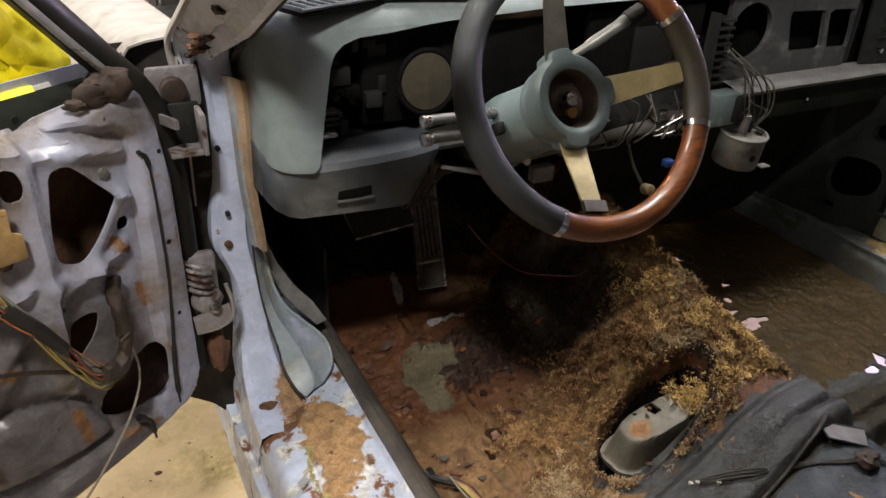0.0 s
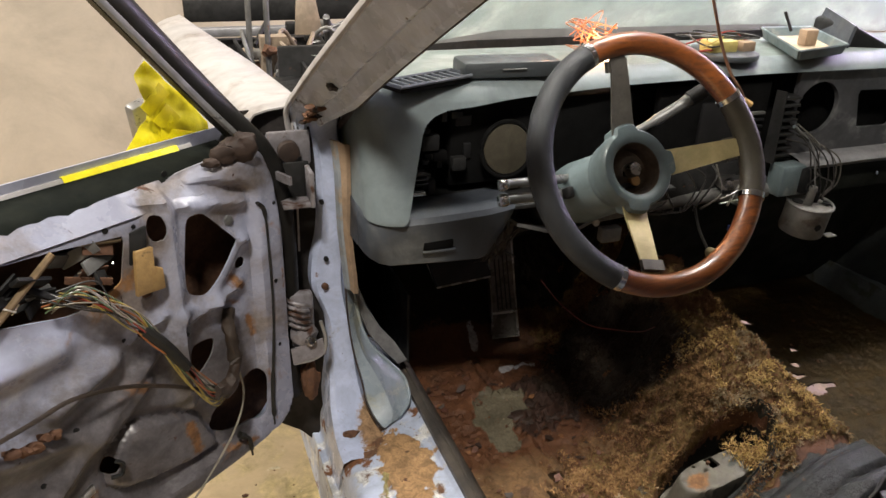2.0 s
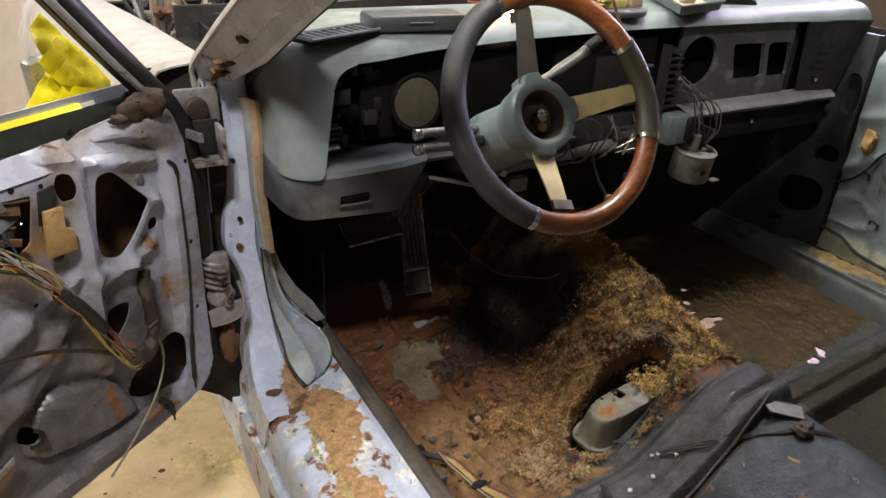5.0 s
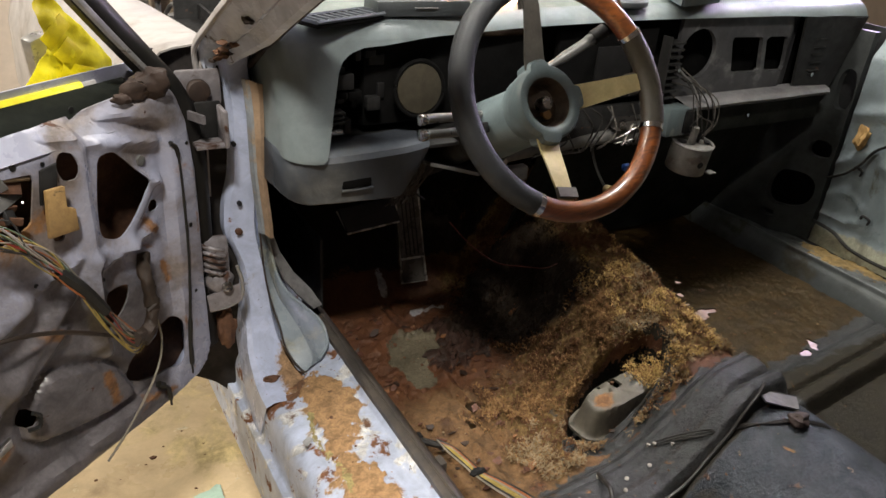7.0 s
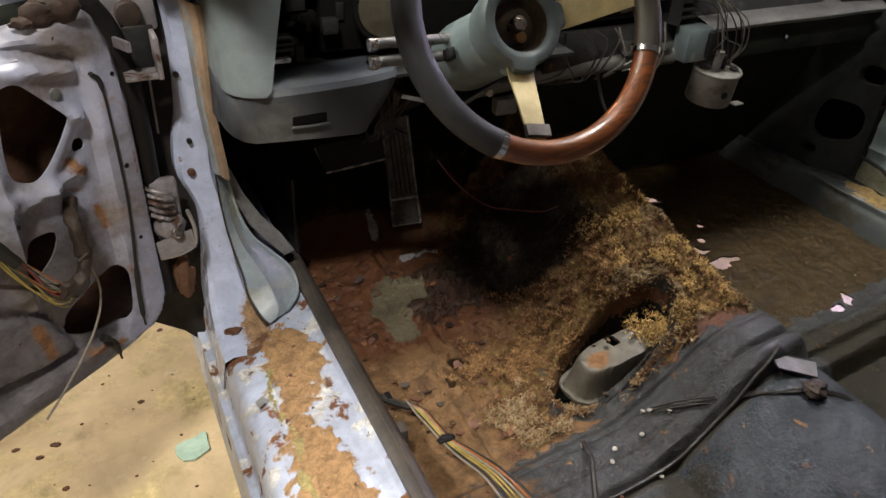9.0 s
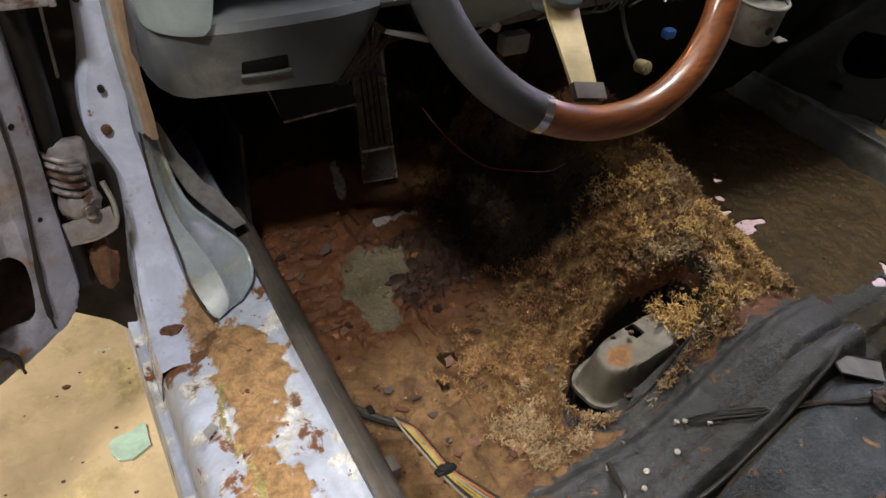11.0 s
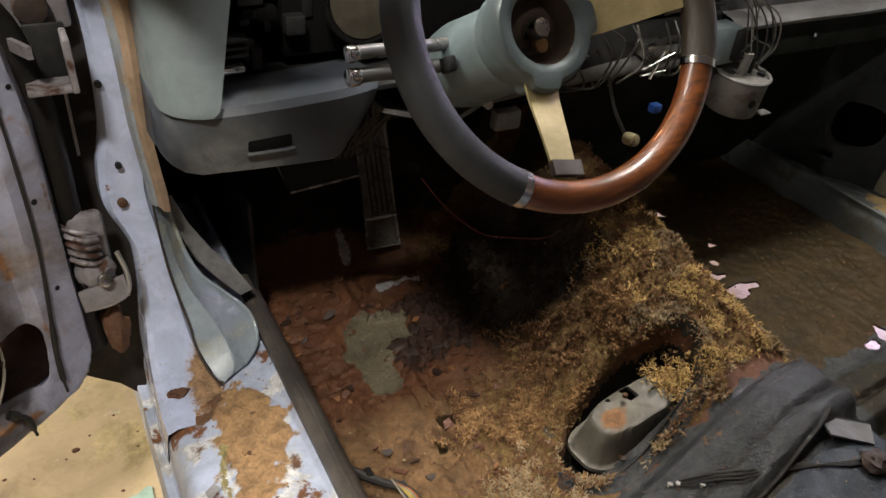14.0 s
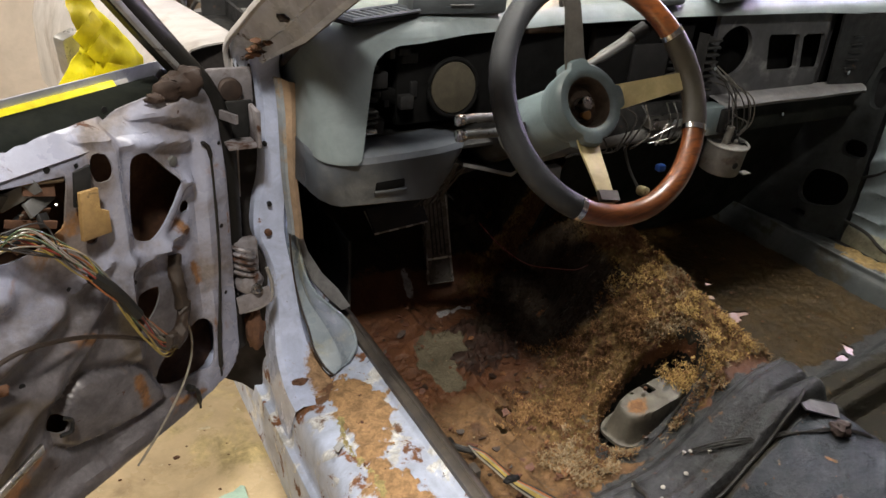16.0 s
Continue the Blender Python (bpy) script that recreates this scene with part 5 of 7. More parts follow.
def hinges():
    for z, lab in ((0.925, "upper"), (0.60, "lower")):
        if lab == "upper":
            h = part("door_hinge", box((0.118, 1.03, 0.915), (0.186, 1.04, 0.972), 0.006), hinge_mat, car, "dirty bolted upper door hinge")
            part("bolt", disc((0.150, 1.024, 0.942), (0, -1, 0), 0.017, 0.018, 20, None, 0.003), grease, h)
            part("arm", loft([[(0.118, 1.03, 0.925), (0.125, 0.99, 0.925), (0.142, 0.955, 0.925)], [(0.118, 1.03, 0.915), (0.125, 0.99, 0.912), (0.142, 0.955, 0.912)]], thick=0.005), hinge_mat, h)
            part("bracket", box((0.128, 0.965, 0.868), (0.176, 1.0, 0.875), 0.002), hinge_mat, h)
            part("bracket", box((0.170, 0.962, 0.868), (0.177, 1.005, 0.925), 0.002), hinge_mat, h)
            part("bracket", box((0.137, 1.004, 0.87), (0.177, 1.010, 0.93), 0.003), dark_metal, h)
        else:
            h = part("door_hinge", box((0.128, 0.99, 0.600), (0.172, 1.012, 0.705), 0.008), hinge_mat, car, "dirty sprung lower door hinge")
            for k in range(5):
                part("coil", tube([(0.122, 0.995, 0.700 - 0.011 * k), (0.132, 0.974, 0.702 - 0.011 * k), (0.148, 0.968, 0.697 - 0.011 * k), (0.160, 0.978, 0.690 - 0.011 * k)], 0.0032, 7), hinge_mat, h)
            part("knuckle", lump((0.150, 0.983, 0.632), 0.020, (1.1, 0.8, 1.2), 0.25, 4.0), hinge_mat, h)
            part("pin", disc((0.158, 0.966, 0.628), (0.2, -1, 0.4), 0.009, 0.014, 18, None, 0.003), steel, h)
            part("plate", loft([[(0.126, 0.975, 0.612), (0.180, 0.972, 0.626)], [(0.128, 0.972, 0.586), (0.182, 0.968, 0.600)], [(0.130, 0.985, 0.580), (0.180, 0.985, 0.592)]], thick=0.004), hinge_mat, h)
            part("lip", tube([(0.178, 0.972, 0.660), (0.184, 0.968, 0.630), (0.181, 0.967, 0.602), (0.160, 0.969, 0.588), (0.130, 0.972, 0.584)], 0.0032, 7), grey_trim, h)
            part("shim", lump((0.158, 0.995, 0.53), 0.024, (0.7, 0.6, 1.7), 0.4, 9.0), rust_mat, h)


hinges()


# ---- dashboard ----
def lip_z(x):
    return float(np.interp(x, [0.30, 0.36, 0.5, 0.7, 1.0, 1.4, 1.66], [1.000, 1.012, 1.026, 1.032, 1.033, 1.030, 1.020]))


def dashboard():
    d = thing("dashboard", (0.9, 1.1, 0.80), "stripped blue-grey padded dashboard with empty dark instrument bays", "dashboard")
    # one moulded shell: left cheek, rounded corner and the long lip over the bays
    outline = [(0.243, 0.862), (0.290, 0.862), (0.297, 0.868), (0.301, 0.878), (0.318, 0.935), (0.334, 0.985), (0.342, 0.999), (0.356, 1.009), (0.38, 1.016)]
    outline += [(x, lip_z(x)) for x in np.linspace(0.42, 1.702, 42)] + [(1.705, 1.056), (0.24, 1.056), (0.24, 0.862)]

    def front(u, v):
        base = np.interp(u, [0.3, 0.45, 0.7, 1.0], [0.0, 0.004, 0.016, 0.030]) + 0.869 + np.clip(v - 0.865, 0, 1) * 0.405
        edge = np.clip((0.243 + 0.05 - u) / 0.05, 0, 1)
        topk = np.clip((v - 1.026) / 0.03, 0, 1)
        return base + 0.05 * (1 - np.sqrt(np.clip(1 - edge ** 2, 0, 1))) + 0.032 * (1 - np.sqrt(np.clip(1 - topk ** 2, 0, 1)))

    us = np.concatenate([np.array([0.243, 0.2433, 0.2442, 0.246]), np.arange(0.249, 0.42, 0.004), np.arange(0.42, 1.706, 0.01)])
    vs = np.concatenate([np.arange(0.862, 1.026, 0.004), 1.026 + 0.030 * np.sin(np.linspace(0, math.pi / 2, 9))])
    sheet("pad_front", us, vs, lambda u, v: np.stack([u, front(u, v), v], -1), (), outline, 0.03, (0, 1, 0), dash_front, d, "blue-grey vinyl dash front with rounded cheek", None, 0.005)
    rows = []
    for x in us:
        y = float(front(np.array(x), np.array(1.056)))
        rows.append([(x, y - 0.001, 1.0559), (x, y + 0.03, 1.0575), (x, max(1.06, y + 0.04), 1.0575), (x, 1.15, 1.053), (x, 1.22, 1.046), (x, 1.30, 1.032)])
    part("pad_top", loft(rows), dash_vinyl, d, "faded pale blue-grey dash top")
    side = [(float(front(np.array(0.243), np.array(z))), z) for z in vs]
    part("pad_side", loft([[(0.243, y, z) for y, z in side], [(0.2425, 1.02, z) for y, z in side], [(0.243, 1.13, z) for y, z in side]]), dash_front, d)
    # lower driver's panel with its ledge and pocket
    rows = []
    for x, zb, yt in ((0.2405, 0.800, 0.955), (0.243, 0.796, 0.925), (0.249, 0.793, 0.903), (0.260, 0.790, 0.886), (0.275, 0.788, 0.878), (0.33, 0.785, 0.876), (0.38, 0.781, 0.878), (0.428, 0.777, 0.882), (0.436, 0.779, 0.883), (0.465, 0.812, 0.890), (0.485, 0.838, 0.897), (0.492, 0.850, 0.905)):
        rows.append([(x, yt + 0.10, 0.860), (x, yt + 0.02, 0.868), (x, yt + 0.006, 0.866), (x, yt, 0.858), (x, yt + 0.004, (0.858 + zb) / 2), (x, yt + 0.009, zb + 0.003), (x, yt + 0.013, zb), (x, yt + 0.10, zb - 0.002)])
    part("lower_panel", loft(rows), dash_lower, d, "dusty slate-blue lower dash panel")
    part("pocket", box((0.325, 0.8785, 0.811), (0.375, 0.900, 0.826), 0.003), void_black, d)
    part("pocket_lip", tube([(0.323, 0.878, 0.810), (0.35, 0.878, 0.809), (0.377, 0.879, 0.809)], 0.0025, 6), dash_lower, d)
    part("side_panel", loft([[(0.238, 1.10, 0.79), (0.240, 1.10, 0.87)], [(0.2395, 0.955, 0.80), (0.242, 0.955, 0.865)]], thick=0.003), dash_lower, d)
    # dark inside; the near-black back plate carries the bays' shade
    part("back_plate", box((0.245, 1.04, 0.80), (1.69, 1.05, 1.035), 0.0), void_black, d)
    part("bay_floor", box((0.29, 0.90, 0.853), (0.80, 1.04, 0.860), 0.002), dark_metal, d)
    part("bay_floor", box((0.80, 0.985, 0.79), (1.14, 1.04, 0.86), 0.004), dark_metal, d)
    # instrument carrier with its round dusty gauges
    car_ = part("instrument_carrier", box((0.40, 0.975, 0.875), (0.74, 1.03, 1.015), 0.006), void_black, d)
    for x, r in ((0.490, 0.045),):
        part("gauge_face", disc((x, 0.953, 0.940), (0, -1, 0.12), r - 0.004, 0.012, 32, None, 0.002), gauge_mat, car_, "dusty blank gauge face")
        part("gauge_ring", tube([(x + r * math.cos(q * math.pi / 16), 0.950 + 0.12 * r * math.sin(q * math.pi / 16), 0.940 + r * math.sin(q * math.pi / 16)) for q in range(32)], 0.004, 8, closed=True, n=1), void_black, car_)
    rnd = random.Random(4)
    for i in range(22):
        c = Vector((rnd.uniform(0.325, 0.43), rnd.uniform(0.95, 1.0), rnd.uniform(0.885, 1.0)))
        s = (rnd.uniform(0.004, 0.016), 0.008, rnd.uniform(0.003, 0.014))
        part("bay_fitting", box(tuple(c[k] - s[k] for k in range(3)), tuple(c[k] + s[k] for k in range(3)), 0.002), rnd.choice((black_plastic, void_black, dark_metal, black_plastic)), d)
    part("switch", box((0.306, 0.905, 0.892), (0.337, 0.93, 0.899), 0.003), chrome, d, "scratched chrome switch bezel")
    for z in (0.903, 0.911, 0.919):
        part("bay_slat", box((0.310, 0.92, z), (0.345, 0.94, z + 0.004), 0.001), dark_metal, d)
    # centre vents: column of slats
    for i in range(9):
        part("vent_slat", box((1.063, 0.955, 0.872 + 0.014 * i), (1.10, 0.985, 0.877 + 0.014 * i), 0.001, ), dark_metal, d)
    part("vent_frame", loft([[(1.055, 0.975, 0.862), (1.055, 0.975, 1.0)], [(1.061, 0.950, 0.862), (1.061, 0.955, 1.0)]], thick=0.003), dark_metal, d)
    part("screw", disc((1.089, 0.952, 0.934), (0, -1, 0), 0.004, 0.006, 10), chrome, d)
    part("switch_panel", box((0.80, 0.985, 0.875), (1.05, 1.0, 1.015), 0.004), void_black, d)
    for i in range(5):
        part("switch_slot", box((0.985, 0.967, 0.905 + 0.013 * i), (1.03, 0.976, 0.910 + 0.013 * i), 0.001), grey_metal if i == 4 else black_plastic, d)
    part("radio_hole", box((0.885, 0.968, 0.90), (0.975, 0.976, 0.985), 0.003), black_plastic, d)
    # pressed metal frame on the passenger's side
    circ = [(1.175 + 0.052 * math.cos(q * math.pi / 12), 0.955 + 0.052 * math.sin(q * math.pi / 12)) for q in range(24)]
    holes = [[(1.292, 0.907), (1.272, 0.985), (1.372, 0.982), (1.388, 0.905)], [(1.402, 0.905), (1.384, 0.982), (1.458, 0.980), (1.476, 0.903)], circ,
             [(1.335, 0.888), (1.335, 0.898), (1.350, 0.898), (1.350, 0.888)], [(1.39, 0.896), (1.39, 0.903), (1.397, 0.903), (1.397, 0.896)], [(1.28, 0.893), (1.28, 0.899), (1.286, 0.899), (1.286, 0.893)]]
    sheet("metal_frame", np.arange(1.115, 1.515, 0.006), np.arange(0.862, 1.032, 0.006), lambda u, v: np.stack([u, 0.985 + 0.0 * u + 0.02 * ramp(u, 1.46, 1.51), v], -1), holes, None, 0.01, (0, 1, 0), frame_grey, d, "dusty bare metal dash frame")
    # dark vent box at the far end
    part("vent_box", loft([[(1.505, 0.978, 0.868), (1.480, 0.972, 1.028)], [(1.60, 0.972, 0.862), (1.60, 0.968, 1.026)], [(1.640, 0.972, 0.856), (1.706, 0.968, 1.022)]], thick=0.006), dark_metal, d, "black vent housing at the dash end")
    for i in range(5):
        part("vent_slat", box((1.535, 0.962, 0.900 + 0.018 * i), (1.575, 0.972, 0.904 + 0.018 * i), 0.001), dark_metal, d)
    part("screw", disc((1.545, 0.962, 0.894), (0, -1, 0), 0.005, 0.01, 10), chrome, d)
    # shelf lip under it
    rows = []
    for i in range(30):
        x = 1.13 + 0.49 * i / 29
        s = 0.002 * noise.noise(Vector((x * 8, 1, 1)))
        rows.append([(x, 0.99, 0.866), (x, 0.962, 0.862 + s), (x, 0.950, 0.857 + s), (x, 0.946, 0.850 + s), (x, 0.952, 0.842 + s), (x, 0.985, 0.842)])
    part("shelf_lip", loft(rows), shelf_grey, d, "worn grey metal shelf lip")
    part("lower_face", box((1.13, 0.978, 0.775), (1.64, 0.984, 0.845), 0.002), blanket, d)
    part("screw", disc((1.373, 0.974, 0.806), (0, -1, 0.3), 0.004, 0.006, 10), chrome, d)
    part("end_panel", loft([[(1.640, 0.972, 0.85), (1.706, 0.970, 1.030)], [(1.655, 1.10, 0.85), (1.705, 1.10, 1.030)]], thick=0.004), black_plastic, d)
    # left vent in the top and the bracket beside the canister
    vm = Matrix.Translation((0.350, 0.952, 1.0565)) @ Euler((0, 0, radians(22))).to_matrix().to_4x4()
    v = part("defrost_vent", box((-0.070, -0.024, -0.004), (0.070, 0.024, 0.003), 0.002, vm), void_black, d, "black slotted defroster vent")
    for i in range(9):
        part("vent_bar", box((-0.066 + 0.0152 * i, -0.020, 0.002), (-0.061 + 0.0152 * i, 0.020, 0.0060), 0.001, vm), dash_lower, v)
    part("vent_rim", tube([vm @ Vector(p) for p in ((-0.070, -0.024, 0.005), (0.070, -0.024, 0.005), (0.070, 0.024, 0.005), (-0.070, 0.024, 0.005))], 0.0030, 6, closed=True, n=1), dash_lower, v)
    b = box((1.075, 0.935, 0.795), (1.135, 0.975, 0.858), 0.006)
    part("duct", b, teal_plastic, d, "blue-grey plastic heater duct stub")
    part("duct_mouth", box((1.120, 0.925, 0.802), (1.140, 0.94, 0.852), 0.004), black_plastic, d)
    part("lower_rail", tube([(0.66, 1.0, 0.775), (0.8, 1.0, 0.785), (0.95, 0.99, 0.795), (1.08, 0.975, 0.80)], 0.016, 10), grey_metal, d)
    part("ash_tray", box((0.96, 0.955, 0.815), (1.06, 0.99, 0.835), 0.003), steel, d)


frame_grey = material("dusty_frame", (0.066, 0.066, 0.069), (0.042, 0.042, 0.045), 9, 0.5, 0.2, 0.1, 90, [((0.2, 0.2, 0.2), 10, 0.6, 0.1, 0.5)])
shelf_grey = material("shelf_metal", (0.30, 0.30, 0.31), (0.22, 0.22, 0.225), 9, 0.4, 0.3, 0.08, 90)
dashboard()

# ---- steering ----
WA = radians(31)
WHEEL_M = Matrix(((1, 0, 0, 0.578), (0, math.sin(WA), math.cos(WA), 0.6905), (0, math.cos(WA), -math.sin(WA), 0.9956), (0, 0, 0, 1)))  # across, up the rim, down the column


def wpt(u, v, n=0.0):
    return WHEEL_M @ Vector((u, v, n))


leather_olive = material("olive_leather", (0.042, 0.0364, 0.0238), (0.0315, 0.0266, 0.0182), 15, 0.4, 0.0, 0.25, 600)


def steering_wheel():
    w = thing("steering_wheel", WHEEL_M.translation - Vector((0, 0, 0.16)), "three-spoke steering wheel, part varnished wood, part grey leather", "steering wheel")
    R = 0.165

    def arc(a0, a1, r, seg=14, n=0.0, rr=R):
        k = max(6, int(abs(a1 - a0) / 4))
        return tube([wpt(rr * math.cos(radians(a0 + (a1 - a0) * i / k)), rr * math.sin(radians(a0 + (a1 - a0) * i / k)), n) for i in range(k + 1)], r, seg, n=1)

    part("wood_rim", arc(29, 115, 0.0158), wood, w, "glossy reddish-brown wooden rim section")
    part("wood_rim", arc(-119, -21.5, 0.0158), wood, w, "glossy reddish-brown wooden rim section")
    part("leather_rim", arc(115, 241, 0.0172), leather, w, "dark grey stitched leather rim section")
    part("leather_rim", arc(-21.5, 29, 0.0172), leather_olive, w, "worn olive-brown leather rim section")
    for a in (115, 29, -21.5, -119):
        part("ferrule", arc(a - 1.4, a + 1.4, 0.0176), chrome, w, "polished metal ring")
    for i in range(26):
        a = 120 + i * 4.8
        q = radians(a)
        rr = R - 0.0162
        part("stitch", tube([wpt(rr * math.cos(q), rr * math.sin(q), -0.004), wpt(rr * math.cos(q + 0.02), rr * math.sin(q + 0.02), 0.004)], 0.0007, 5, n=1), w_black, w)
    # dished spokes: flat tapered bars
    for a, mt, lab in ((99, spoke_dark, "dull dark metal spoke"), (4, spoke_gold, "dull gold metal spoke"), (-100, spoke_gold, "dull gold metal spoke")):
        q = radians(a)
        dr, sd = (math.cos(q), math.sin(q)), (-math.sin(q), math.cos(q))
        rows = []
        for r, wd, n in ((0.150, 0.0125, 0.004), (0.132, 0.0135, 0.008), (0.10, 0.0155, 0.022), (0.070, 0.0175, 0.036), (0.045, 0.019, 0.044)):
            rows.append([wpt(dr[0] * r + sd[0] * wd * s, dr[1] * r + sd[1] * wd * s, n) for s in (-1, -0.6, 0.6, 1)])
        part("spoke", loft(rows, thick=0.003), mt, w, lab)
        cap = [wpt(dr[0] * r + sd[0] * s, dr[1] * r + sd[1] * s, n) for r, s, n in ((0.146, -0.016, 0.004), (0.132, -0.016, 0.009), (0.132, 0.016, 0.009), (0.146, 0.016, 0.004))]
        part("spoke_root", loft([[cap[0], cap[3]], [cap[1], cap[2]]], thick=0.007), spoke_dark, w)
    # hub: ring with three square lobes and a deep cup
    prof = [(0.053, 0.064), (0.056, 0.044), (0.055, 0.034), (0.052, 0.030), (0.046, 0.029), (0.040, 0.031), (0.0365, 0.035)]
    cup = [(0.0366, 0.0345), (0.0345, 0.040), (0.033, 0.052), (0.031, 0.066)]
    for pr, nm, mt, lab in ((prof, "hub_ring", teal_plastic, "blue-grey plastic hub ring"), (cup, "hub_cup", hub_rust, "rusty brown hub recess")):
        rows = []
        for k in range(145):
            q = 2 * math.pi * k / 144
            lobe = sum(math.exp(-((((math.degrees(q) - a + 180) % 360) - 180) / 17) ** 10) for a in (99, 4, -100)) if pr is prof else 0
            rows.append([wpt((r + (0.008 * lobe if i < 4 else 0)) * math.cos(q), (r + (0.008 * lobe if i < 4 else 0)) * math.sin(q), n) for i, (r, n) in enumerate(pr)])
        part(nm, loft(rows), mt, w, lab)
    part("hub_floor", disc(wpt(0, 0, 0.064), WHEEL_M.to_3x3().col[2], 0.034, 0.004, 32), hub_rust, w)
    part("hub_body", disc(wpt(0, 0, 0.074), WHEEL_M.to_3x3().col[2], 0.050, 0.022, 32, None, 0.004), teal_plastic, w)
    part("shaft_nut", disc(wpt(0.0, 0.0, 0.048), WHEEL_M.to_3x3().col[2], 0.0105, 0.026, 12, None, 0.005), steel, w, "bright steel shaft nut")
    part("horn_contact", disc(wpt(0.008, -0.014, 0.060), WHEEL_M.to_3x3().col[2], 0.008, 0.014, 14, None, 0.002), tan_card, w)
    part("horn_contact", box((-0.02, -0.024, 0.056), (0.012, -0.016, 0.066), 0.002, WHEEL_M), dark_metal, w)


hub_rust = material("hub_rust", (0.085, 0.06, 0.04), (0.045, 0.032, 0.022), 40, 0.6, 0.2, 0.2, 160)
steering_wheel()


def steering_column():
    c = thing("steering_column", (0.59, 1.1, 0.70), "blue-grey steering column cover with levers", "steering column")
    ax = WHEEL_M.to_3x3().col[2]
    rows = []
    for n, r, du in ((0.080, 0.044, 0.0), (0.09, 0.046, -0.003), (0.13, 0.047, -0.004), (0.18, 0.049, -0.006), (0.20, 0.047, -0.006), (0.205, 0.040, -0.006)):
        rows.append([wpt(du + r * math.cos(2 * math.pi * k / 40) * 1.05, -0.006 + r * math.sin(2 * math.pi * k / 40), n) for k in range(40)])
    part("shroud", loft(rows, closed=True, cap=True), teal_plastic, c, "blue-grey plastic column shroud")
    part("shroud_key_slot", box((-0.066, -0.02, 0.115), (-0.056, -0.004, 0.135), 0.002, WHEEL_M), black_plastic, c)
    part("tube", tube([wpt(0, -0.004, 0.19), wpt(0, -0.004, 0.70)], 0.034, 18, n=1), dark_metal, c)
    part("lower_cover", loft([[(0.51, 0.93, 0.815), (0.60, 0.915, 0.79), (0.68, 0.93, 0.815)], [(0.52, 1.02, 0.80), (0.60, 1.02, 0.775), (0.67, 1.02, 0.80)]], thick=0.006), grey_metal, c)
    part("lower_cover_screw", disc((0.66, 0.925, 0.80), (0, -1, 0), 0.006, 0.01, 12), white_bit, c)
    for z, y, r0 in ((0.946, 0.795, 0.0070), (0.925, 0.79, 0.0075)):
        part("lever", tube([(0.408, y - 0.012, z + 0.002), (0.43, y - 0.006, z), (0.47, y, z - 0.004), (0.54, y + 0.03, z - 0.016)], r0, 12, n=3), lever_grey, c, "stubby grey column lever")
        part("lever_tip", disc((0.405, y - 0.013, z + 0.002), (-1, -0.2, 0.05), r0 + 0.0015, 0.012, 16, None, 0.002), chrome, c)
    part("gear_lever", tube([(0.60, 0.84, 0.965), (0.645, 0.815, 1.002), (0.685, 0.805, 1.028), (0.715, 0.80, 1.048)], 0.007, 12, n=4, radii=[0.004, 0.006, 0.0085, 0.0095]), lever_grey, c, "pale grey gear lever on the column")
    part("gear_lever_knob", tube([(0.712, 0.80, 1.046), (0.732, 0.797, 1.059)], 0.0115, 14, n=1), black_plastic, c, "black gear lever end cap")


lever_grey = material("pale_lever", (0.14, 0.1435, 0.14), (0.105, 0.1071, 0.105), 20, 0.35, 0.3, 0.05, 150)
steering_column()


pedal_rubber = material("worn_pedal_rubber", (0.11, 0.104, 0.092), (0.075, 0.07, 0.062), 18, 0.3, 0.0, 0.1, 160)


pedal_trim = material("pedal_trim", (0.62, 0.61, 0.58), (0.5, 0.49, 0.46), 20, 0.32, 0.6, 0.03, 150)


def pedals():
    g = thing("accelerator_pedal", (0.64, 1.2, 0.40), "long black rubber accelerator pedal with chrome edge", "pedal")
    A, B = (Vector((0.594, 1.225, 0.640)), Vector((0.651, 1.225, 0.640))), (Vector((0.606, 1.185, 0.412)), Vector((0.668, 1.185, 0.408)))
    part("pad", loft([[A[0], A[1]], [B[0], B[1]]], thick=0.012), pedal_rubber, g)
    part("trim", tube([A[0], A[1], B[1], B[0]], 0.0032, 8, closed=True, n=1), pedal_trim, g, "thin chrome pedal surround")
    part("trim_bar", tube([A[0].lerp(B[0], 0.74) + Vector((0, -0.002, 0)), A[1].lerp(B[1], 0.74) + Vector((0, -0.002, 0))], 0.0028, 8, n=1), pedal_trim, g)
    for k in range(4):
        f = 0.25 + 0.17 * k
        part("rib", tube([A[0].lerp(A[1], f) + Vector((0, -0.003, -0.02)), B[0].lerp(B[1], f).lerp(A[0].lerp(A[1], f), 0.3) + Vector((0, -0.003, 0))], 0.0016, 5, n=1), black_rubber, g)
    part("arm", tube([(0.63, 1.25, 0.60), (0.63, 1.32, 0.68), (0.62, 1.39, 0.75)], 0.007, 8), dark_metal, g)
    b = thing("brake_pedal", (0.51, 1.18, 0.57), "wide black rubber brake pedal with bright lower edge", "pedal")
    part("pad", loft([[(0.444, 1.19, 0.622), (0.567, 1.19, 0.630)], [(0.455, 1.165, 0.578), (0.575, 1.165, 0.586)]], thick=0.014), black_rubber, b)
    part("trim", tube([(0.444, 1.186, 0.622), (0.457, 1.160, 0.579), (0.576, 1.160, 0.587), (0.569, 1.186, 0.630)], 0.0026, 6, n=1), pedal_trim, b)
    part("arm", tube([(0.51, 1.20, 0.60), (0.51, 1.27, 0.70), (0.51, 1.30, 0.85)], 0.010, 8, flat=0.6), dark_metal, b)


pedals()


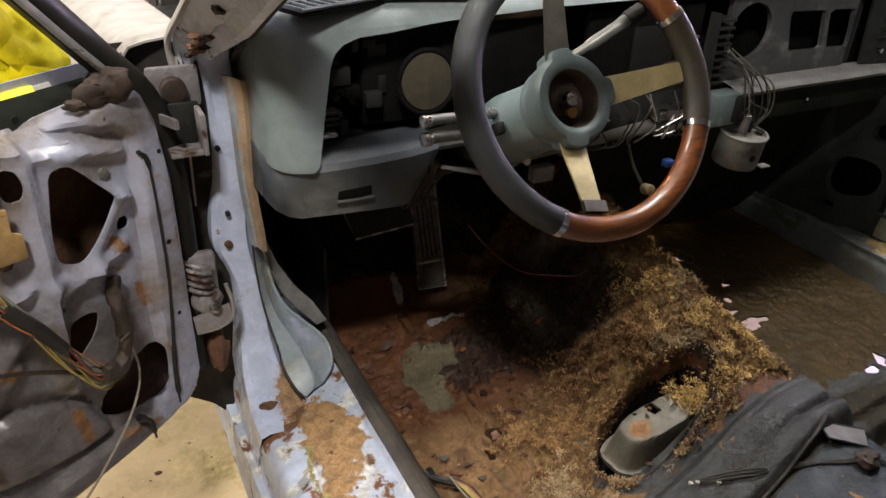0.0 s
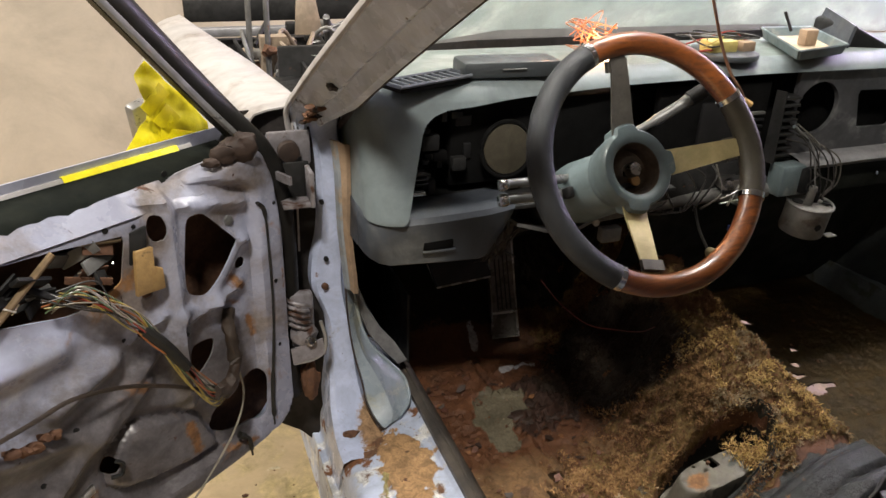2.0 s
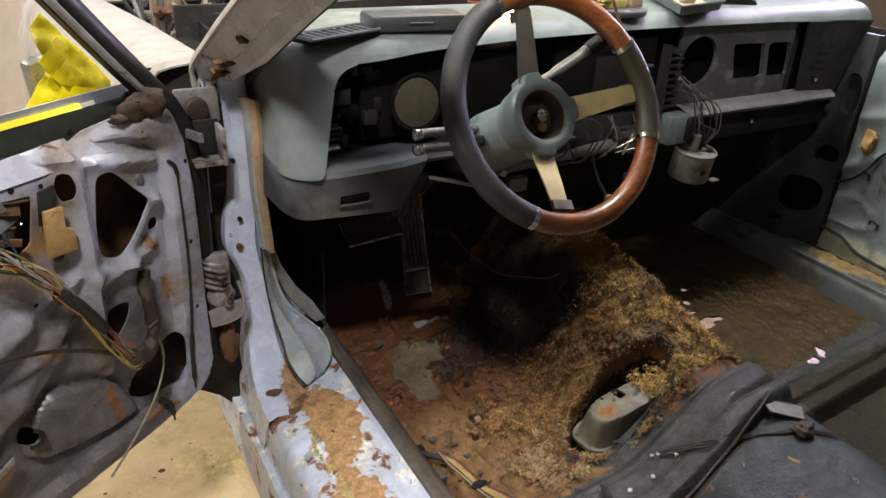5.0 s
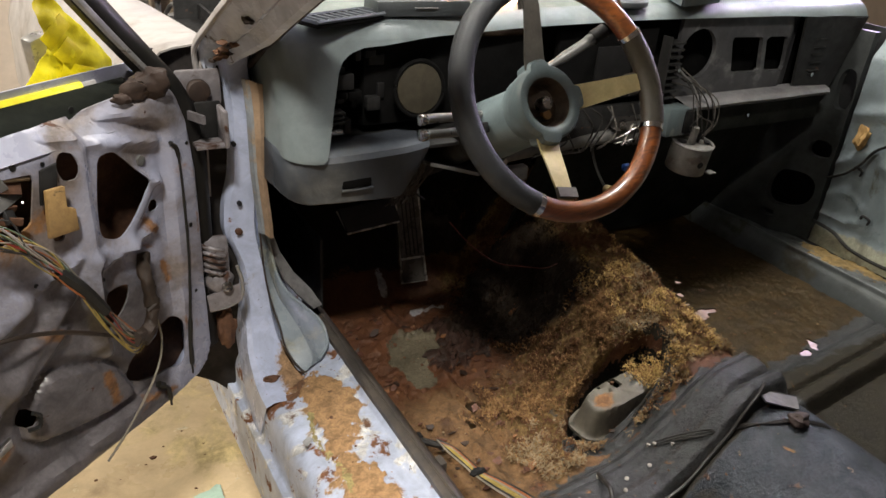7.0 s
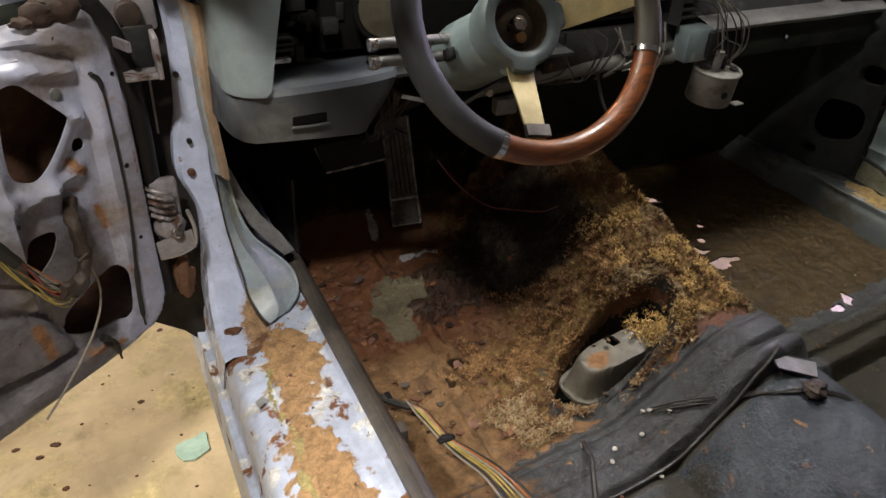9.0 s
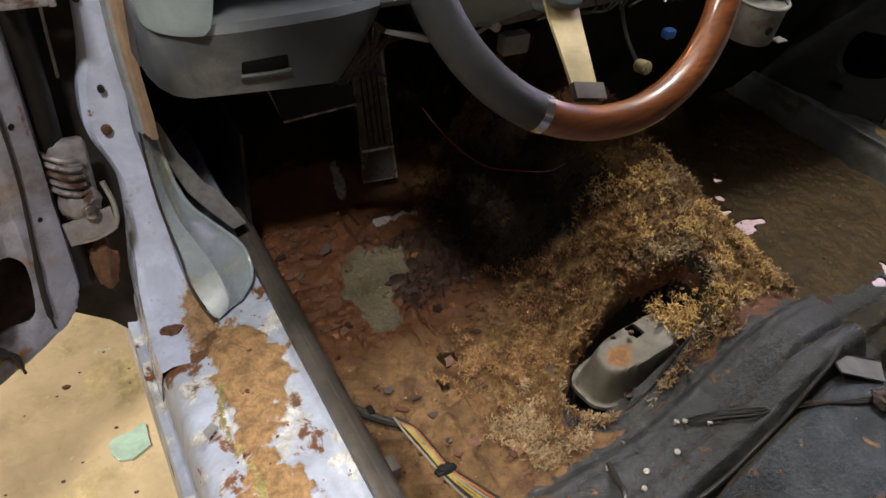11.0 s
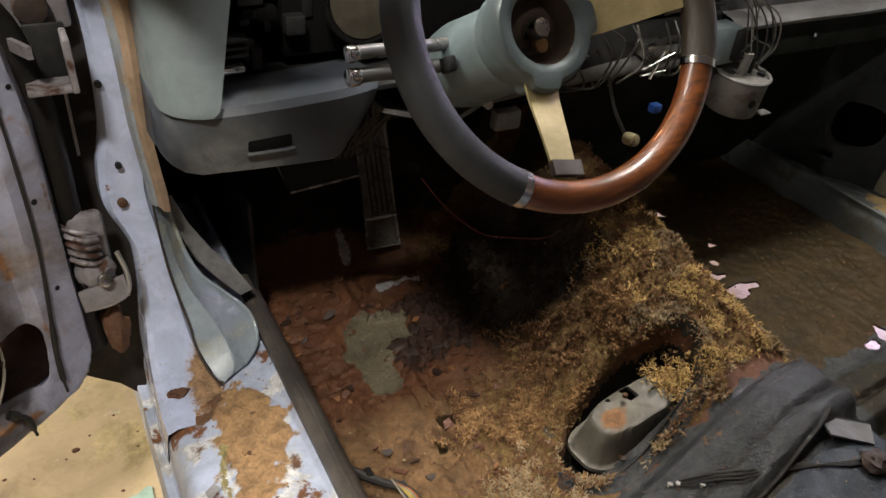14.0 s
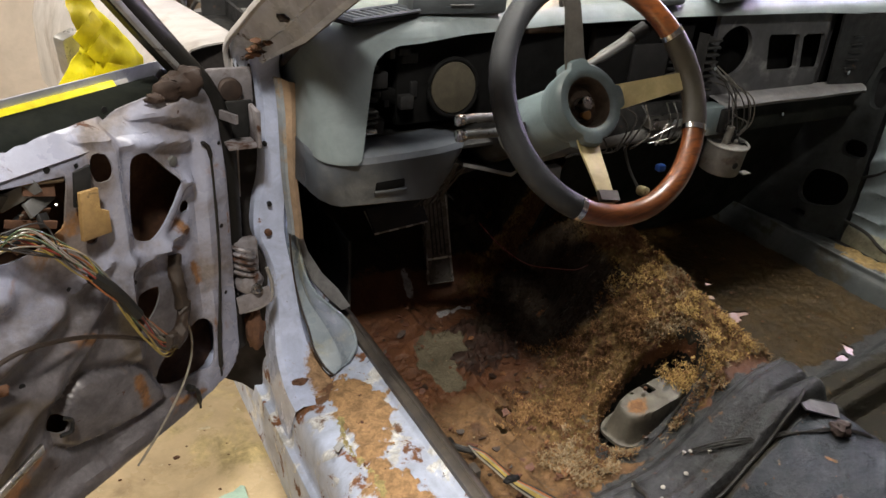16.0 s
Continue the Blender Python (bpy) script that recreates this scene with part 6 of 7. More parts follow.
def canister():
    c = thing("vacuum_canister", (1.145, 0.925, 0.69), "dull grey round metal canister hanging under the dash", "canister")
    ax = Vector((0.04, -0.10, 1)).normalized()
    o = Vector((1.150, 0.928, 0.740))
    part("drum", disc(o + ax * 0.010, ax, 0.043, 0.062, 40, None, 0.004), can_grey, c)
    part("rim", tube([o + ax * 0.042 + Vector((0.043 * math.cos(q * math.pi / 16), 0.043 * math.sin(q * math.pi / 16), 0.0043 * math.sin(q * math.pi / 16))) for q in range(32)], 0.003, 6, closed=True, n=1), can_grey, c)
    part("hole", disc(o + ax * 0.043 + Vector((0.027, -0.013, 0)), ax, 0.007, 0.003, 16), black_plastic, c)
    part("hole", disc(o + Vector((-0.006, -0.041, 0.004)), (0.0, -1, -0.1), 0.007, 0.006, 12), black_plastic, c)
    part("nozzle", tube([o + ax * 0.04 + Vector((-0.006, 0, 0)), o + ax * 0.078 + Vector((-0.008, 0, 0))], 0.008, 14, n=1), can_grey, c)
    part("nozzle", tube([o + ax * 0.04 + Vector((0.014, 0.004, 0)), o + ax * 0.066 + Vector((0.012, 0.004, 0))], 0.006, 12, n=1), dark_metal, c)
    part("tab", box((1.182, 0.888, 0.716), (1.206, 0.906, 0.719), 0.001), can_grey, c)
    part("top_patch", disc(o + ax * 0.0432 + Vector((-0.022, 0.012, 0)), ax, 0.011, 0.003, 16), dark_metal, c)


can_grey = material("can_grey", (0.22, 0.215, 0.20), (0.16, 0.155, 0.145), 14, 0.5, 0.25, 0.08, 90, [((0.14, 0.12, 0.1), 14, 0.62, 0.06, 0.6)])
canister()


w_dullred = wire_mat("dull_red_wire", (0.22, 0.035, 0.03))
socket_tan = material("tarnished_socket", (0.50, 0.43, 0.26), (0.36, 0.30, 0.17), 30, 0.35, 0.4, 0.05, 150)
w_dust = wire_mat("dusty_wire", (0.13, 0.12, 0.105))


def dash_wires():
    h = thing("dash_wiring", (1.0, 0.97, 0.79), "tangle of loose wires under the dash", "wiring")
    rnd = random.Random(31)
    for i in range(9):
        x = 1.10 + rnd.uniform(-0.02, 0.03)
        pts = [(x, 0.955, 0.925 + rnd.uniform(-0.02, 0.02)), (x + 0.03 + rnd.uniform(0, 0.03), 0.935, 0.895), (x + 0.06 + rnd.uniform(-0.02, 0.03), 0.925, 0.86 + rnd.uniform(-0.02, 0.02)), (x + 0.07 + rnd.uniform(-0.03, 0.02), 0.92, 0.82), (x + 0.085 + rnd.uniform(-0.03, 0.02), 0.925, 0.79 + rnd.uniform(-0.01, 0.02))]
        part("wire", tube(pts, 0.0015, 5), rnd.choice((w_black, w_black, w_dust, grey_metal)), h)
    for i in range(9):
        x = 0.80 + 0.03 * i + rnd.uniform(-0.02, 0.02)
        pts = [(x, 0.96, 0.87), (x + rnd.uniform(-0.03, 0.03), 0.94, 0.83 + rnd.uniform(-0.02, 0.02)), (x + rnd.uniform(-0.05, 0.05), 0.945, 0.79), (x + rnd.uniform(-0.05, 0.05), 0.99, 0.775)]
        part("wire", tube(pts, 0.0018, 5), rnd.choice((w_black, w_black, w_dust, w_black, w_black)), h)
    for i in range(10):
        x = 0.53 + rnd.uniform(-0.03, 0.04)
        pts = [(x, 1.0, 0.86), (x + rnd.uniform(-0.02, 0.02), 0.98, 0.80), (x + rnd.uniform(-0.03, 0.03), 1.02, 0.73), (x + rnd.uniform(-0.02, 0.05), 1.08, 0.67)]
        part("wire", tube(pts, 0.0022, 5), w_black, h)
    for a, b in (((0.93, 0.93, 0.812), (0.983, 0.925, 0.835)), ((0.945, 0.925, 0.798), (0.968, 0.93, 0.838)), ((0.935, 0.935, 0.80), (0.978, 0.93, 0.806))):
        part("bright_strip", tube([a, b], 0.0035, 8, n=1, flat=0.4), steel, h, "bright bent steel strip")
    part("hanging_bracket", box((0.672, 0.915, 0.760), (0.712, 0.935, 0.788), 0.004), grey_metal, h, "dull bracket under the column")
    part("plug", box((0.960, 0.915, 0.742), (0.978, 0.93, 0.756), 0.003), w_blue, h, "blue plastic plug")
    part("bulb_socket", disc((0.910, 0.900, 0.716), (0.0, -1, 0.2), 0.010, 0.022, 16, None, 0.003), socket_tan, h, "tarnished pale bulb socket")
    part("socket_lead", tube([(0.910, 0.912, 0.716), (0.912, 0.95, 0.745), (0.92, 0.99, 0.79)], 0.003, 6), w_black, h)
    r = thing("loose_red_wire", (0.7, 0.93, 0.55), "thin red wire trailing onto the tunnel", "wire")
    part("strand", tube([(0.64, 1.06, 0.62), (0.655, 1.0, 0.595), (0.685, 0.945, 0.575), (0.735, 0.925, 0.565), (0.80, 0.93, 0.545), (0.85, 0.95, 0.535)], 0.0009, 6), w_dullred, r)
    a = thing("aerial_lead", (0.93, 0.96, 0.99), "dark lead standing up from the dash", "wire")
    part("strand", tube([(0.965, 0.955, 0.985), (0.945, 0.95, 1.01), (0.92, 0.955, 1.04), (0.895, 0.96, 1.085), (0.865, 0.95, 1.13), (0.835, 0.94, 1.18)], 0.0028, 7), rust_mat, a)
    part("end", tube([(0.955, 0.952, 0.993), (0.975, 0.952, 0.983)], 0.006, 8, n=1), tan_card, a)


dash_wires()


def dash_top_things():
    b = thing("dark_case", (0.49, 1.0, 1.055), "long dark grey plastic case lying on the dash", "case")
    m = Matrix.Translation((0.497, 0.985, 1.072)) @ Euler((0, 0, radians(-4))).to_matrix().to_4x4()
    part("shell", box((-0.082, -0.032, -0.018), (0.082, 0.032, 0.008), 0.006, m), slate, b)
    part("seam", box((-0.02, -0.0365, -0.004), (0.02, -0.034, -0.002), 0.0005, m), grey_metal, b)
    t = thing("trim_tray", (1.19, 1.05, 1.055), "upturned blue-grey plastic trim tray with tan inside", "tray")
    out = [Vector((1.055, 0.945, 1.062)), Vector((1.185, 0.975, 1.062)), Vector((1.265, 1.135, 1.062)), Vector((1.16, 1.145, 1.062))]
    c = sum(out, Vector()) / 4
    part("bottom", loft([[out[0], out[1]], [out[3], out[2]]], thick=0.003), tray_tan, t)
    rows = []
    for p in out + out[:1]:
        rows.append([p, p + Vector((0, 0, 0.018)) + (p - c) * 0.10, p + Vector((0, 0, 0.020)) + (p - c) * 0.16])
    part("rim", loft(rows, thick=0.003), teal_plastic, t)
    part("side_wing", loft([[out[1] + Vector((0.01, 0, 0.01)), out[1] + Vector((0.02, 0.0, 0.05))], [out[2] + Vector((0.01, 0, 0.01)), out[2] + Vector((0.03, 0, 0.06))]], thick=0.006), dash_lower, t)
    part("block", box((1.150, 1.03, 1.066), (1.180, 1.05, 1.096), 0.002), tan_trim, t, "small brown block")
    part("peg", tube([(1.14, 1.06, 1.09), (1.125, 1.07, 1.125)], 0.003, 6, n=1), black_plastic, t)
    y = thing("relay_plate", (0.95, 1.03, 1.055), "round dark plate of yellow plastic parts and wires", "car part")
    part("plate", disc((0.952, 1.02, 1.062), (0, 0, 1), 0.062, 0.012, 28, None, 0.004), slate, y)
    part("yellow_block", box((0.905, 1.0, 1.067), (0.965, 1.035, 1.088), 0.004), y_block, y)
    part("yellow_block", box((0.955, 1.03, 1.067), (1.005, 1.055, 1.084), 0.004), y_block, y)
    part("brown_block", box((0.975, 1.0, 1.067), (1.005, 1.02, 1.085), 0.003), tan_trim, y)
    rnd = random.Random(2)
    for i in range(10):
        p = [(rnd.uniform(0.86, 1.02), rnd.uniform(0.99, 1.08), 1.072 + rnd.uniform(0, 0.025)) for _ in range(4)]
        part("wire", tube(p, 0.0016, 5), rnd.choice((w_red, w_orange, w_black, w_black, w_yellow)), y)
    s = thing("black_wedge", (1.33, 1.10, 1.055), "black wedge-shaped plastic cover on the dash", "car part")
    part("wedge", prism([(0, 0), (0.12, 0.0), (0.115, 0.012), (0.02, 0.055), (0.0, 0.05)], Matrix.Translation((1.275, 1.14, 1.053)) @ Euler((radians(90), 0, radians(-18))).to_matrix().to_4x4(), 0, 0.09, 0.006), black_plastic, s)
    lamp = thing("work_lamp", (0.70, 1.05, 1.055), "small glowing orange work lamp in a wire cage on the dash", "lamp")
    part("bulb", disc((0.705, 1.05, 1.066), (0.2, -1, 0), 0.012, 0.06, 16, None, 0.005), glow_material("lamp_glow", (1.0, 0.62, 0.38), 14.0), lamp, "glowing lamp tube")
    for i in range(14):
        a = rnd.uniform(0, 6.28)
        p = [(0.70 + rnd.uniform(-0.05, 0.05), 1.05 + rnd.uniform(-0.06, 0.08), 1.058 + rnd.uniform(0.0, 0.07)) for _ in range(4)]
        part("cage_wire", tube(p, 0.0010, 5), w_orange, lamp)
    data = bpy.data.lights.new("work_lamp_light", "POINT")
    data.energy, data.color, data.shadow_soft_size = 1.1, (1.0, 0.45, 0.2), 0.02
    ob = new("work_lamp_light", data)
    ob.location = (0.70, 1.05, 1.10)


slate = material("slate_plastic", (0.040, 0.047, 0.051), (0.030, 0.035, 0.038), 8, 0.45, 0.0, 0.08, 200)
tray_tan = material("tray_tan", (0.45, 0.36, 0.25), (0.36, 0.28, 0.19), 16, 0.7, 0.0, 0.1, 120)
y_block = material("yellow_block", (0.55, 0.46, 0.16), (0.46, 0.38, 0.12), 14, 0.5, 0.0, 0.05, 150)
dash_top_things()


# ---- on the floor ----
def shifter_plate():
    s = thing("gear_mount", (0.79, 0.665, 0.37), "dirty grey pressed gear-shift mounting plate with square hole", "bracket")
    ca, sa = math.cos(radians(6)), math.sin(radians(6))

    def place(u, v):
        w = 0.042 - 0.010 * ramp(u, -0.02, -0.10)
        e = (np.abs(u / 0.094) ** 4 + np.abs(v / w) ** 4) ** 0.25
        z = 0.366 + 0.050 * ramp(e, 1.0, 0.70) + 0.08 * u + 0.006 * bell(np.hypot(u + 0.005, v - 0.012), 0.022) + 0.005 * ramp(u, 0.03, 0.06) * ramp(e, 0.9, 0.7)
        z = z + fractal(u, v, 40, 3, 2.0) * 0.0015
        return np.stack([0.794 + ca * u - sa * v, 0.664 + sa * u + ca * v, z + 0.004], -1)

    def rect(cx, cy, w, h):
        return [(cx - w, cy - h), (cx + w, cy - h * 0.8), (cx + w, cy + h), (cx - w * 0.9, cy + h)]

    out = [(0.095 * math.copysign(abs(math.cos(q)) ** 0.6, math.cos(q)), 0.045 * math.copysign(abs(math.sin(q)) ** 0.6, math.sin(q))) for q in np.linspace(0, 2 * math.pi, 40, endpoint=False)]
    circ = [(-0.026 + 0.0045 * math.cos(q), 0.024 + 0.004 * math.sin(q)) for q in np.linspace(0, 2 * math.pi, 12, endpoint=False)]
    sheet("plate", np.arange(-0.108, 0.109, 0.003), np.arange(-0.060, 0.061, 0.003), place, [rect(0.008, 0.016, 0.011, 0.013), circ], out, 0.006, (0, 0, -1), mount_mat, s, "", {"stain": lambda x, y, z: 0.9 * bell(np.hypot((x - 0.752) / 0.028, (y - 0.655) / 0.020), 1.0)})
    part("bolt", disc((0.783, 0.672, 0.436), (0, 0, 1), 0.004, 0.006, 8, None, 0.001), rust_mat, s)

    # cracked edge of the panel below it
    def rim(q, r, dz):
        x, y = 0.79 + 0.128 * r * math.cos(q), 0.668 + 0.20 * 0.128 * r * math.cos(q) + 0.070 * r * math.sin(q)
        return Vector((x, y, fz(x, y) + dz))

    part("crack", tube([rim(radians(-48), 0.95, 0.002), rim(radians(-62), 0.90, 0.002), rim(radians(-80), 0.82, 0.003), rim(radians(-100), 0.88, 0.002), rim(radians(-118), 0.96, 0.002)], 0.003, 6, radii=[0.005, 0.002, 0.0035, 0.0016, 0.001]), black_rubber, s)
    # torn dark lining curling along the far side of the opening
    qs = [radians(-50 + 95 * k / 22) for k in range(23)]
    part("torn_lining", loft([[rim(q, 0.99, -0.002) + Vector((0, 0, -0.03)), rim(q, 0.97 + 0.02 * math.sin(k * 1.3), 0.002), rim(q, 1.05 + 0.01 * math.sin(k * 2.1), 0.006)] for k, q in enumerate(qs)], thick=0.002), well_lining, s, "dark torn lining round the opening")


well_lining = material("well_lining", (0.030, 0.028, 0.018), (0.014, 0.013, 0.010), 30, 0.6, 0.0, 0.3, 120, [((0.10, 0.085, 0.035), 25, 0.62, 0.05, 0.9)])


def fz(x, y):
    return float(floor_height(x, y))


mount_mat = material("dirty_mount", (0.15, 0.135, 0.105), (0.095, 0.085, 0.068), 12, 0.55, 0.1, 0.15, 110, [((0.27, 0.13, 0.05), 22, 0.5, 0.16, 0.8, "stain"), ((0.05, 0.05, 0.04), 20, 0.64, 0.05, 0.6)])
shifter_plate()


def floor_bits():
    b = thing("seat_bracket", (1.0, 0.47, fz(1.0, 0.47)), "folded grey sheet metal bracket on the tunnel", "bracket")
    z = fz(0.99, 0.475) + 0.004
    part("plate", loft([[(0.943, 0.492, z + 0.016), (1.008, 0.455, z + 0.004)], [(0.933, 0.462, z + 0.014), (0.988, 0.432, z)]], thick=0.003), grey_metal, b)
    part("flange", loft([[(0.943, 0.492, z + 0.016), (1.008, 0.455, z + 0.004)], [(0.946, 0.500, z - 0.012), (1.012, 0.463, z - 0.02)]], thick=0.003), dark_metal, b)
    h = thing("floor_wiring", (0.42, 0.66, fz(0.42, 0.66)), "taped wiring loom fanning into coloured wires on the floor", "wiring")
    part("loom", tube([(0.355, 0.80, 0.440), (0.368, 0.77, 0.425), (0.385, 0.735, 0.412), (0.415, 0.705, 0.405), (0.437, 0.69, 0.403)], 0.0058, 8), w_black, h, "black taped wire loom")
    rnd = random.Random(12)
    for i, mt in enumerate((w_white, w_black, w_yellow, w_yellow, w_white, w_orange, w_black)):
        o = (i - 3) * 0.0026
        part("wire", tube([(0.425, 0.70, 0.405 + abs(o)), (0.437 + o, 0.675, 0.408), (0.441 + o, 0.64, 0.412), (0.445 + o, 0.60, 0.417), (0.455 + o * 1.6, 0.56, 0.425), (0.475 + o * 2, 0.51, 0.425), (0.50 + o * 3, 0.45, 0.40)], 0.0015, 6), mt, h)
    part("tie", lump((0.445, 0.602, 0.418), 0.011, (1.2, 0.7, 0.6), 0.3, 2.0), black_plastic, h, "black cable clip")
    part("tie", box((0.398, 0.715, 0.40), (0.408, 0.73, 0.415), 0.003), black_plastic, h)
    # Dark strip standing for the shade in the cross member's back seam.
    c = thing("rear_seam_strip", (0.85, 0.46, fz(0.85, 0.46)), "thin black strip for the shaded seam along the cross member's back edge", "cable")
    part("strand", tube([(x, y, fz(x, y) + 0.003) for x, y in ((0.955, 0.488), (0.93, 0.478), (0.90, 0.472), (0.86, 0.464), (0.82, 0.459), (0.77, 0.455), (0.72, 0.452), (0.66, 0.446), (0.58, 0.44))], 0.0034, 8), w_black, c)
    w = thing("thin_leads", (0.82, 0.48, fz(0.82, 0.48)), "thin dusty black leads across the rear floor", "cable")
    for k in range(3):
        part("strand", tube([(x, y + 0.006 * k * math.sin(x * 30), fz(x, y) + 0.004) for x, y in ((0.765, 0.535), (0.80, 0.515), (0.83, 0.49 - 0.004 * k), (0.87, 0.465), (0.92, 0.435 - 0.006 * k), (0.96, 0.415), (1.0, 0.39))], 0.0014, 5), w_black, w)
    part("plug", lump((0.955, 0.41, fz(0.955, 0.41) + 0.01), 0.016, (1.2, 1, 0.7), 0.5, 3.0), grease, w)
    st = thing("bent_lead", (0.64, 0.52, fz(0.64, 0.52)), "stiff dark cable end standing off the floor", "cable")
    part("strand", tube([(0.645, 0.535, fz(0.645, 0.535) + 0.006), (0.632, 0.51, fz(0.632, 0.51) + 0.014), (0.615, 0.48, 0.42), (0.60, 0.45, 0.41), (0.58, 0.41, 0.395)], 0.004, 7), w_black, st)
    # small white nylon fasteners and screws
    made = None
    for i, (x, y) in enumerate(((0.784, 0.512), (0.746, 0.453), (0.733, 0.508), (0.700, 0.494), (0.682, 0.506), (0.718, 0.459), (0.756, 0.539), (0.643, 0.536), (0.728, 0.448), (0.69, 0.46), (0.665, 0.49), (0.71, 0.44))[::2] + ((0.764, 0.532), (0.641, 0.531))):
        z = fz(x, y)
        if made is None:
            f = thing("fastener", (x, y, z + 0.002), "loose white nylon fastener on the floor", "fastener", "fasteners on the floor")
            part("head", disc((x, y, z + 0.004), (0.2, 0.1, 1), 0.0040, 0.0022, 14, None, 0.001), white_bit, f)
            part("stem", disc((x, y, z + 0.002), (0.2, 0.1, 1), 0.0018, 0.007, 8), white_bit, f)
            made = f
        else:
            copy_thing(made, pose(x, y, z + 0.002, (i * 37) % 60 - 30, (i * 53) % 50 - 25, i * 40))
    # flakes of rust and dirt
    V, F, MI = [], [], []
    rnd = random.Random(77)
    for i in range(1500):
        x, y = rnd.uniform(0.39, 1.08) if i % 9 else rnd.uniform(1.1, 1.45), rnd.uniform(0.35, 1.22)
        if y < 0.60 and rnd.random() < 0.85:
            continue
        s = rnd.uniform(0.0008, 0.0030) * (2.0 if rnd.random() < 0.08 else 1)
        z = fz(x, y) + 0.003
        q = rnd.uniform(0, 6.28)
        k = len(V)
        tz = rnd.uniform(-0.3, 0.6) * s
        for a in range(4):
            V.append((x + s * math.cos(q + a * 1.57) * rnd.uniform(0.5, 1.3), y + s * math.sin(q + a * 1.57), z + (tz if a < 2 else 0)))
        V.append((x, y, z + s * 0.9))
        F += [(k, k + 1, k + 4), (k + 1, k + 2, k + 4), (k + 2, k + 3, k + 4), (k + 3, k, k + 4)]
        mi = 0 if rnd.random() < 0.6 else (1 if rnd.random() < 0.9 else 2)
        MI += [mi] * 4
    me = bpy.data.meshes.new("rust_flakes")
    me.from_pydata(V, [], F)
    ob = link_mesh("rust_flakes", me, [rust_mat, jute_dark, jute_grey], None, "", False)
    me.polygons.foreach_set("material_index", MI)
    tagged(ob, "crumbs of rust and dirt on the floor", "debris", kind="stuff")
    # curled plates of flaking rust on the driver's floor
    V, F, MI = [], [], []
    for i in range(300):
        x, y = rnd.uniform(0.40, 0.80), rnd.uniform(0.60, 1.18)
        if noise.noise(Vector((x * 9, y * 9, 1.0))) < -0.05 or jute_amount(np.array(x), np.array(y)) > 0.6 or poly_distance(np.array([x]), np.array([y]), BARE)[0][0] < 0.004:
            continue
        n, s, q = rnd.randint(5, 8), rnd.uniform(0.0025, 0.008), rnd.uniform(0, 6.28)
        tx, ty = rnd.uniform(-0.5, 0.5), rnd.uniform(-0.5, 0.5)
        z = fz(x, y) + rnd.uniform(0.003, 0.007)
        k = len(V)
        ring = []
        for a in range(n):
            r = s * rnd.uniform(0.45, 1.25)
            dx, dy = r * math.cos(q + a * 6.283 / n) * 1.5, r * math.sin(q + a * 6.283 / n)
            ring.append((x + dx, y + dy, z + tx * dx + ty * dy + 6 * (dx * dx + dy * dy)))
        V += ring + [(a, b, c - 0.0022) for a, b, c in ring]
        F.append(tuple(range(k, k + n)))
        F += [(k + a, k + n + a, k + n + (a + 1) % n, k + (a + 1) % n) for a in range(n)]
        mi = rnd.choice((0, 0, 0, 1, 1, 2))
        MI += [mi] * (n + 1)
    me = bpy.data.meshes.new("rust_scale")
    me.from_pydata(V, [], F)
    ob = link_mesh("rust_scale", me, [scale_a, scale_b, scale_c, tan_card], None, "", False)
    me.polygons.foreach_set("material_index", MI)
    tagged(ob, "curled flakes of rust scale on the floor", "rust scale", kind="stuff")
    # crumbs of caked dirt on the sill
    V, F, MI = [], [], []
    for i in range(2200):
        y = rnd.uniform(0.30, 0.92)
        x = rnd.gauss(0.288 - 0.02 * (y < 0.72), 0.016) if rnd.random() < 0.94 else rnd.uniform(0.225, 0.335)
        if not 0.2 < x < 0.336 or noise.noise(Vector((x * 30, y * 14, 4.0))) < -0.12:
            continue
        s, z, q = rnd.uniform(0.001, 0.0042), 0.4435 + 0.06 * (x - 0.25) + rnd.uniform(0, 0.004), rnd.uniform(0, 6.28)
        k = len(V)
        for a in range(4):
            V.append((x + s * math.cos(q + a * 1.57) * rnd.uniform(0.6, 1.4), y + s * math.sin(q + a * 1.57) * rnd.uniform(0.6, 1.6), z - 0.001))
        V.append((x, y, z + s * 0.7))
        F += [(k, k + 1, k + 4), (k + 1, k + 2, k + 4), (k + 2, k + 3, k + 4), (k + 3, k, k + 4)]
        MI += [0 if rnd.random() < 0.75 else 1] * 4
    me = bpy.data.meshes.new("sill_dirt")
    me.from_pydata(V, [], F)
    ob = link_mesh("sill_dirt", me, [sill_dirt, rust_mat], None, "", False)
    me.polygons.foreach_set("material_index", MI)
    tagged(ob, "crumbs of tan caked dirt on the sill", "dirt", kind="stuff")
    # broken corroded channel on the driver's floor
    ch = bmesh.new()
    for i in range(34):
        f = rnd.random()
        a, b2 = ((0.555, 0.962), (0.70, 0.955)) if i % 3 == 0 else (((0.56, 0.935), (0.69, 0.925)) if i % 3 == 1 else ((0.60, 1.0), (0.665, 0.95)))
        x, y = a[0] + (b2[0] - a[0]) * f + rnd.gauss(0, 0.006), a[1] + (b2[1] - a[1]) * f + rnd.gauss(0, 0.008)
        lump((x, y, fz(x, y) + 0.002), rnd.uniform(0.005, 0.013), (rnd.uniform(0.8, 1.8), rnd.uniform(0.7, 1.3), rnd.uniform(0.4, 0.8)), 0.6, i * 1.7, ch, 2)
    tagged(part("corroded_channel", ch, scale_b, car), "broken dark corroded floor channel", kind="stuff")
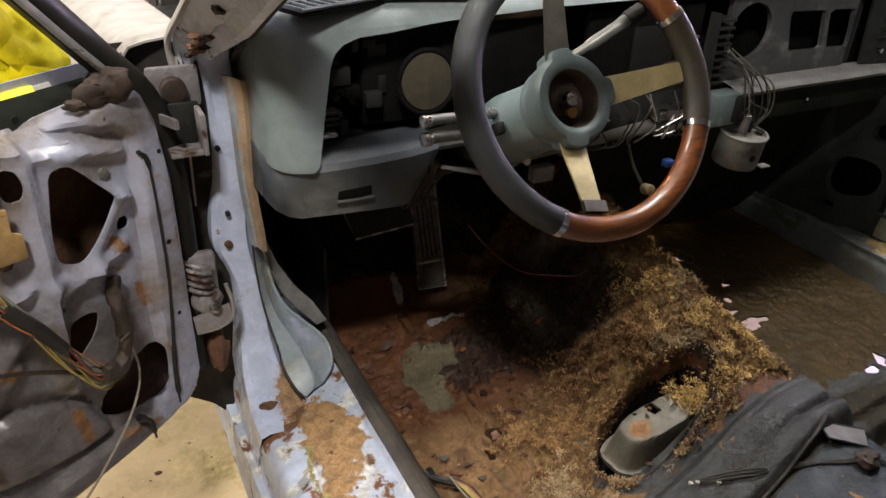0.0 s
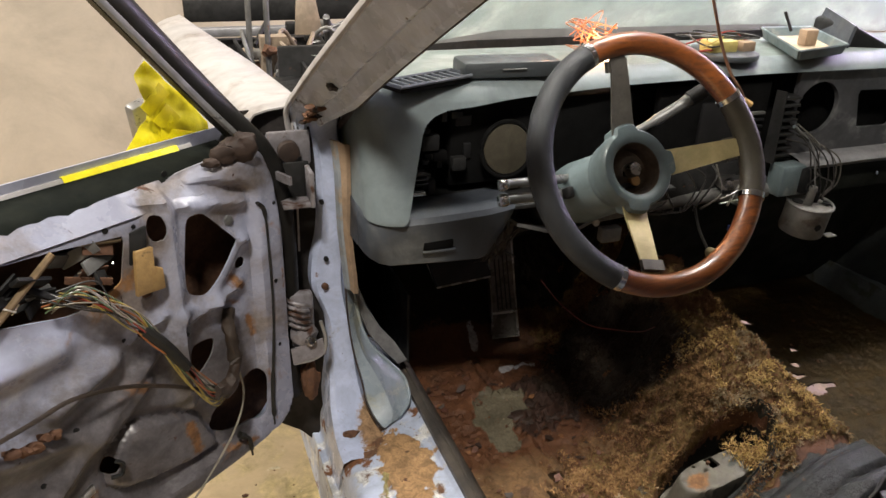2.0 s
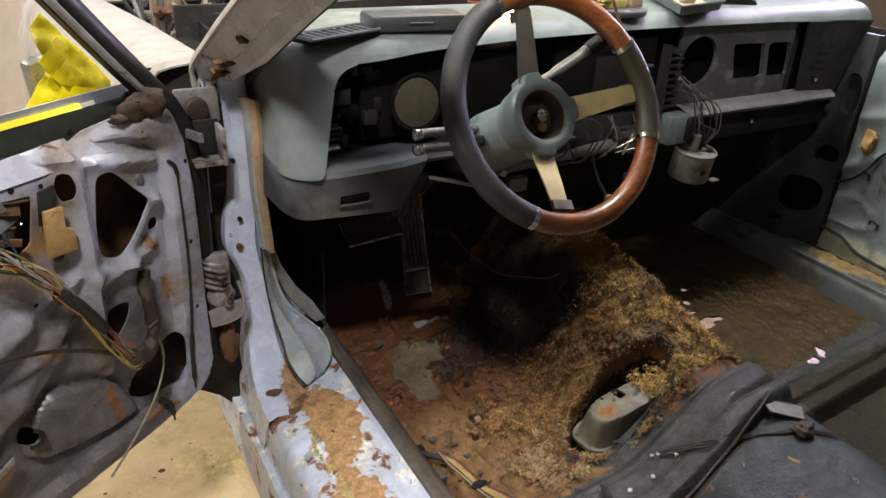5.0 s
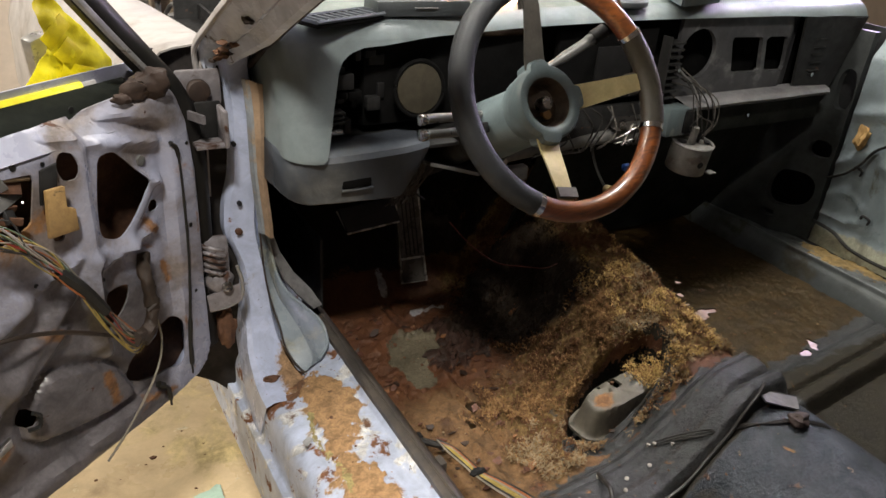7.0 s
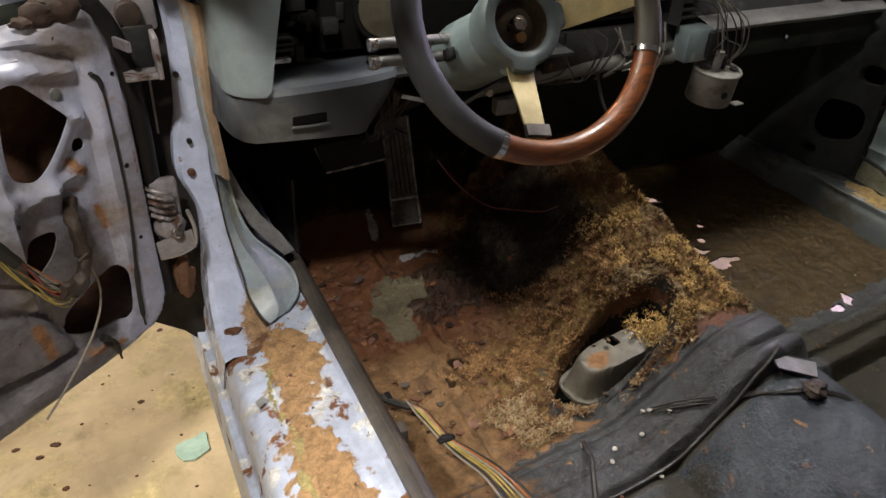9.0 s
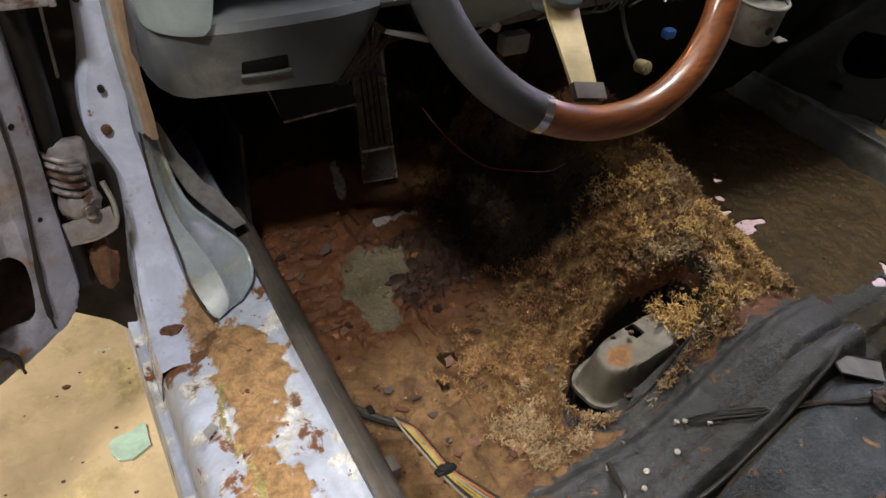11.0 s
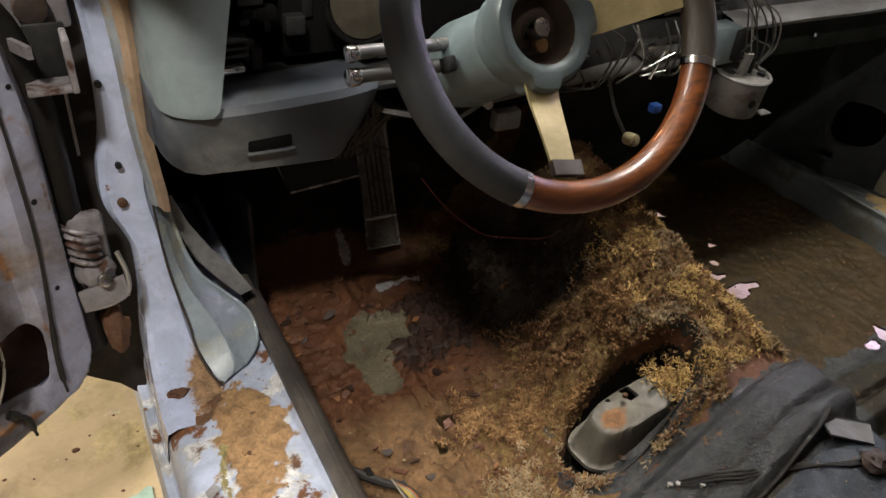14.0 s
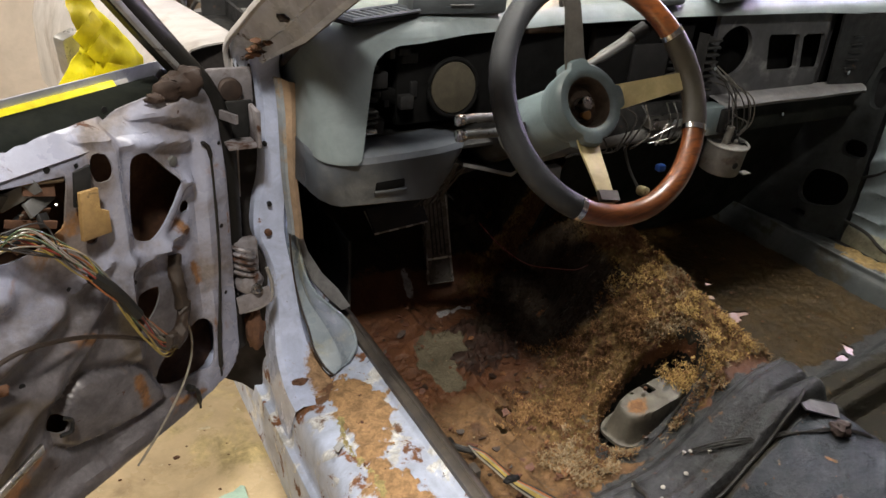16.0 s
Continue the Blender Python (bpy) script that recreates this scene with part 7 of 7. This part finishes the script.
    # dark clod and a grey paint flake on the sill
    solo("dirt_clod", lump((0.212, 0.922, 0.452), 0.010, (1.3, 0.8, 0.5), 0.6, 4.0), rust_mat, "dark brown dried clod on the sill", "dirt")
    solo("paint_flake", prism([(0.0, 0.0), (0.018, 0.004), (0.016, 0.014), (0.002, 0.012)], Matrix.Translation((0.208, 0.735, 0.451)) @ Euler((0.15, -0.1, 0.4)).to_matrix().to_4x4(), 0, 0.0012), grey_trim, "curled grey paint flake on the sill", "paint flake")
    grit = bmesh.new()
    for i in range(70):
        x, y = rnd.uniform(-0.55, 0.16), rnd.uniform(0.75, 1.6)
        lump((x, y, 0.001), rnd.choice((0.0015, 0.002, 0.002, 0.003, 0.006)), (1.5, 1, 0.6), 0.5, i * 1.3, grit, 1)
    tagged(part("floor_grit", grit, rust_mat, None), "dark crumbs scattered on the concrete", "debris", kind="stuff")
    # shard on the concrete
    g = bmesh.new()
    poly = [(0.089, 1.140), (0.098, 1.150), (0.114, 1.154), (0.132, 1.153), (0.150, 1.166), (0.159, 1.160), (0.155, 1.13), (0.157, 1.11), (0.140, 1.102), (0.122, 1.093), (0.10, 1.099), (0.090, 1.118)]
    prism(poly, Matrix.Identity(4), 0.001, 0.006, 0.001, g)
    solo("glass_shard", g, green_glass, "pale green broken glass shard on the concrete", "glass")


scale_a = material("scale_red", (0.15, 0.06, 0.035), (0.08, 0.035, 0.022), 40, 0.6, 0.1, 0.3, 160)
scale_b = material("scale_dark", (0.05, 0.028, 0.02), (0.025, 0.016, 0.012), 40, 0.55, 0.1, 0.3, 160)
scale_c = material("scale_orange", (0.27, 0.12, 0.045), (0.17, 0.075, 0.03), 40, 0.75, 0.0, 0.3, 160)
sill_dirt = material("sill_dirt", (0.42, 0.25, 0.11), (0.32, 0.18, 0.075), 40, 0.95, 0.0, 0.2, 200)
floor_bits()


# ---- the far side ----
def oval(cy, cz, ry, rz, n=20, p=0.8):
    return [(cy + ry * math.copysign(abs(math.cos(q)) ** p, math.cos(q)), cz + rz * math.copysign(abs(math.sin(q)) ** p, math.sin(q))) for q in np.linspace(0, 2 * math.pi, n, endpoint=False)]


def far_door():
    us, vs = np.arange(-0.45, 0.925, 0.009), np.arange(0.440, 0.985, 0.009)
    ridge = [(0.915, 0.585), (0.86, 0.607), (0.815, 0.580), (0.805, 0.545), (0.84, 0.533), (0.92, 0.530)]

    def place(u, v):
        n = 0.014 * ramp(v, 0.52, 0.46)
        for a, b in zip(ridge, ridge[1:]):
            n = n + 0.006 * bell(seg_distance(u, v, a, b), 0.006)
        for a, b, w, h in (((0.93, 0.66), (0.82, 0.73), 0.010, 0.008), ((0.80, 0.70), (0.60, 0.62), 0.014, 0.010), ((0.90, 0.80), (0.60, 0.90), 0.014, 0.010), ((0.72, 0.60), (0.5, 0.55), 0.012, 0.008)):
            n = n + h * bell(seg_distance(u, v, a, b), w)
        n = n - 0.03 * ramp(v, 0.93, 0.98) + 0.002 * fractal(u, v, 9, 3, 6.0)
        return np.stack([1.700 - n, u, v], -1)

    holes = [oval(0.79, 0.83, 0.03, 0.035), oval(0.62, 0.82, 0.10, 0.06), oval(0.80, 0.485, 0.005, 0.005, 10), oval(0.74, 0.70, 0.03, 0.04)]
    d = sheet("car_door", us, vs, place, holes, None, 0.015, (1, 0, 0), far_paint, car, "closed stripped blue-grey passenger door panel", {"low": lambda x, y, z: 0.9 * ramp(z, 0.52, 0.47) + 0.25})
    part("outer_skin", box((1.80, -0.45, 0.40), (1.805, 1.05, 0.99), 0.002), paint_dim, d)
    part("belt_channel", box((1.73, -0.45, 0.975), (1.76, 0.92, 0.995), 0.004), black_rubber, d)
    part("foam_scrap", lump((1.690, 0.873, 0.750), 0.022, (0.5, 0.7, 1.3), 0.5, 2.0), tan_card, d, "crumbling tan foam scrap")
    part("cable", tube([(1.688, 0.925, 0.505), (1.684, 0.86, 0.500), (1.680, 0.80, 0.478), (1.682, 0.70, 0.472), (1.685, 0.55, 0.49)], 0.0045, 7), black_rubber, d)
    part("cable", tube([(1.690, 0.925, 0.625), (1.686, 0.88, 0.655), (1.684, 0.85, 0.69), (1.686, 0.82, 0.74), (1.690, 0.74, 0.79)], 0.0035, 7), black_rubber, d)
    for y, z in ((0.855, 0.668), (0.797, 0.560)):
        part("c_clip", tube([(1.690, y - 0.010, z - 0.008), (1.688, y - 0.012, z + 0.006), (1.688, y + 0.006, z + 0.010), (1.690, y + 0.010, z)], 0.0035, 6), dark_metal, d)
    part("sill_gap_seal", tube([(1.692, -0.4, 0.440), (1.692, 0.3, 0.440), (1.692, 0.95, 0.440)], 0.011, 8), black_rubber, d)
    # kick panel of the far side with its open speaker holes
    us, vs = np.arange(0.925, 1.40, 0.008), np.arange(0.40, 1.0, 0.008)
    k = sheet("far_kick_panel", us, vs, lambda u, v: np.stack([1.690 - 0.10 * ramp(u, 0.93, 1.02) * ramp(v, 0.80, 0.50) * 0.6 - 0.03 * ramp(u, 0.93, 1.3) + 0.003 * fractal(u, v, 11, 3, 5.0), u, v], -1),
              [oval(0.995, 0.575, 0.050, 0.048), oval(0.952, 0.848, 0.024, 0.052), oval(0.963, 0.690, 0.030, 0.022), oval(1.02, 0.500, 0.022, 0.010)], None, 0.02, (1, 0, 0), shaded_kick, car, "dim far kick panel with open speaker holes")
    part("cavity", box((1.745, 0.92, 0.40), (1.75, 1.42, 1.0), 0.001), black_plastic, k)


far_paint = material("far_paint", (0.22, 0.265, 0.285), (0.17, 0.205, 0.22), 6, 0.35, 0.0, 0.08, 70, [((0.36, 0.36, 0.27), 5, 0.5, 0.12, 0.5, "low"), ((0.10, 0.09, 0.06), 9, 0.66, 0.05, 0.6), (RUST, 14, 0.7, 0.03, 0.8)])
far_door()


# ---- mirror with its yellow wrapping ----
def wrapped_mirror():
    m = thing("door_mirror", dpt(0.05, 1.0, -0.15), "chrome door mirror wrapped in crumpled yellow plastic", "mirror")
    part("shell", box(tuple(-v for v in (0.016, 0.010, 0.030)), (0.016, 0.010, 0.030), 0.006, Matrix.Translation(dpt(0.062, 1.010, -0.135)) @ Euler((radians(12), radians(-14), radians(35))).to_matrix().to_4x4()), grey_trim, m, "dull chrome mirror housing")
    out = rounded([(0.067, 1.100), (0.03, 1.058), (-0.024, 0.996), (-0.014, 0.965), (0.06, 0.950), (0.116, 0.955), (0.110, 0.985), (0.091, 1.010), (0.072, 1.034), (0.083, 1.070), (0.085, 1.084)], 2)

    def place(u, v):
        n = -0.104 + 0.007 * np.abs(((u * 23 + v * 11) % 1) - 0.5) + 0.006 * np.abs(((u * 9 - v * 27) % 1) - 0.5) + 0.003 * fractal(u, v, 40, 2, 6.0)
        W = np.array(DOOR_M.to_3x3())
        return (np.stack([u, v, n], -1) @ W.T) + np.array(DOOR_M.translation)

    sheet("wrapping", np.arange(-0.045, 0.125, 0.006), np.arange(0.945, 1.12, 0.006), place, (), out, 0.002, (0, 1, 0), yellow_film, m, "crumpled yellow plastic wrapping")
    for u, v, w, h, q in ((0.035, 0.985, 0.026, 0.013, 20), (0.060, 1.045, 0.022, 0.011, -38), (0.078, 0.972, 0.026, 0.012, 8), (0.045, 1.015, 0.016, 0.016, 50)):
        m4 = Matrix.Translation(dpt(u, v, -0.0985)) @ DOOR_M.to_3x3().to_4x4() @ Matrix.Rotation(radians(q), 4, "Z")
        part("tape_piece", box((-w, -h, -0.0006), (w, h, 0.0006), 0.0004, m4), yellow_deep, m, "doubled strip of yellow tape")
    part("tape", loft([[dpt(u, 0.972, -0.078), dpt(u, 0.980, -0.084), dpt(u, 0.979, -0.098)] for u in (0.045, 0.08, 0.12, 0.165, 0.215)], thick=0.001), yellow_film, m, "strip of yellow tape")


wrapped_mirror()


# ---- engine bay beyond the windshield ----
def engine_bay():
    e = thing("engine_bay", (0.9, 1.9, 0.5), "open cluttered engine bay without its bonnet", "engine bay")
    for z, y, mt, h in ((1.00, 2.10, dark_metal, 0.03), (0.955, 2.02, shelf_grey, 0.012), (0.90, 2.06, dark_metal, 0.03), (0.80, 2.08, rust_mat, 0.06)):
        part("support_bar", box((0.06, y, z - h), (1.85, y + 0.03, z + h), 0.005), mt, e)
    part("warning_plate", box((0.43, 2.095, 1.03), (0.53, 2.10, 1.06), 0.002), w_red, e, "orange-red painted plate on the cross bar")
    part("radiator", box((0.30, 2.10, 0.45), (1.5, 2.16, 0.93), 0.005), dark_metal, e)
    rnd = random.Random(14)
    for i in range(26):
        x = 0.30 + 0.02 * i
        part("grille_fin", box((x, 2.005, 0.865), (x + 0.008, 2.015, 0.915), 0.001), rust_mat, e)
    for x in (0.175, 0.215):
        part("strut", tube([(x, 1.66, 0.80), (x + 0.004, 1.66, 1.10)], 0.007, 8, n=1), grey_metal, e)
    part("washer_bottle", loft([[(0.235 + 0.03 * s, 1.70 + 0.02 * c, z) for s, c in ((-1, -1), (1, -1), (1, 1), (-1, 1))] for z in (0.86, 0.95, 1.0)], closed=True, cap=True), beige_part, e, "grimy beige plastic bottle")
    part("bracket_plate", prism([(0.0, 0.0), (0.07, 0.0), (0.055, 0.09), (0.01, 0.09)], Matrix.Translation((0.30, 1.78, 0.985)) @ Euler((radians(80), 0, 0)).to_matrix().to_4x4(), 0, 0.006, 0.001), beige_part, e, "pale tan pressed bracket")
    for i in range(96):
        x, y = rnd.uniform(0.2, 0.75), rnd.uniform(1.5, 1.98)
        z = rnd.uniform(0.86, 0.97) + 0.05 * (y - 1.5)
        s = rnd.uniform(0.006, 0.022)
        mt = rnd.choice((grey_metal, dark_metal, rust_mat, beige_part, can_grey, grey_metal, dark_metal))
        if i % 2:
            part("engine_part", lump((x, y, z), s, (1.3, 1, 0.8), 0.5, i * 2.2, None, 2), mt, e)
        else:
            part("engine_part", box((x - s, y - s, z - s * 0.7), (x + s, y + s, z + s * 0.7), 0.004), mt, e)
    for i in range(28):
        x, y = rnd.uniform(0.2, 0.7), rnd.uniform(1.5, 1.9)
        pts = [(x, y, 0.86 + rnd.uniform(0, 0.06))]
        for k in range(3):
            pts.append((pts[-1][0] + rnd.uniform(-0.08, 0.08), pts[-1][1] + rnd.uniform(-0.1, 0.1), rnd.uniform(0.90, 1.02)))
        part("hose", tube(pts, rnd.choice((0.003, 0.005, 0.009)), 8), rnd.choice((black_rubber, grey_metal, beige_part, can_grey)), e)
    part("hose", tube([(0.44, 1.80, 0.86), (0.46, 1.80, 0.98), (0.49, 1.82, 1.0), (0.53, 1.82, 0.97), (0.53, 1.80, 0.86)], 0.010, 8), black_rubber, e)
    part("engine_cover", loft([[(0.75, 1.50, 0.80), (0.75, 1.50, 0.965), (1.35, 1.50, 0.965), (1.35, 1.50, 0.80)], [(0.75, 1.85, 0.80), (0.75, 1.85, 0.955), (1.35, 1.85, 0.955), (1.35, 1.85, 0.80)]], thick=0.004), grey_cowl, e)
    part("cross_brace", tube([(0.72, 1.62, 1.005), (1.15, 1.66, 1.0), (1.45, 1.70, 0.985)], 0.018, 8, n=2), white_paint, e, "pale cross brace")
    part("far_fender", loft([[(1.73, 1.1, 0.96), (1.80, 1.1, 1.0), (1.88, 1.1, 0.85)], [(1.82, 2.05, 0.96), (1.88, 2.05, 1.0), (1.95, 2.05, 0.85)]], thick=0.003), white_paint, e)
    part("inner_wing", loft([[(0.17, 1.2, 0.90), (0.22, 1.2, 0.70)], [(0.10, 2.0, 0.90), (0.18, 2.0, 0.70)]], thick=0.004), grey_metal, e)
    part("inner_wing", loft([[(1.72, 1.2, 0.90), (1.66, 1.2, 0.60)], [(1.80, 2.0, 0.90), (1.70, 2.0, 0.60)]], thick=0.004), grey_cowl, e)
    part("bay_floor", box((0.15, 1.45, 0.60), (1.75, 2.1, 0.61), 0), dark_metal, e)


beige_part = material("grimy_beige", (0.3, 0.2325, 0.165), (0.2025, 0.1575, 0.1125), 14, 0.55, 0.0, 0.1, 90, [((0.15, 0.11, 0.08), 14, 0.6, 0.07, 0.7)])
engine_bay()
